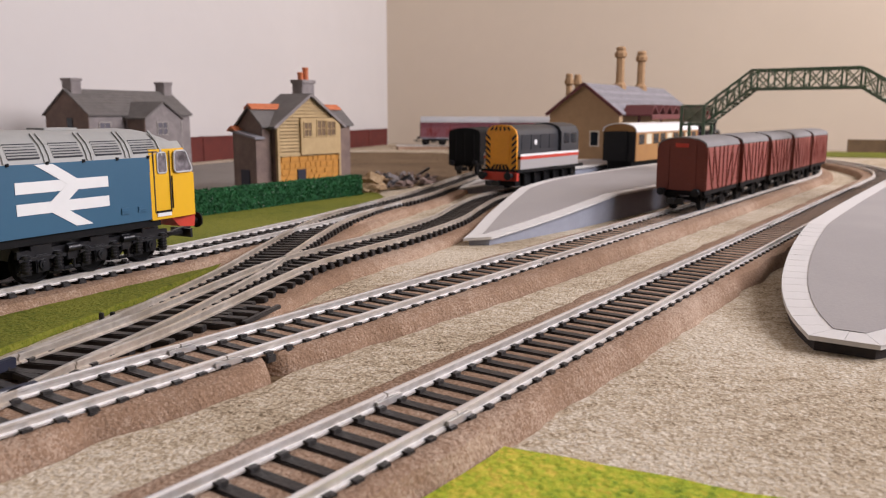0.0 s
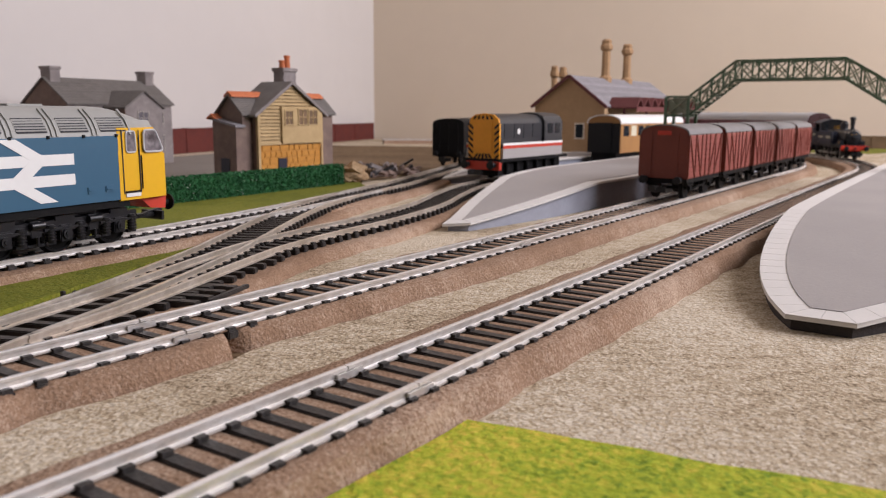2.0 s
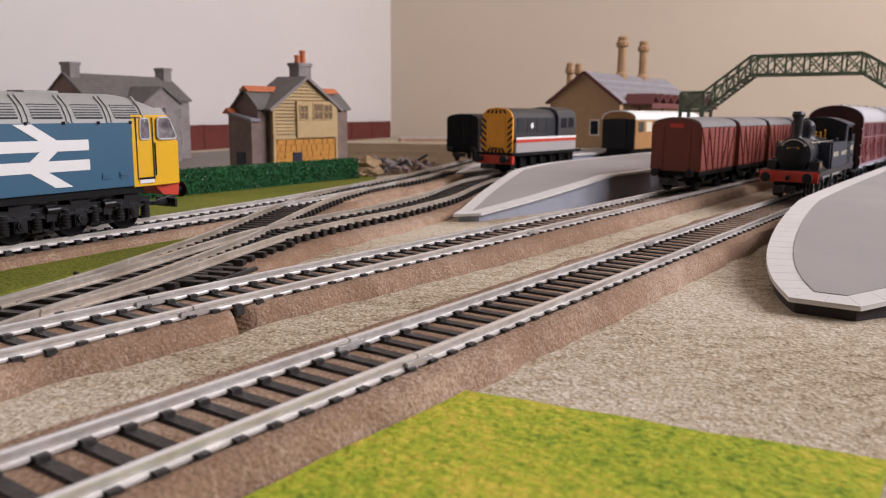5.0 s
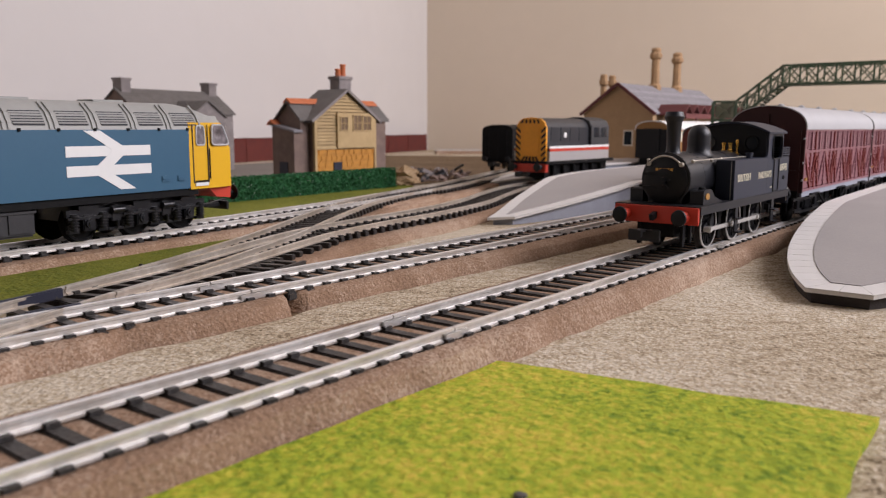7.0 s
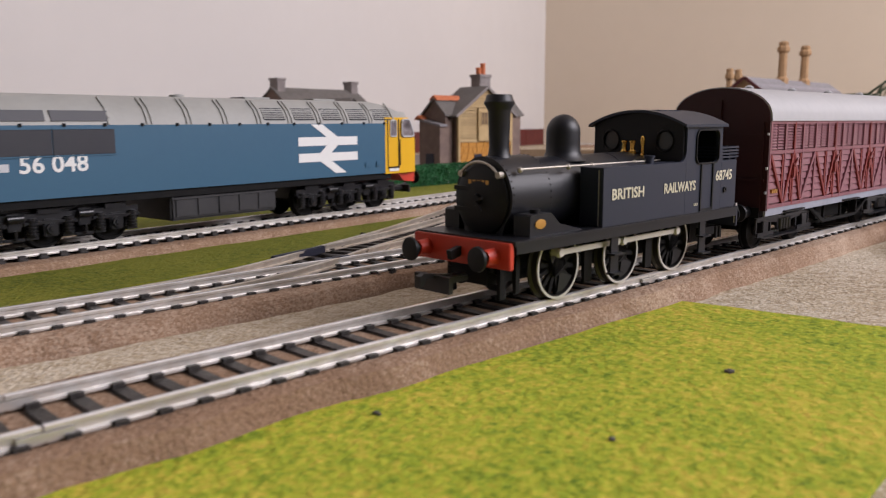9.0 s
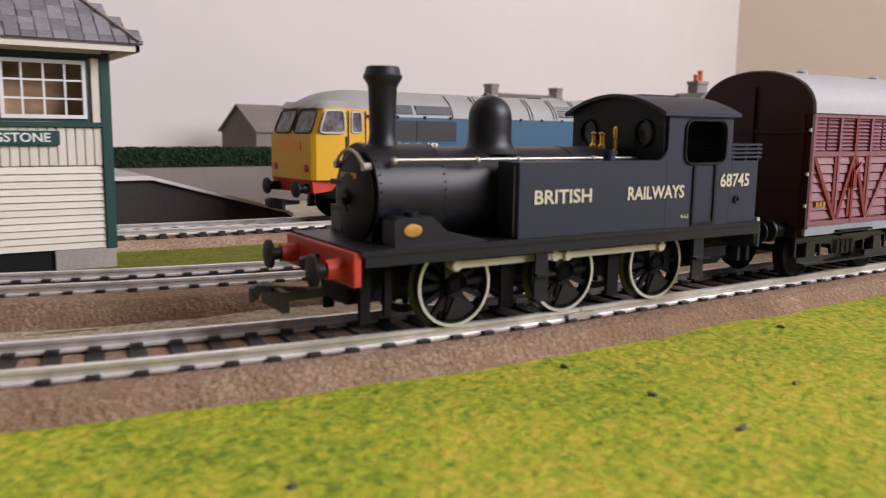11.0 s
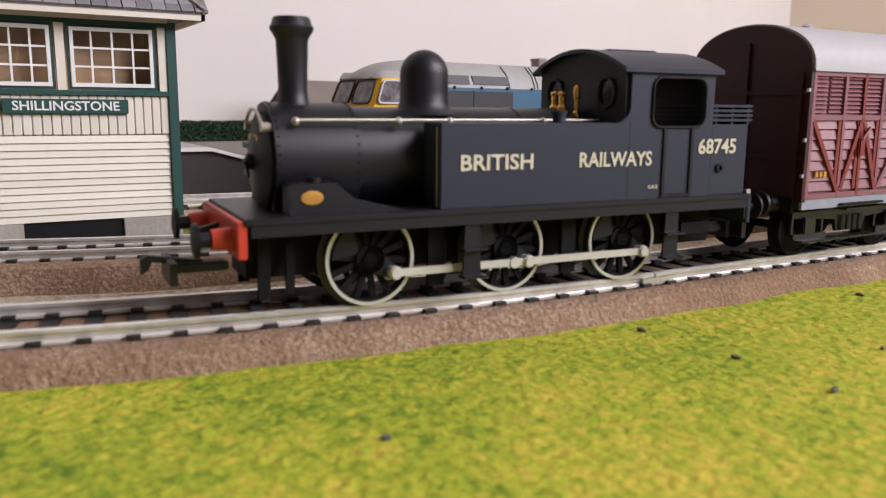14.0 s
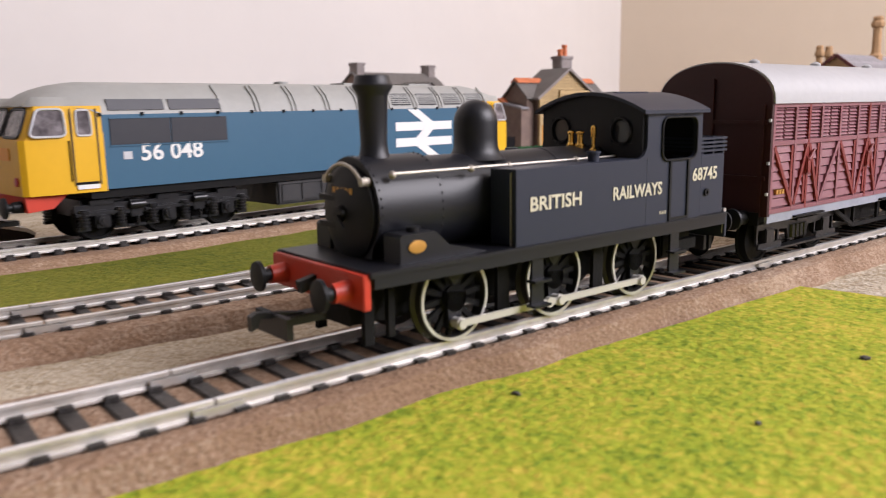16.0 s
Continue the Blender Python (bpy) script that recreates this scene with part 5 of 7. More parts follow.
            ext = bmesh.ops.extrude_face_region(bm, geom=[f0])
            for v in [v for v in ext["geom"] if hasattr(v, "co")]:
                v.co -= Vector(lift) * 1.6
            w = part(nm, bm, M_CABGLASS, cab)
            bm = bmesh.new()
            for p, q in zip(ring, ring[1:] + ring[:1]):
                rod(bm, p, q + (q - p) * 0.1, wide, 6)
            part("window_surround", bm, trim, w)

        for s in (-1, 1):
            glazing("side_window", [(X(xc + 12.0), s * h * 0.984, 35.3), (X(xe - 2.6), s * h * 0.93, 35.3), (X(xe - 5.8), s * h * 0.893, 43.9), (X(xc + 12.4), s * h * 0.972, 43.9)], M_ALU, (0, s * 0.8, 0.02), 0.42)
            glazing("door_window", [(X(xc + 3.6), s * h, 35.4), (X(xc + 8.4), s * h * 0.993, 35.4), (X(xc + 8.3), s * h * 0.985, 43.5), (X(xc + 3.9), s * h * 0.99, 43.5)], M_ALU, (0, s * 0.2, 0.02), 0.34)
            glazing("windscreen", [(X(xe - 0.8), s * 1.0, 35.2), (X(xe - 1.0), s * h * 0.8, 35.2), (X(xe - 4.7), s * h * 0.74, 44.0), (X(xe - 4.5), s * 1.0, 44.0)], M_SHUNT, (e * 0.22, 0, 0.08), 0.5)
        for s in (-1, 1):
            y = s * (h + 0.1)
            bm = bmesh.new()
            for x in (xc + 1.8, xc + 10.0):
                a, b = sorted((X(x - 0.18), X(x + 0.18)))
                box(bm, a, b, y - 0.2, y + 0.14, 19.5, 44)
            part("door_edge", bm, M_GRILLE, cab)
            bm = bmesh.new()
            a, b = sorted((X(xc + 2.4), X(xc + 9.6)))
            box(bm, a, b, y - 0.3, y + 0.3, 18.2, 19.6)
            part("door_step", bm, M_WHITE, cab)
            bm = bmesh.new()
            box(bm, a, b, y - 0.3, y + 0.35, 19.7, 20.5)
            rod(bm, (X(xc + 11.0), y, 21), (X(xc + 11.0), y, 34), 0.25)
            part("door_handle", bm, M_CHASSIS, cab)
        # red skirt, buffers, lights
        bm = bmesh.new()
        prism(bm, [(X(xe - 14), zb - 0.4), (X(xe - 0.4), zb - 0.4), (X(xe - 1.0), 11.8), (X(xe - 9), 12.6)], "y", -h * 0.86, h * 0.86)
        part("skirt", bm, M_RED, d, "red buffer beam skirt")
        buffers(d, X(xe - 1), e, z=13.6, y=11.5, r=3.4)
        tension_coupling(d, X(xe - 3), e)
        for y in (-12, 12):
            bm = bmesh.new()
            lathe(bm, (X(xe), y, 21.5), "x", [(1.5, 0), (1.5, e * 0.4), (1.0, e * 0.5)], 14)
            part("marker_light", bm, M_REDLIGHT, d)
        bm = bmesh.new()
        a, b = sorted((X(xe - 0.1), X(xe + 0.3)))
        box(bm, a, b, -8, 8, 28, 32, bevel=0.1)
        part("headcode_panel", bm, M_ORANGE, d, "rust-stained yellow panel")
    bm = bmesh.new()
    box(bm, -100, 100, -h + 1, h - 1, 14.6, zb + 0.2)
    part("underframe", bm, M_CHASSIS, d)
    bm = bmesh.new()
    box(bm, -26, 26, -16.5, 16.5, 5.0, 14.6, bevel=0.8)
    for s in (-1, 1):
        for k in range(5):
            box(bm, -24 + k * 10, -16 + k * 10, s * 16.6 - 0.4, s * 16.6 + 0.4, 6.5, 13)
        box(bm, -26, 26, s * 16.8 - 0.4, s * 16.8 + 0.4, 13.2, 14)
    part("fuel_tank", bm, M_TANK, d, "dull grey fuel tank")
    for x in (-72, 72):
        co_bogie(d, x)
    bm = bmesh.new()
    lathe(bm, (-10, 0, 0), "z", [(3, 52.5), (3, 53.8), (2, 54)], 16)
    part("roof_fan", bm, M_GREYROOF, roof)
    for x in (20, 60):
        bm = bmesh.new()
        box(bm, x, x + 14, -5, 5, 52.6, 53.6, bevel=0.2)
        part("roof_hatch", bm, M_GREYROOF, roof)
    return d


def shunter():
    """Small diesel shunter with striped yellow end facing -x; 112 mm, front at x = 0."""
    d = thing("diesel_shunter", at(400, 222), "dark grey diesel shunter with yellow and black striped end", "locomotive")
    bm = bmesh.new()
    prism(bm, [(-13.5, 15), (-13.5, 42), (-12.0, 46.5), (-8, 49.5), (0, 50.5), (8, 49.5), (12.0, 46.5), (13.5, 42), (13.5, 15)], "x", 2.5, 70)
    part("bonnet", bm, M_SHUNT, d)
    bm = bmesh.new()
    prism(bm, [(-16, 15), (-16, 44), (-13.5, 48.6), (-8, 51), (0, 51.8), (8, 51), (13.5, 48.6), (16, 44), (16, 15)], "x", 70, 102)
    cabp = part("cab", bm, M_SHUNT, d)
    for s in (-1, 1):
        for xa, xb in ((75, 84), (88, 97)):
            bm = bmesh.new()
            box(bm, xa, xb, s * 16 - 0.3, s * 16 + 0.3, 35, 43)
            part("cab_window", bm, M_DARKGLASS, cabp)
        bm = bmesh.new()
        box(bm, 2.5, 102, min(s * 13.3, s * 16.2), max(s * 13.3, s * 16.2), 17, 24.5)
        part("lower_side", bm, M_TARMAC, d, "pale grey lower side band")
        bm = bmesh.new()
        box(bm, 2.5, 102.2, s * 16.2 - 0.2, s * 16.2 + 0.25, 24.5, 26.8)
        part("red_stripe", bm, M_RED, d)
        bm = bmesh.new()
        box(bm, 2.5, 102.1, s * 16.2 - 0.2, s * 16.2 + 0.2, 26.8, 28.6)
        part("white_stripe", bm, M_WHITE, d)
        bm = bmesh.new()
        for k in range(4):
            box(bm, 8 + k * 15, 20 + k * 15, s * 13.6 - 0.3, s * 13.6 + 0.3, 32, 43)
        part("engine_door", bm, M_SHUNT, d)
        bm = bmesh.new()
        lathe(bm, (30, s * 13.9, 37), "y", [(2.2, 0), (2.2, s * 0.2), (1.6, s * 0.3)], 16)
        part("round_emblem", bm, M_WHITE, d, "pale round emblem")
    bm = bmesh.new()
    prism(bm, [(-13.7, 15), (-13.7, 42), (-12.1, 46.8), (-8, 49.8), (0, 50.8), (8, 49.8), (12.1, 46.8), (13.7, 42), (13.7, 15)], "x", 0.8, 2.6)
    nose = part("nose", bm, M_ORANGE, d, "yellow nose with black stripes")
    bm = bmesh.new()
    for k in range(6):
        z = 19 + k * 4.6
        for s in (-1, 1):
            prism(bm, [(s * 13.6, z), (s * 9.6, z - 3.4), (s * 9.6, z - 1.4), (s * 13.6, z + 2.0)], "x", 0.4, 0.9)
    for k in range(5):
        y = -8 + k * 4
        prism(bm, [(y, 16), (y + 1.8, 16), (y * 0.6 + 1.2, 20.5), (y * 0.6 - 0.4, 20.5)], "x", 0.4, 0.9)
        prism(bm, [(y * 1.0, 46.3), (y + 1.6, 46.3), (y * 0.8 + 1.4, 49), (y * 0.8, 49)], "x", 0.4, 0.9)
    part("warning_stripe", bm, M_BLACK, nose)
    bm = bmesh.new()
    box(bm, 0.2, 0.9, -7.6, 7.6, 22, 44, bevel=0.2)
    part("radiator", bm, M_ORANGE, nose)
    bm = bmesh.new()
    box(bm, -3, 1, -16, 16, 8.5, 15, bevel=0.3)
    part("buffer_beam", bm, M_RED, d, "orange-red buffer beam")
    bm = bmesh.new()
    box(bm, -2, 112, -16.4, 16.4, 14.6, 17)
    box(bm, 4, 108, -11, 11, 4, 14.6)
    for s in (-1, 1):
        for k in range(6):
            rod(bm, (14 + k * 16, s * 13, 4), (14 + k * 16, s * 13, 13), 1.6)
        for x in (28, 54, 80):
            cyl(bm, (x, s * 9.5, 8.6), "y", 8.6, 2.4, 28)
    part("chassis", bm, M_CHASSIS, d)
    buffers(d, -3, -1, z=12.5, y=11.5, r=3.3)
    tension_coupling(d, -2, -1)
    return d


def standing_coach():
    """Brown coach with a white roof in the platform siding; near end at x = 0."""
    c = thing("standing_coach", at(628, 222), "brown and cream coach with a white roof at the platform", "railway coach")
    L, h = 190.0, 17.5
    bm = bmesh.new()
    prism(bm, end_arch(h, 12.5, 42, 49, 14), "x", 1, L)
    part("body", bm, M_TEAK, c)
    bm = bmesh.new()
    ep = end_arch(h + 0.6, 41, 41.6, 50, 14)[1:-1]
    prism(bm, ep + [(y * 0.97, z - 0.9) for y, z in ep[::-1]], "x", 0, L)
    part("roof", bm, M_WHITE, c, "plain white roof")
    bm = bmesh.new()
    box(bm, -1.6, 1.2, -9, 9, 13, 42, bevel=0.5)
    box(bm, 0, 1.2, -16.8, 16.8, 12.5, 41.5)
    part("corridor_end", bm, M_BLACK, c, "black corridor end")
    for s in (-1, 1):
        for k in range(9):
            bm = bmesh.new()
            box(bm, 8 + k * 20, 22 + k * 20, s * h - 0.3, s * h + 0.3, 29, 39)
            part("coach_window", bm, M_LETTER if k % 3 == 1 else M_DARKGLASS, c)
    bm = bmesh.new()
    box(bm, 2, L - 2, -13, 13, 4, 12.5)
    part("underframe", bm, M_CHASSIS, c)
    return c


def black_wagon():
    w = thing("black_van", at(516, 332, 0, 18), "black covered van beyond the station platform", "goods van")
    L, h = 72.0, 15.5
    bm = bmesh.new()
    prism(bm, end_arch(h, 12.5, 40, 45.5, 12), "x", 0, L)
    part("body", bm, M_CHASSIS, w)
    bm = bmesh.new()
    for y in (-9, 0, 9):
        box(bm, -0.7, 0.1, y - 0.7, y + 0.7, 12.5, 42)
    part("end_framing", bm, M_CHASSIS, w)
    bm = bmesh.new()
    box(bm, 1, L - 1, -12, 12, 9, 12.5)
    for ax in (14, L - 14):
        for s in (-1, 1):
            cyl(bm, (ax, s * 9, 6.4), "y", 6.4, 2.2, 22)
            box(bm, ax - 2, ax + 2, s * 12.5 - 0.8, s * 12.5 + 0.8, 4.8, 9.5)
    part("underframe", bm, M_CHASSIS, w)
    buffers(w, 0, -1, z=12.4, y=11.5, r=2.6)
    tension_coupling(w, 0, -1)
    return w


def resize(ob, kx, ky, kz, still=(), done=None):
    """Brings the parts of a vehicle to the model's size; parts named in still keep theirs."""
    done = set() if done is None else done
    for c in ob.children:
        if c.name.split(".")[0] in still:
            continue
        turned = abs(c.matrix_basis.to_3x3()[0][0] - 1) > 1e-4 or abs(c.matrix_basis.to_3x3()[1][1] - 1) > 1e-4
        if c.type == "MESH" and c.data.name not in done:
            done.add(c.data.name)
            f = (kx, kz, kz) if turned else (kx, ky, kz)
            c.data.transform(Matrix.Diagonal((*f, 1)))
        m = c.matrix_basis.copy()
        m.translation = (m.translation.x * kx, m.translation.y * ky, m.translation.z * kz)
        c.matrix_basis = m
        resize(c, kx, ky, kz, still, done)


LOCO_K = 0.965
LOCO = tank_engine()
wheels_rods = ("driving_wheel", "coupling_rod")
resize(LOCO, 0.988, 0.93, 0.988, wheels_rods)
for c in LOCO.children:
    if c.name.split(".")[0] in wheels_rods:
        if c.name.startswith("coupling"):
            c.data.transform(Matrix.Scale(LOCO_K, 4))
SCALED = set()
for c in LOCO.children:
    if c.name.startswith("driving_wheel"):
        for d in (c, *c.children):
            if d.data.name not in SCALED:
                SCALED.add(d.data.name)
                d.data.transform(Matrix.Scale(LOCO_K, 4))
SPIN[:] = [(ob, r * LOCO_K, x * LOCO_K, key) if key.startswith("loco") else (ob, r, x, key) for ob, r, x, key in SPIN]
COACHES = [parcels_coach("coach%d" % k) for k in range(3)]
for c in COACHES:
    resize(c, 1.0, 0.94, 0.985, ("wheelset",))
van = goods_van()
resize(van, 1.0, 0.92, 0.97, ("wheelset",))
van.matrix_basis = at(356, 67)
for k in range(1, 5):
    copy_thing(van, at(356 + 79 * k, 67))
big_diesel()
shunter()
standing_coach()
black_wagon()


# ---- platforms ----
def platform(name, outline, tip_x, full_x, top, label, side_material=M_PLATSIDE, strip=7.5, ramp_low=-5.5):
    """A platform whose end ramps up from tip_x to full_x; outline runs round it anticlockwise (mm)."""
    p = thing(name, at(0, 0), label, "platform", kind="structure")

    def height(x):
        f = max(0.0, min(1.0, (x - tip_x) / (full_x - tip_x)))
        return ramp_low + (top - ramp_low) * f

    def ring(inset):
        pts = [Vector(q) for q in outline]
        out = []
        for i, q in enumerate(pts):
            a, b = pts[i - 1], pts[(i + 1) % len(pts)]
            n1 = Vector((-(q - a).y, (q - a).x)).normalized()
            n2 = Vector((-(b - q).y, (b - q).x)).normalized()
            n = (n1 + n2).normalized()
            out.append(q + n * inset / max(0.35, n.dot(n1)))
        return out

    def slab(inset, dz, low, material, nm, lbl=""):
        bm = bmesh.new()
        r = ring(inset)
        topv = [bm.verts.new((q.x, q.y, height(q.x) + dz)) for q in r]
        lowv = [bm.verts.new((q.x, q.y, GROUND + 0.1 if low is None else height(q.x) + low)) for q in r]
        for i in range(len(r)):
            j = (i + 1) % len(r)
            bm.faces.new((lowv[i], lowv[j], topv[j], topv[i]))
        f = bm.faces.new(topv)
        g = bm.faces.new(lowv[::-1])
        bmesh.ops.triangulate(bm, faces=[f, g])
        return part(nm, bm, material, p, lbl)

    slab(2.2, -1.4, None, side_material, "platform_side")
    edge = slab(0.0, -0.3, -1.4, M_EDGE, "edging", "white painted edging slabs")
    outer, inner = ring(0.0), ring(strip + 0.4)
    for i in range(len(outer)):
        j = (i + 1) % len(outer)
        span = (outer[j] - outer[i]).length
        if min(outer[i].x, outer[j].x) > 640:
            continue
        n = max(1, round(span / 9.0))
        for k in range(n):
            f0, f1 = (k + 0.012 * 9 / span * n) / n, (k + 1 - 0.012 * 9 / span * n) / n
            quad = [outer[i].lerp(outer[j], f0), outer[i].lerp(outer[j], f1), inner[i].lerp(inner[j], f1), inner[i].lerp(inner[j], f0)]
            bm = bmesh.new()
            top4 = [bm.verts.new((q.x, q.y, height(q.x))) for q in quad]
            low4 = [bm.verts.new((q.x, q.y, height(q.x) - 0.5)) for q in quad]
            bm.faces.new(top4)
            for u in range(4):
                v = (u + 1) % 4
                bm.faces.new((low4[u], low4[v], top4[v], top4[u]))
            part("edging_slab", bm, M_EDGE, edge)
    slab(strip, 0.25, -0.5, M_TARMAC, "surface", "grey tarmac surface")
    return p


def dense(pts, n=6):
    return [tuple(q) for q in smooth_path(pts, n)]


isl = dense([(222, 120), (260, 114), (310, 109), (365, 106.5), (430, 105), (620, 104)], 12) + [(640, 103), (900, 103), (900, 202), (640, 202)] + dense([(600, 203), (520, 201), (440, 197), (380, 185), (320, 168), (270, 152), (230, 137), (210, 131)], 12)
platform("island_platform", isl, 208, 352, 8.5, "grey island platform with white edges and a ramped end")
rgt = [(115.5, -71.5)] + dense([(150, -92), (190, -105), (260, -116), (360, -121), (500, -122)], 12) + [(620, -122), (1050, -122), (1050, -19), (620, -19)] + dense([(480, -19.3), (380, -19.8), (300, -21), (250, -23), (205, -27.5), (165, -34.5), (135, -43.5), (111.5, -55)], 9)
# The near-black side colour stands in for shadow under the overhanging edge.
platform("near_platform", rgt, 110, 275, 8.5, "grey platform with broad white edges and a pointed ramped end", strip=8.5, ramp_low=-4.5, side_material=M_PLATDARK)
st = [(430, 288)] + dense([(480, 262), (540, 246), (600, 242), (700, 241)], 10) + [(720, 241), (1080, 241), (1080, 300), (700, 300), (560, 300)]
platform("station_platform", st, 425, 540, 8.0, "grey station platform with a white edge")


def back_platform():
    p = thing("back_platform", at(0, 0), "grey platform with dark sides and a pale edged ramp", "platform", kind="structure")

    def strip(nm, y0, y1, dz, thick, mt, low=False):
        bm = bmesh.new()
        pr = [(-560, 16.6), (-199, 16.6), (-141, 0.6), (-138, -1.2)]
        out = [(x, z + dz) for x, z in pr]
        out += [(x, GROUND + 0.1 if low else z + dz - thick) for x, z in pr[::-1]]
        prism(bm, out, "y", y0, y1)
        part(nm, bm, mt, p)
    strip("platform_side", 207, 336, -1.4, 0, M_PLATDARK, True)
    strip("edging", 205, 210, 0, 1.4, M_EDGE)
    strip("edging", 333, 338, 0, 1.4, M_EDGE)
    strip("surface", 210.02, 332.98, 0.1, 1.4, M_TARMAC)


back_platform()


# ---- lattice footbridge over the two tracks ----
def footbridge():
    b = thing("footbridge", at(600, 0), "green lattice girder footbridge across the tracks", "footbridge")
    ya, yb, zt, zb = 89, 5, 95.5, 80

    def truss(x, p0, p1, q0, q1, n, nm):
        """A lattice side between the top line p0-p1 and the lower line q0-q1 (y, z)."""
        bm = bmesh.new()
        L = lambda a, c, f: (x, a[0] + (c[0] - a[0]) * f, a[1] + (c[1] - a[1]) * f)
        bar(bm, L(p0, p1, 0), L(p0, p1, 1), 1.6, 1.9)
        bar(bm, L(q0, q1, 0), L(q0, q1, 1), 1.6, 1.9)
        chords = part(nm, bm, M_GREEN, b)
        for k in range(n + 1):
            bm = bmesh.new()
            bar(bm, L(p0, p1, k / n), L(q0, q1, k / n), 1.4)
            part("post", bm, M_GREEN, chords)
        for k in range(n):
            bm = bmesh.new()
            bar(bm, L(p0, p1, k / n), L(q0, q1, (k + 1) / n), 1.2)
            bar(bm, L(q0, q1, k / n), L(p0, p1, (k + 1) / n), 1.1)
            part("lattice", bm, M_BRIDGE_CREAM, chords)
    for x in (-11, 11):
        truss(x, (ya, zt), (yb, zt), (ya, zb), (yb, zb), 6, "girder")
        x *= 0.93
        truss(x, (ya, zt), (127, 66.5), (ya, zb), (127, 50), 4, "stair_girder")
        truss(x, (yb, zt), (-42, 66.5), (yb, zb), (-42, 50), 4, "stair_girder")
    bm = bmesh.new()
    box(bm, -11, 11, yb, ya, zb - 1.2, zb)
    part("deck", bm, M_BRIDGE_CREAM, b)
    for y0, y1, d in ((ya, 127, 1), (yb, -42, -1)):
        for k in range(12):
            f = k / 12
            bm = bmesh.new()
            y, z = y0 + (y1 - y0) * f, zb - 30 * f
            box(bm, -10.5, 10.5, min(y, y + d * 4.4), max(y, y + d * 4.4), z - 1.6, z - 0.6)
            part("stair_tread", bm, M_BRIDGE_CREAM, b)
        # landing with solid sides, on posts
        yl0, yl1 = sorted((y1, y1 + d * 20))
        bm = bmesh.new()
        box(bm, -12, 12, yl0, yl1, 48.5, 50)
        part("landing", bm, M_GREEN, b)
        bm = bmesh.new()
        box(bm, -10.4, -9.6, yl0 + 1.6, yl1 - 1.6, 51.5, 64.5)
        part("landing_panel", bm, M_BRIDGE_CREAM, b, "weathered cream panel")
        for xx in (-11.5, 11.5):
            for pq in (((yl0, 66), (yl1, 66), (yl0, 50), (yl1, 50)),):
                truss(xx, *pq, 1, "landing_rail")
            for yy in (yl0, yl1):
                bm = bmesh.new()
                box(bm, xx - 1.2, xx + 1.2, yy - 1.2, yy + 1.2, 8.2, 66)
                part("column", bm, M_GREEN, b)
    return b


footbridge()


# ---- buildings ----
def gabled(name, parent, x0, x1, y0, y1, z0, eave, ridge, along, wall_m, over=2.5, roof_m=M_SLATE, thick=1.4):
    """Walls and a pitched slate roof; along names the ridge's axis."""
    bm = bmesh.new()
    if along == "x":
        prism(bm, [(y0, z0), (y1, z0), (y1, eave), ((y0 + y1) / 2, ridge), (y0, eave)], "x", x0, x1)
    else:
        prism(bm, [(x0, z0), (x1, z0), (x1, eave), ((x0 + x1) / 2, ridge), (x0, eave)], "y", y0, y1)
    w = part(name, bm, wall_m, parent)
    a0, a1 = (y0, y1) if along == "x" else (x0, x1)
    mid = (a0 + a1) / 2
    slope = (ridge - eave) / (mid - a0)
    for s, e in ((-1, a0), (1, a1)):
        bm = bmesh.new()
        o = e + s * over
        zo = eave - over * slope
        prism(bm, [(mid, ridge + 0.05), (o, zo), (o, zo + thick), (mid, ridge + thick)], along, (x0 if along == "x" else y0) - over, (x1 if along == "x" else y1) + over)
        r = part("roof_slope", bm, roof_m, parent)
        n = 9
        for k in range(n):
            bm = bmesh.new()
            f0, f1 = k / n, (k + 1.25) / n
            ua, za = o + (mid - o) * f0, zo + thick + (ridge - zo) * f0
            ub, zc = o + (mid - o) * min(1, f1), zo + thick + (ridge - zo) * min(1, f1)
            prism(bm, [(ua, za), (ua, za + 0.55), (ub, zc + 0.1), (ub, zc)], along, (x0 if along == "x" else y0) - over, (x1 if along == "x" else y1) + over)
            part("slate_course", bm, roof_m, r)
    return w


def sash(parent, x0, x1, z0, z1, y, nx=2, nz=2, frame_m=M_CREAM, pane_m=M_DARKGLASS, face=-1):
    bm = bmesh.new()
    t = 0.9
    yo0, yo1 = sorted((y, y + face * 0.7))
    for a, b, c, d in ((x0, x1, z0, z0 + t), (x0, x1, z1 - t, z1), (x0, x0 + t, z0 + t, z1 - t), (x1 - t, x1, z0 + t, z1 - t)):
        box(bm, a, b, yo0, yo1, c, d)
    for k in range(1, nx):
        xm = x0 + (x1 - x0) * k / nx
        box(bm, xm - 0.3, xm + 0.3, yo0 + 0.08, yo1 - 0.08, z0 + t, z1 - t)
    for k in range(1, nz):
        zm = z0 + (z1 - z0) * k / nz
        box(bm, x0 + t, x1 - t, yo0 + 0.15, yo1 - 0.15, zm - 0.3, zm + 0.3)
    w = part("window", bm, frame_m, parent)
    bm = bmesh.new()
    box(bm, x0 + 0.2, x1 - 0.2, *sorted((y, y + face * 0.25)), z0 + 0.2, z1 - 0.2)
    part("pane", bm, pane_m, w)
    return w


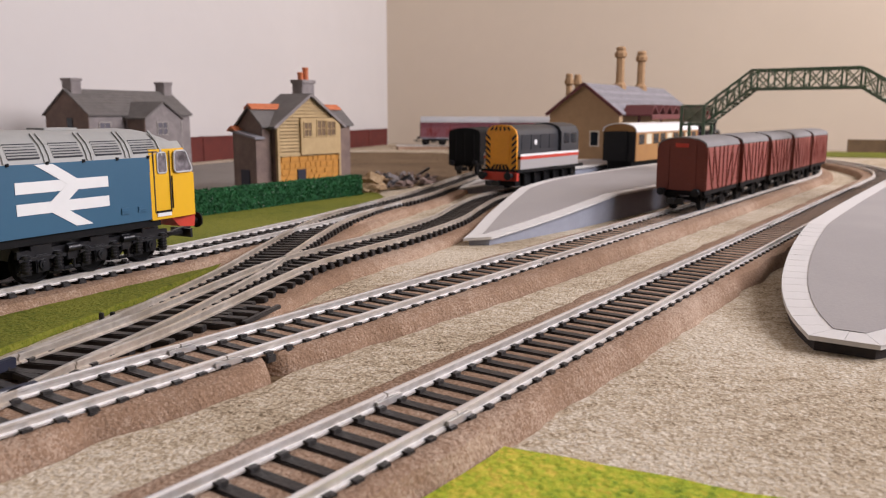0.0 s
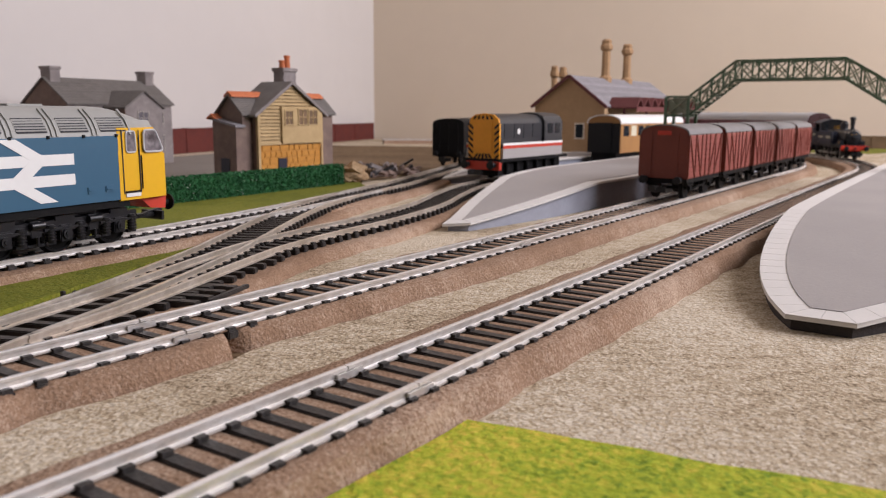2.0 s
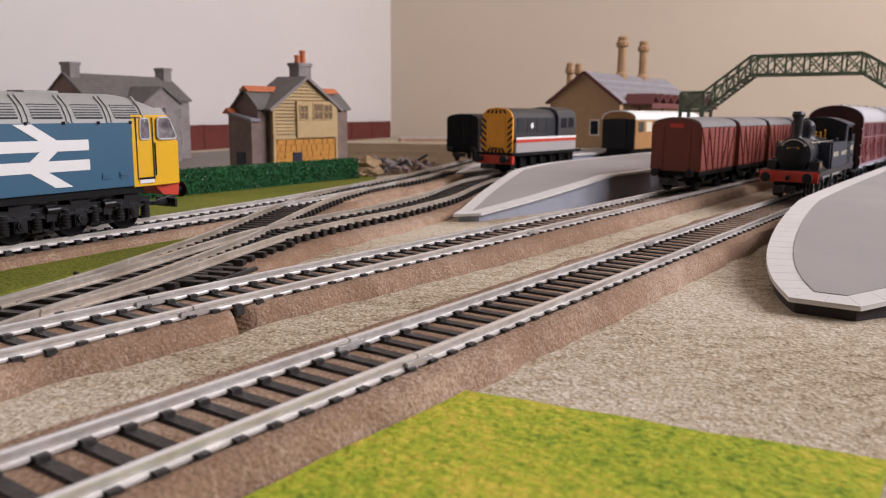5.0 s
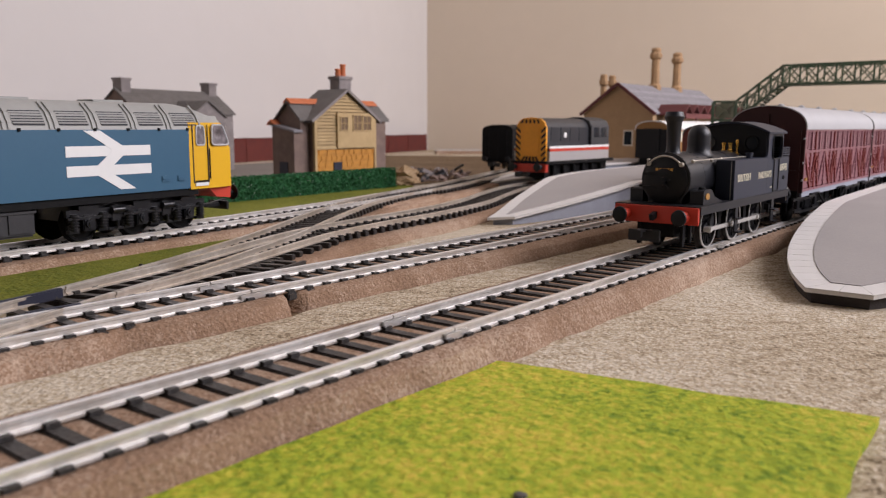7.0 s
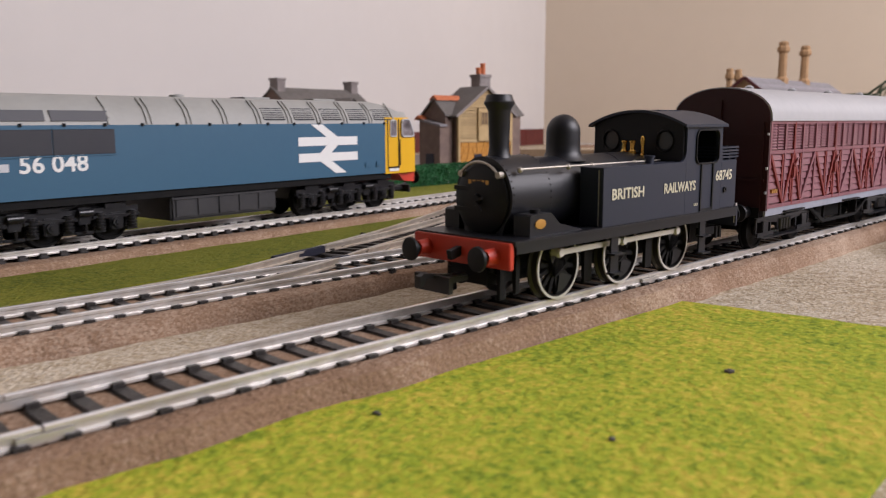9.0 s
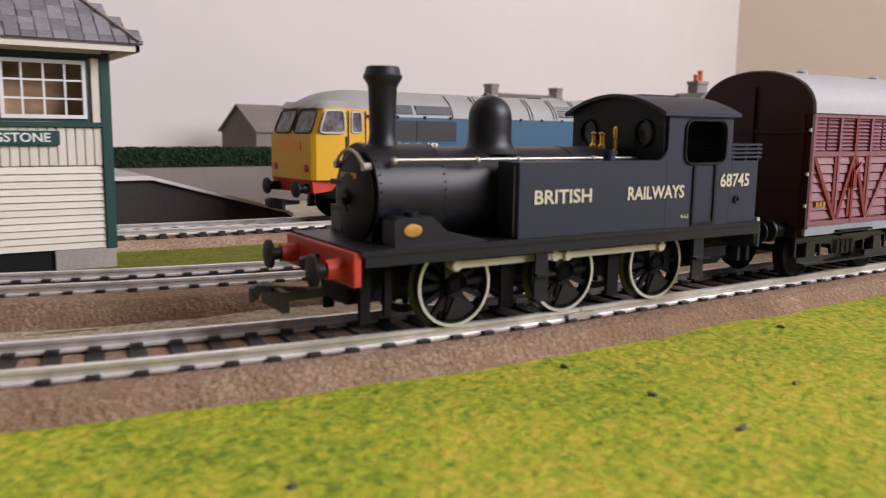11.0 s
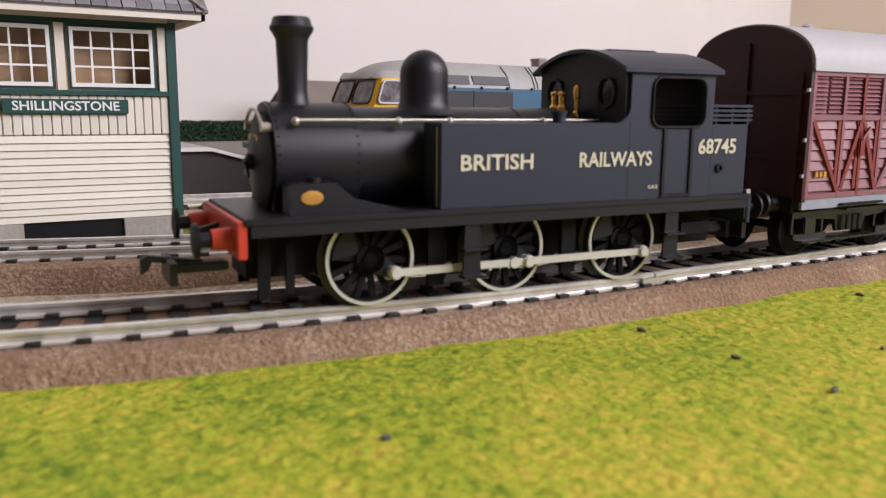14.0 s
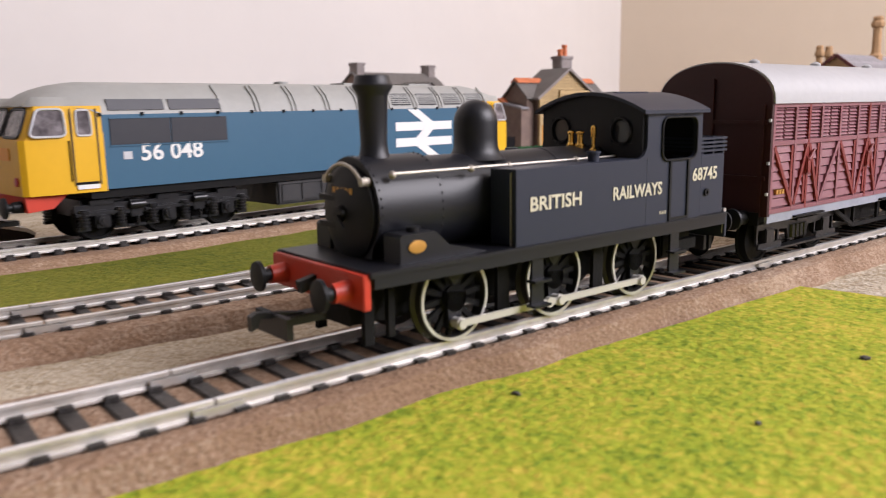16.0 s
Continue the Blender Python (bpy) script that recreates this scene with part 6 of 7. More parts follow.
def goods_house():
    """Tall stone house with a timber upper gable facing the tracks."""
    g = thing("railway_house", at(363, 388), "stone house with a buff boarded gable and orange ridge tiles", "house")
    z0 = GROUND + 1
    gabled("wing_wall", g, -46, 59, 6, 34, z0, 50, 63, "x", M_BROWNSTONE, roof_m=M_OLDSLATE)
    bm = bmesh.new()
    prism(bm, [(-36, z0), (36.5, z0), (36.5, 50), (0, 73), (-36, 50)], "y", 0.6, 30)
    part("front_wall", bm, M_BROWNSTONE, g)
    for s in (-1, 1):
        bm = bmesh.new()
        prism(bm, [(0, 73.2), (s * 42, 46.4), (s * 42, 48.2), (0, 75.4)], "y", -4, 32)
        part("roof_slope", bm, M_OLDSLATE, g)
        bm = bmesh.new()
        bar(bm, (0, -4.2, 74.4), (s * 42, -4.2, 47.4), 1.2, 2.2)
        part("barge_board", bm, M_GREYSTONE, g)
    # orange ashlar below, boards above
    bm = bmesh.new()
    box(bm, -36, 36.5, -0.6, 0.6, z0, 25)
    low = part("lower_front", bm, M_ORANGE_STONE, g, "orange stone lower storey")
    rnd = random.Random(5)
    blk = {}
    for r in range(6):
        x = -36 + (3 if r % 2 else 0)
        while x < 34:
            w = rnd.choice((6, 8, 10))
            w = min(w, 36 - x)
            if not (-16 < x + w / 2 < -3 and r < 4) and w > 2:
                if w not in blk:
                    bm = bmesh.new()
                    box(bm, 0.3, w - 0.3, -0.7, 0, 0.3, 4.9, bevel=0.3)
                    blk[w] = mesh_of("stone", bm, M_ORANGE_STONE)
                piece("stone", blk[w], low, at(x, -0.6, z0 + r * 5.4))
            x += w
    for q in range(17):
        z = 25.6 + q * 2.75
        half = 36 if z < 48 else max(1.5, (73 - z) / 23 * 36 - 1.0)
        bm = bmesh.new()
        prism(bm, [(-2.2, z), (0.4, z), (0.4, z + 2.6), (-0.6, z + 2.6)], "x", -half, half)
        part("weatherboard", bm, M_TIMBER, g)
    bm = bmesh.new()
    for x in (-36, 36.5):
        box(bm, x - 1.2, x + 1.2, -2.0, 0.6, z0, 49)
    box(bm, -37, 37.5, -2.2, 0.6, 24, 26)
    part("corner_post", bm, M_TIMBER, g)
    bm = bmesh.new()
    box(bm, -15, -5.5, -1.6, 0.2, z0, 13)
    part("door", bm, M_NAVY, g, "dark navy door")
    sash(g, -9.5, 0.5, 39.5, 52, -3.6, 2, 2, M_TIMBER, M_BROWNGLASS)
    sash(g, 6, 17.4, 39.5, 53.5, -3.6, 2, 2, M_TIMBER, M_BROWNGLASS)
    sash(g, 18.2, 29.6, 39.5, 53.0, -3.6, 2, 2, M_TIMBER, M_BROWNGLASS)
    bm = bmesh.new()
    prism(bm, [(-12, 25), (35.5, 25), (35.5, 49.6), (27, 55), (-12, 55)], "y", -3.6, -1.2)
    part("bay_panel", bm, M_TIMBER, g, "projecting buff boarded bay")
    # lean-to with its own orange ridge
    bm = bmesh.new()
    prism(bm, [(6, z0), (33, z0), (33, 44), (6, 39)], "x", -53, -46)
    part("lean_to", bm, M_BROWNSTONE, g)
    bm = bmesh.new()
    prism(bm, [(4, 38.5), (35, 44.5), (35, 46.3), (4, 40.3)], "x", -55, -45)
    part("lean_to_roof", bm, M_SLATE, g)
    bm = bmesh.new()
    box(bm, -53.7, -53.0, 14, 24, z0, 14)
    part("side_door", bm, M_NAVY, g)
    for xa, xb, y, z in ((-48, -12, 20, 63.8), (14, 61, 20, 63.8), (-55, -46, 33, 46)):
        bm = bmesh.new()
        for k in range(int((xb - xa) / 4)):
            prism(bm, [(y - 5.0, z - 1.6), (y - 4.6, z - 0.4), (y, z + 3.0), (y + 4.6, z - 0.4), (y + 5.0, z - 1.6)], "x", xa + k * 4, xa + k * 4 + 3.8)
        part("ridge_tile", bm, M_TERRA, g, "bright orange ridge tiles")
    bm = bmesh.new()
    box(bm, 4, 19, 10, 22, 56, 85, bevel=0.5)
    box(bm, 3, 20, 9, 23, 84, 87, bevel=0.4)
    ch = part("chimney", bm, M_GREYSTONE, g)
    for x in (8.5, 14.5):
        bm = bmesh.new()
        lathe(bm, (x, 16, 0), "z", [(2.6, 87), (2.3, 85.5 + x * 0.7), (2.9, 86.5 + x * 0.7), (2.4, 87.5 + x * 0.7)], 14)
        part("chimney_pot", bm, M_TERRA, ch, "red clay pot")
    return g


def stone_house():
    g = thing("stone_house", at(402, 664, 0, 8), "grey stone house with slate roof and two chimneys", "house")
    z0 = GROUND + 1
    gabled("wall", g, -71, 66, 5, 69, z0, 58, 82, "x", M_GREYSTONE, roof_m=M_OLDSLATE)
    gabled("porch_wall", g, -27, 22, -25, 20, z0, 54, 70, "y", M_GREYSTONE, roof_m=M_OLDSLATE)
    # Brown panels over the grey left-facing walls paint the shade on them.
    bm = bmesh.new()
    prism(bm, [(5.3, z0), (68.7, z0), (68.7, 57.6), (37, 81.6), (5.3, 57.6)], "x", -71.8, -71.0)
    end = part("gable_end", bm, M_BROWNSTONE, g, "gable end browned to paint its shade")
    bm = bmesh.new()
    prism(bm, [(-24.7, z0), (0, z0), (0, 53.4), (-24.7, 53.4)], "x", -27.7, -27.0)
    part("porch_side", bm, M_BROWNSTONE, g, "porch side browned to paint its shade")
    bm = bmesh.new()
    box(bm, -72.6, -71.7, 28, 36, 40, 54)
    part("small_window", bm, M_DARKGLASS, end)
    for x in (-63, 60):
        bm = bmesh.new()
        box(bm, x - 6, x + 6, 30, 44, 74, 93, bevel=0.4)
        box(bm, x - 7, x + 7, 29, 45, 91, 94, bevel=0.4)
        part("chimney", bm, M_GREYSTONE, g)
    for x0, y in ((-60, 4.8), (-12, -25.2), (38, 4.8)):
        sash(g, x0, x0 + 15, 36, 50, y, 2, 2, M_STONE, M_SMOKE)
        sash(g, x0, x0 + 15, 6, 24, y, 2, 2, M_STONE, M_SMOKE)
    return g


def station():
    s = thing("station_building", at(722, 305), "tan stone station building with slate roof and tall chimneys", "station")
    z0 = 7.5
    gabled("wall", s, 0, 250, -43, 43, z0, 60, 92, "x", M_STATION, over=3)
    for q in range(11):
        bm = bmesh.new()
        box(bm, -0.8, 0.2, -43.2, 43.2, z0 + q * 4.9, z0 + q * 4.9 + 4.5)
        part("stone_course", bm, M_STATION, s)
    for i, (x, y, zb, zt, r) in enumerate(((100, 0, 88, 140, 6.5), (168, 0, 88, 139, 6.5), (33, 36, 62, 106, 4.6), (56, 36, 62, 106, 4.6))):
        bm = bmesh.new()
        lathe(bm, (x, y, 0), "z", [(r * 1.25, zb - 6), (r * 1.25, zb + 6), (r * 0.85, zb + 9), (r * 0.8, zt - 14), (r * 1.2, zt - 12), (r * 1.25, zt - 8), (r * 0.9, zt - 5), (r * 1.0, zt - 2), (r * 0.7, zt)], 8)
        part("tall_chimney", bm, M_CHIMNEY, s, "tall octagonal stone chimney")
    bm = bmesh.new()
    box(bm, -1.2, 0.2, -20, -8, 22, 40)
    part("window_frame", bm, M_CREAM, s)
    bm = bmesh.new()
    box(bm, -1.4, -1.0, -18.5, -9.5, 23.5, 38.5)
    part("pane", bm, M_DARKGLASS, s)
    for s2 in (-1, 1):
        bm = bmesh.new()
        bar(bm, (-3.6, 0, 92.6), (-3.6, s2 * 47, 57.6), 1.4, 3.4)
        part("barge_board", bm, M_CANOPY, s, "dark red barge board")
    # canopy over the platform
    bm = bmesh.new()
    for k in range(10):
        x = 10 + k * 23
        prism(bm, [(x, 58), (x + 11.5, 69), (x + 23, 58), (x + 23, 56.5), (x + 11.5, 67), (x, 56.5)], "y", -76, -42)
    part("canopy", bm, M_CANOPY, s, "dark red ridged platform canopy")
    bm = bmesh.new()
    box(bm, 10, 240, -76.8, -75.6, 53, 58.5)
    part("valance", bm, M_CANOPY, s)
    for x in (20, 90, 160, 230):
        bm = bmesh.new()
        cyl(bm, (x, -58, 32), "z", 1.3, 50, 10)
        part("canopy_post", bm, M_CANOPY, s)
    return s


def signal_box():
    b = thing("signal_box", at(-259, 131), "cream boarded signal box with dark green corner posts and slate roof", "signal box")
    hw, dp, z0 = 30.5, 34.0, GROUND + 0.2
    bm = bmesh.new()
    box(bm, -hw, -14.5, -0.6, dp, z0, -0.5, bevel=0.2)
    box(bm, 13.0, hw, -0.6, dp, z0, -0.5, bevel=0.2)
    box(bm, -hw, hw, 3, dp, z0, -0.6)
    part("plinth", bm, M_STONE, b)
    bm = bmesh.new()
    box(bm, -14.4, 12.9, 0.6, 2.4, z0, -0.2)
    part("lever_opening", bm, M_BLACK, b, "black opening for the point rods")
    bm = bmesh.new()
    box(bm, -28, 28, 0.9, dp - 1, -0.6, 37)
    part("lower_wall", bm, M_CREAM, b)
    for q in range(12):
        bm = bmesh.new()
        prism(bm, [(0.9, 0), (-0.35, 0.05), (0.25, 2.05), (0.9, 2.05)], "x", -28, 28)
        part("lap_board", bm, M_CREAM, b, m=at(0, 0, -0.4 + q * 2.1))
    nv = 22
    bm = bmesh.new()
    w = 56 / nv
    box(bm, 0.1, w - 0.1, -0.3, 0.9, 0, 11.6, bevel=0.22)
    vb = mesh_of("upright_board", bm, M_CREAM)
    for k in range(nv):
        piece("upright_board", vb, b, at(-28 + k * w, 0, 25.0))
    for x in (-29.4, 29.4):
        bm = bmesh.new()
        box(bm, x - 1.5, x + 1.5, -1.0, 2.6, -0.6, 58.6, bevel=0.2)
        part("corner_post", bm, M_BOXGREEN, b)
        bm = bmesh.new()
        box(bm, x - 1.5, x + 1.5, dp - 3, dp, -0.6, 58.6, bevel=0.2)
        part("corner_post", bm, M_BOXGREEN, b)
    bm = bmesh.new()
    box(bm, -28, 28, -1.2, 2, 36.6, 38.0)
    box(bm, -28, 28, -0.6, 2, 57.0, 58.4)
    part("sill", bm, M_BOXGREEN, b)
    for x in (-27, -1.6, 26.8):
        bm = bmesh.new()
        box(bm, x - 1.2, x + 1.2, -0.5, 2, 38, 57.2)
        part("window_post", bm, M_CREAM, b)
    bm = bmesh.new()
    box(bm, -28.5, 28.5, -1.6, 2, 58.3, 61.2)
    part("fascia", bm, M_CREAM, b)
    for x0, x1 in ((-25.4, -3.2), (0.2, 25.0)):
        bm = bmesh.new()
        for a, c, e, f in ((x0, x1, 38.1, 38.9), (x0, x1, 56.2, 57.0), (x0, x0 + 0.7, 38.9, 56.2), (x1 - 0.7, x1, 38.9, 56.2)):
            box(bm, a, c, 0.2, 1.4, e, f)
        part("window_surround", bm, M_BOXGREEN, b)
        bm = bmesh.new()
        xa, xb = x0 + 0.9, x1 - 0.9
        for a, c, e, f in ((xa, xb, 39.0, 40.1), (xa, xb, 55.0, 56.1), (xa, xa + 1.0, 40.1, 55), (xb - 1.0, xb, 40.1, 55)):
            box(bm, a, c, -0.4, 0.9, e, f)
        for k in (1, 2, 3):
            xm = xa + (xb - xa) * k / 4
            box(bm, xm - 0.28, xm + 0.28, -0.2, 0.7, 40.1, 55)
        for k in (1, 2):
            zm = 39.5 + 16 * k / 3
            box(bm, xa + 1.0, xb - 1.0, -0.12, 0.62, zm - 0.28, zm + 0.28)
        win = part("window", bm, M_WHITE, b, "white twelve-pane sash")
        for i in range(4):
            for j in range(3):
                bm = bmesh.new()
                pa, pb = xa + (xb - xa) * i / 4 + 0.3, xa + (xb - xa) * (i + 1) / 4 - 0.3
                za, zc = 39.5 + 16 * j / 3 + 0.3, 39.5 + 16 * (j + 1) / 3 - 0.3
                box(bm, pa, pb, 0.25, 0.45, za, zc)
                pn = part("pane", bm, M_GLASS, win)
                pn.visible_shadow = False
    bm = bmesh.new()
    box(bm, -28, 28, 11, 12, 37.4, 58)
    box(bm, -28, 28, 3, dp - 1, 36.8, 37.4)
    for x in (-28.6, 28):
        box(bm, x, x + 0.8, 2.5, dp - 2.5, 25, 58)
    part("inner_wall", bm, M_BRICKINT, b, "brown brick interior wall")
    for x in (-28.4, 28.2):
        bm = bmesh.new()
        for q in range(12):
            box(bm, min(x, x + 0.9 * (1 if x > 0 else -1)), max(x, x + 0.9 * (1 if x > 0 else -1)), 2.6, dp - 3, -0.4 + q * 2.1, 1.55 + q * 2.1)
        part("side_board", bm, M_CREAM, b)
    bm = bmesh.new()
    box(bm, -17.6, 16.0, -1.6, -0.4, 31.2, 35.4, bevel=0.15)
    sign = part("name_board", bm, M_BOXGREEN, b, "dark green name board")
    words("lettering", "SHILLINGSTONE", 2.6, M_WHITE, sign, at(-0.8, -1.72, 33.3) @ pose(0, 0, 0, 90), "white station name", width=28.5)
    # hipped slate roof
    ex, ey0, ey1, ze, zr = 38.5, -8.5, dp + 8.5, 60.8, 83.0
    ym = (ey0 + ey1) / 2
    rx = 16.0
    bm = bmesh.new()
    c = [bm.verts.new(p) for p in ((-ex, ey0, ze), (ex, ey0, ze), (ex, ey1, ze), (-ex, ey1, ze), (-rx, ym, zr), (rx, ym, zr))]
    for f in ((0, 1, 5, 4), (1, 2, 5), (2, 3, 4, 5), (3, 0, 4), (3, 2, 1, 0)):
        bm.faces.new([c[i] for i in f])
    roof = part("roof", bm, M_SLATE, b, "hipped grey slate roof")
    rnd = random.Random(8)
    tiles = []
    for k in range(3):
        bm = bmesh.new()
        box(bm, -2.0 + 0.1 * k, 2.0 - 0.08 * k, 0, 3.4, 0, 0.45 + 0.08 * k)
        tiles.append(mesh_of("slate", bm, M_SLATE))
    pitch = math.degrees(math.atan2(zr - ze, ym - ey0))
    rows = 11
    for r in range(rows):
        f = r / rows
        half = ex - (ex - rx) * f
        y, z = ey0 + (ym - ey0) * f, ze + (zr - ze) * f
        x = -half + (2.0 if r % 2 else 0)
        while x < half - 1.0:
            piece("slate", rnd.choice(tiles), roof, at(x + 2, y, z + 0.3, 0, pitch + rnd.uniform(0.5, 2.5)))
            x += 4.1
    pitch2 = math.degrees(math.atan2(zr - ze, ex - rx))
    for r in range(rows):
        f = r / rows
        y0, y1 = ey0 + (ym - ey0) * f, ey1 + (ym - ey1) * f
        xx, z = ex - (ex - rx) * f, ze + (zr - ze) * f
        y = y0 + (2.0 if r % 2 else 0)
        while y < y1 - 1:
            piece("slate", rnd.choice(tiles), roof, at(xx, y + 2, z + 0.3, 90, pitch2 + rnd.uniform(0.5, 2.5)))
            y += 4.1
    for s in (-1, 1):
        bm = bmesh.new()
        for yy in (ey0, ey1):
            bar(bm, (s * ex, yy, ze + 0.8), (s * rx, ym, zr + 0.6), 2.0, 1.4)
        part("hip_tile", bm, M_GREYSTONE, roof)
    bm = bmesh.new()
    bar(bm, (-rx, ym, zr + 0.6), (rx, ym, zr + 0.6), 2.0, 1.4)
    part("ridge_tile", bm, M_GREYSTONE, roof)
    bm = bmesh.new()
    box(bm, -ex, ex, ey0 + 0.4, ey0 + 1.6, ze - 1.8, ze + 0.2)
    box(bm, ex - 1.4, ex - 0.2, ey0 + 0.4, ey1, ze - 1.8, ze + 0.2)
    part("gutter", bm, M_CREAM, b)
    # steps and landing at the far end
    bm = bmesh.new()
    for k in range(9):
        box(bm, -44, -31, 6 + k * 3, 9 + k * 3, 2 + k * 3.8, 3 + k * 3.8)
    for y in (6, 33):
        box(bm, -44, -42.8, y, y + 1.4, z0, 48)
    part("steps", bm, M_BOXGREEN, b)
    return b


def barn():
    b = thing("grey_shed", at(30, 610, 0, 14), "plain grey-brown gabled shed at the back", "shed")
    gabled("wall", b, -60, 76, -30, 26, GROUND + 1, 34, 56, "x", M_CARDGREY, roof_m=M_CARDGREY)
    return b


goods_house()
stone_house()
station()
signal_box()
barn()


# ---- hedges, walls, fences ----
def hedge(name, p, q, height, depth, material, label, seed, z0=GROUND):
    """A clipped hedge of many small flock clumps over a core."""
    p, q = Vector(p), Vector(q)
    L = (q - p).length
    ang = math.degrees(math.atan2((q - p).y, (q - p).x))
    rnd = random.Random(seed)
    h = thing(name, at(p.x, p.y, z0, ang), label, "hedge")
    bm = bmesh.new()
    box(bm, 0, L, -depth / 2 + 0.8, depth / 2 - 0.8, 0, height - 0.8)
    part("core", bm, material, h)
    foliage("foliage", h, L, height, depth, int(L * (height + depth) * 1.5), (0.5, 1.2), material, rnd)
    if material is M_HEDGE:
        foliage("pale_flock", h, L, height, depth, int(L * 1.3), (0.35, 0.7), M_BLOSSOM, rnd)
    return h


def foliage(name, h, L, height, depth, n, size, material, rnd):
    """Tiny clumps over the front, top and back of a hedge."""
    verts, faces = [], []
    for _ in range(n):
        u = rnd.random() * L
        k = rnd.random()
        if k < 0.6:
            y, z = (-depth / 2, rnd.random() * height)
        elif k < 0.95:
            y, z = ((rnd.random() - 0.5) * depth, height)
        else:
            y, z = depth / 2, rnd.random() * height
        c = Vector((u, y + rnd.uniform(-0.5, 0.5), z + rnd.uniform(-0.6, 0.5)))
        s = rnd.uniform(*size)
        i = len(verts)
        for d in ((1, 0, -0.4), (-0.5, 0.87, -0.4), (-0.5, -0.87, -0.4), (0, 0, 0.9)):
            w = Vector(d) * s
            w.rotate(Euler((rnd.random() * 6, rnd.random() * 6, rnd.random() * 6)))
            verts.append((c + w) * MM)
        faces += [(i, i + 1, i + 3), (i + 1, i + 2, i + 3), (i + 2, i, i + 3), (i, i + 2, i + 1)]
    me = bpy.data.meshes.new(name)
    me.from_pydata(verts, [], faces)
    me.materials.append(material)
    f = new(name, me)
    f.parent = h
    tagged(f, kind="stuff")


hedge("hedge", (150, 338), (378, 348), 17, 12, M_HEDGE, "dense bright green flock hedge before the house", 3)
patch("back_bank", [(-560, 339), (-70, 339), (-30, 346), (-38, 364), (-560, 364)], GROUND + 0.2, 13.0, M_CARDGREY, "low grey bank behind the back platform", "ground")
hedge("hedge", (-560, 349), (-52, 353), 11, 11, M_HEDGE_DARK, "low dark green flock hedge along the back bank", 4, z0=13.0)


def long_wall(name, p, q, h, material, label, category, t=6.0, posts=0, cap=None):
    p, q = Vector(p), Vector(q)
    L = (q - p).length
    w = thing(name, at(p.x, p.y, GROUND, math.degrees(math.atan2((q - p).y, (q - p).x))), label, category)
    bm = bmesh.new()
    box(bm, 0, L, -t / 2, t / 2, 0, h, bevel=0.4)
    part("panel", bm, material, w)
    bm = bmesh.new()
    box(bm, -1, L + 1, -t / 2 - 0.8, t / 2 + 0.8, h - 1.5, h + 1.0, bevel=0.4)
    part("coping", bm, cap or material, w)
    for k in range(posts):
        bm = bmesh.new()
        x = L * k / max(1, posts - 1)
        box(bm, x - 2, x + 2, -t / 2 - 1, t / 2 + 1, 0, h + 1.5, bevel=0.4)
        part("post", bm, material, w)
    return w


long_wall("boundary_wall", (250, 742), (1255, 1030), 34, M_FENCE, "long low dark red boundary wall by the room wall", "wall", posts=12)
long_wall("timber_fence", (1477, 140), (1560, -160), 22, M_WOOD, "brown timber fence panel beyond the far curve", "fence", posts=6)


# ---- odds and ends on the ground ----
def rubble(name, cx, cy, n, spread, material, label, seed, size=(2, 5), z=GROUND):
    rnd = random.Random(seed)
    r = thing(name, at(cx, cy, z), label, "rubble")
    for _ in range(n):
        bm = bmesh.new()
        bmesh.ops.create_icosphere(bm, subdivisions=1, radius=rnd.uniform(*size))
        for v in bm.verts:
            v.co *= rnd.uniform(0.7, 1.25)
            v.co.z = max(-0.3, v.co.z * 0.8)
        part("stone", bm, material, r, m=at(rnd.gauss(0, 0.5) * spread, rnd.gauss(0, 0.3) * spread, 0.5 + rnd.random() ** 2 * size[1] * 0.8))
    return r


rubble("stone_heap", 452, 366, 20, 24, M_BROWNSTONE, "heap of brown stones beside the house", 11, (3, 7))
rubble("scrap_heap", 500, 372, 22, 30, M_BROWNSTONE, "heap of rusty brown scrap and stones in the yard", 14, (3, 8))
rubble("earth_heap", 404, 356, 16, 14, M_SANDEARTH, "steep heap of tan earth at the hedge end", 12, (7, 13))


def scrap(cx, cy, n, seed):
    """A tangle of short bent bars and plates."""
    rnd = random.Random(seed)
    t = thing("scrap_pile", at(cx, cy, GROUND), "tangled pile of dark grey and brown scrap metal", "scrap")
    for k in range(n):
        bm = bmesh.new()
        long, a = rnd.uniform(9, 24), rnd.uniform(0, 6.3)
        base = Vector((rnd.gauss(0, 13), rnd.gauss(0, 7), rnd.uniform(1, 5)))
        tip = base + Vector((math.cos(a) * long, math.sin(a) * long * 0.6, rnd.uniform(-1, 10)))
        tip.z = max(1.0, tip.z)
        bar(bm, base, tip, rnd.uniform(1.4, 3.2), rnd.uniform(1.2, 4.5))
        part("bar", bm, rnd.choice((M_GREYSTONE, M_WOOD, M_BROWNSTONE, M_TANK)), t)


scrap(446, 372, 34, 21)
scrap(486, 378, 26, 22)


def speck(x, y, sx, sy, material, seed):
    rnd = random.Random(seed)
    s = thing("debris_speck", at(x, y, -6.9, rnd.uniform(0, 180)), "small dark grey crumb lying on the grass mat", "debris")
    bm = bmesh.new()
    bmesh.ops.create_icosphere(bm, subdivisions=1, radius=1.0)
    for v in bm.verts:
        v.co = Vector((v.co.x * sx, v.co.y * sy, max(-0.2, v.co.z * 0.5))) * rnd.uniform(0.8, 1.2)
    part("crumb", bm, material, s)


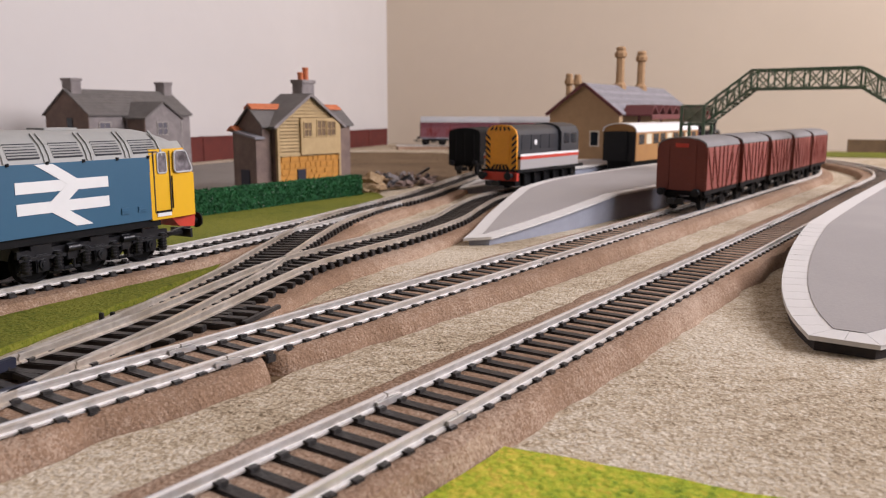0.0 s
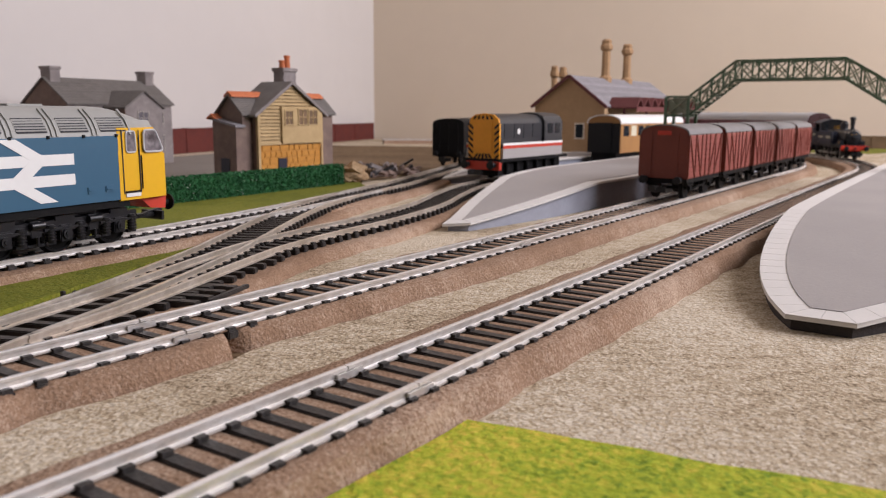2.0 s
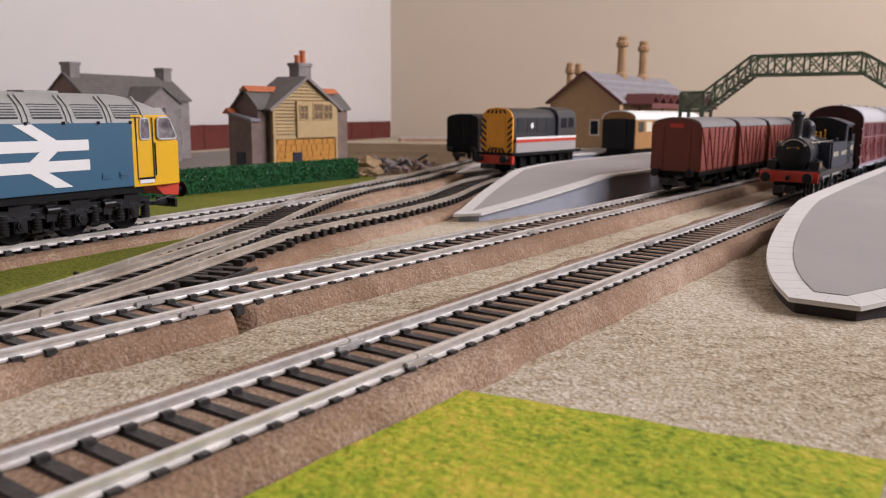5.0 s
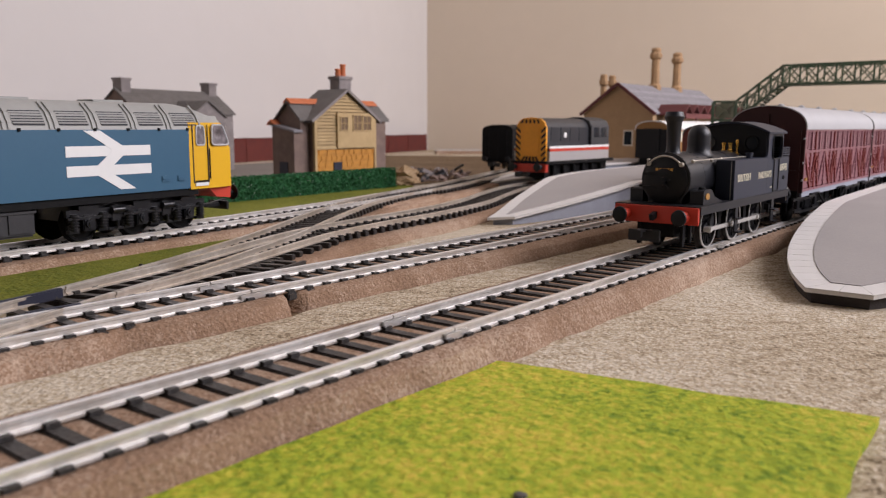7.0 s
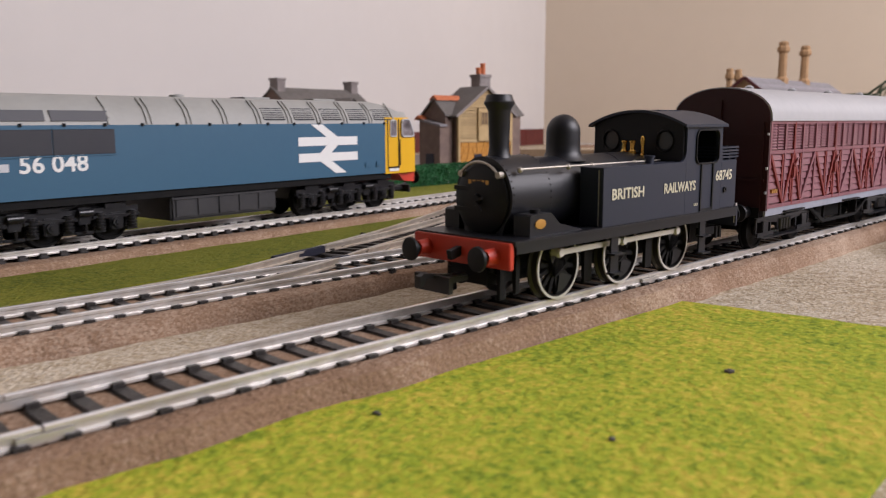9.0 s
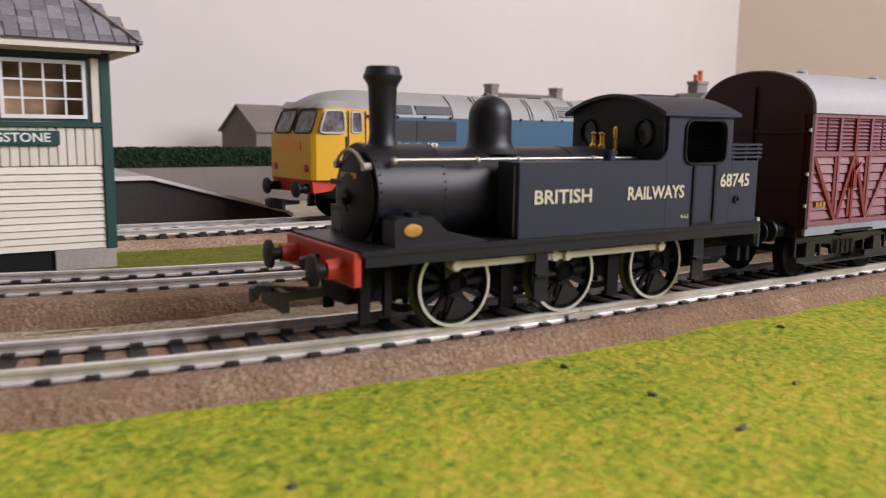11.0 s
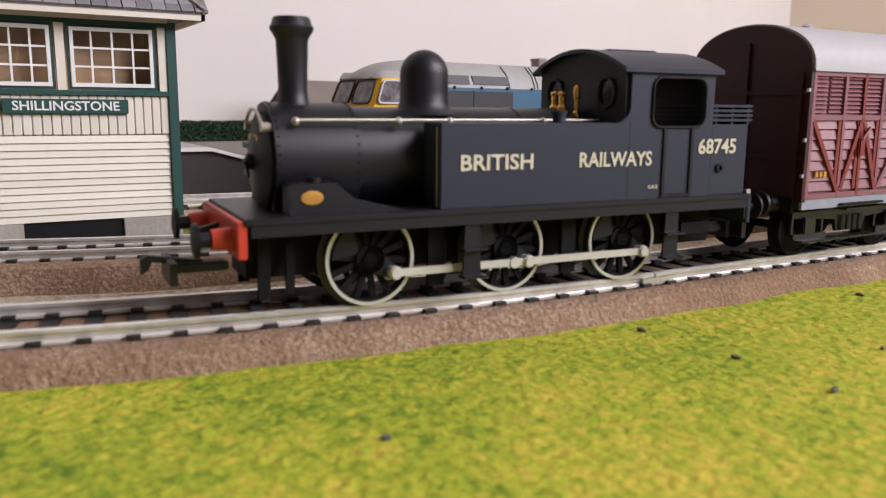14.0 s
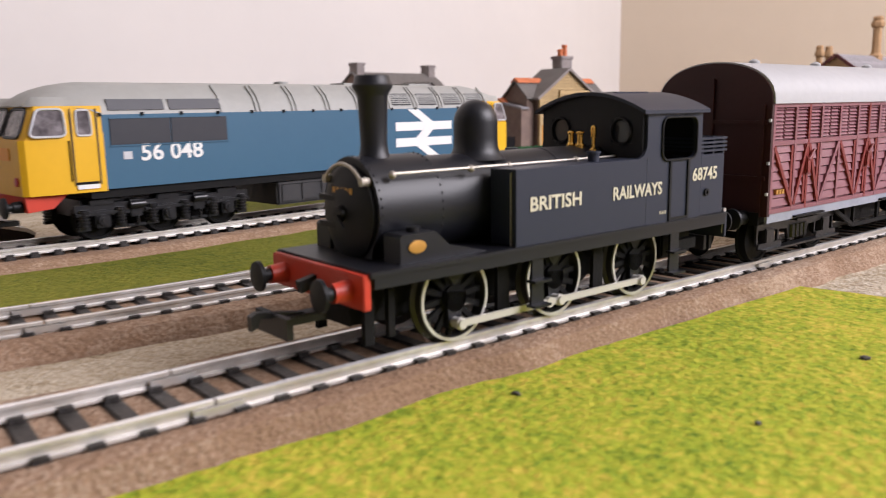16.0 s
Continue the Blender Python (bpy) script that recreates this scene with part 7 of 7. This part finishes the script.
for i, (x, y, a, b) in enumerate(((-177, -43, 1.0, 0.5), (-243, -44, 0.9, 0.5), (-177, -61, 1.4, 0.5), (-179, -23, 1.0, 0.5), (-114, -25, 1.1, 0.5), (-49, -57, 1.2, 0.9), (-150, -52, 0.5, 0.4), (-95, -60, 0.6, 0.5))):
    speck(x, y, a, b, M_STAIN, 30 + i)

# fittings of the turnout
pl = thing("point_lever", at(13, 134.5, -6.5, 24), "small black plastic point lever beside the rails", "point lever")
bm = bmesh.new()
box(bm, -4.5, 4.5, -1.2, 1.2, 0, 1.0, bevel=0.2)
part("base", bm, M_SLEEPER, pl)
for x, tall in ((-3.2, 3.6), (2.6, 2.4)):
    bm = bmesh.new()
    box(bm, x - 0.6, x + 0.6, -0.7, 0.7, 1.0, tall, bevel=0.2)
    part("peg", bm, M_SLEEPER, pl)
pb = thing("point_spring_box", at(34, 99, -4.6, 19), "black plastic point spring box with long ties", "point box")
for k in range(4):
    bm = bmesh.new()
    box(bm, -14 + k * 7.2, -10.6 + k * 7.2, -7, 9 - k * 0.8, 0, 1.9, bevel=0.25)
    part("long_tie", bm, M_SLEEPER, pb)
bm = bmesh.new()
box(bm, -8, 15, -8.6, -6.8, 0.2, 1.5, bevel=0.25)
part("bar", bm, M_SLEEPER, pb)
for x, y, rz, long in ((-47.0, 95.7, 15.7, 26.3), (-47.2, 77.1, -1.2, 13.4)):
    cr = thing("check_rail", at(x, y, -2.5, rz), "short dark navy check rail inside the turnout", "check rail")
    bm = bmesh.new()
    box(bm, -long / 2, long / 2, -1.0, 1.0, -0.1, 2.7, bevel=0.3)
    part("bar", bm, M_NAVY, cr)

# a red lamp lens lying by the back siding
rl = thing("track_lamp", at(42, 187.5, -2.2), "tiny red lamp with a bright base beside the rail", "lamp")
bm = bmesh.new()
cyl(bm, (0, 0, 0.5), "z", 1.6, 1.0, 14)
part("base", bm, M_STEEL, rl)
bm = bmesh.new()
bmesh.ops.create_uvsphere(bm, u_segments=14, v_segments=8, radius=1.3, matrix=Matrix.Translation((0, 0, 1.6)))
part("lens", bm, M_REDLIGHT, rl)


# ---- movement of the train ----
TRAIN = [(0, 1331), (0.5, 1240), (1, 1147), (1.5, 1052), (2, 957), (2.5, 850), (3, 745), (3.5, 648), (4, 557), (4.5, 474), (5, 398), (5.4, 341), (5.8, 293), (6, 273), (6.5, 226), (7, 176.5), (7.5, 128.5), (8, 79), (8.5, 29), (9, -17.5),
         (9.5, -62), (10, -101), (10.5, -137), (11, -168), (11.5, -190), (11.8, -198.5), (12.1, -200.8), (12.5, -201), (13, -201), (13.5, -201), (13.9, -200.5), (14.1, -197.5), (14.5, -180.5), (15, -159), (15.5, -127.5), (16, -88.5)]


def travel(t):
    """Smooth place along the line at t seconds."""
    ts, ss = [r[0] for r in TRAIN], [r[1] for r in TRAIN]
    i = max(0, min(len(ts) - 2, int(np.searchsorted(ts, t, "right")) - 1))
    sl = lambda k: (ss[k + 1] - ss[k]) / (ts[k + 1] - ts[k])
    def tangent(k):
        if k == 0 or k == len(ts) - 1:
            return sl(min(k, len(ts) - 2))
        a, b = sl(k - 1), sl(k)
        return 0.0 if a * b <= 0 else 2 * a * b / (a + b)
    dt = ts[i + 1] - ts[i]
    u = (t - ts[i]) / dt
    return (2 * u ** 3 - 3 * u ** 2 + 1) * ss[i] + (u ** 3 - 2 * u ** 2 + u) * dt * tangent(i) + (-2 * u ** 3 + 3 * u ** 2) * ss[i + 1] + (u ** 3 - u ** 2) * dt * tangent(i + 1)


def chord(s, half):
    """Pose of a vehicle whose wheels stand half before and behind s on the line."""
    x0, y0, _ = line_a(s - half)
    x1, y1, _ = line_a(s + half)
    a = math.atan2(y1 - y0, x1 - x0)
    return (x0 + x1) / 2, (y0 + y1) / 2, math.degrees(a)


def motions():
    times = [i / 10 for i in range(161)]
    fine = [i / 30 for i in range(481)]
    rows = []
    for t in times:
        x, y, a = chord(travel(t), 28)
        rows.append((t, at(x, y, 0, a)))
    walk(LOCO, rows)
    for k, c in enumerate(COACHES):
        rows = []
        for t in times:
            x, y, a = chord(travel(t) + 73 + k * 153 + 75, 50)
            rows.append((t, at(x, y, 0, a) @ at(-75, 0)))
        walk(c, rows)
    R, crank = 8.4 * LOCO_K, 4.6 * LOCO_K
    phase = radians(125) + 199.0 / R
    for ob, r, x, key in SPIN:
        side = key.startswith("loco")
        y = -9.6 * LOCO_K if key == "loco-1" else 9.6 * LOCO_K if key == "loco1" else 0
        extra = (phase + (math.pi / 2 if key == "loco1" else 0) + math.pi) if side else 0
        walk(ob, [(t, pose(x * MM, y * MM, r * MM, 0, math.degrees(travel(t) / r + extra), 0)) for t in fine])
    for ob, s in RODS:
        rows = []
        for t in fine:
            a = travel(t) / R + phase + (math.pi / 2 if s > 0 else 0)
            rows.append((t, at(crank * math.sin(a), 0, R + crank * math.cos(a))))
        walk(ob, rows)


motions()
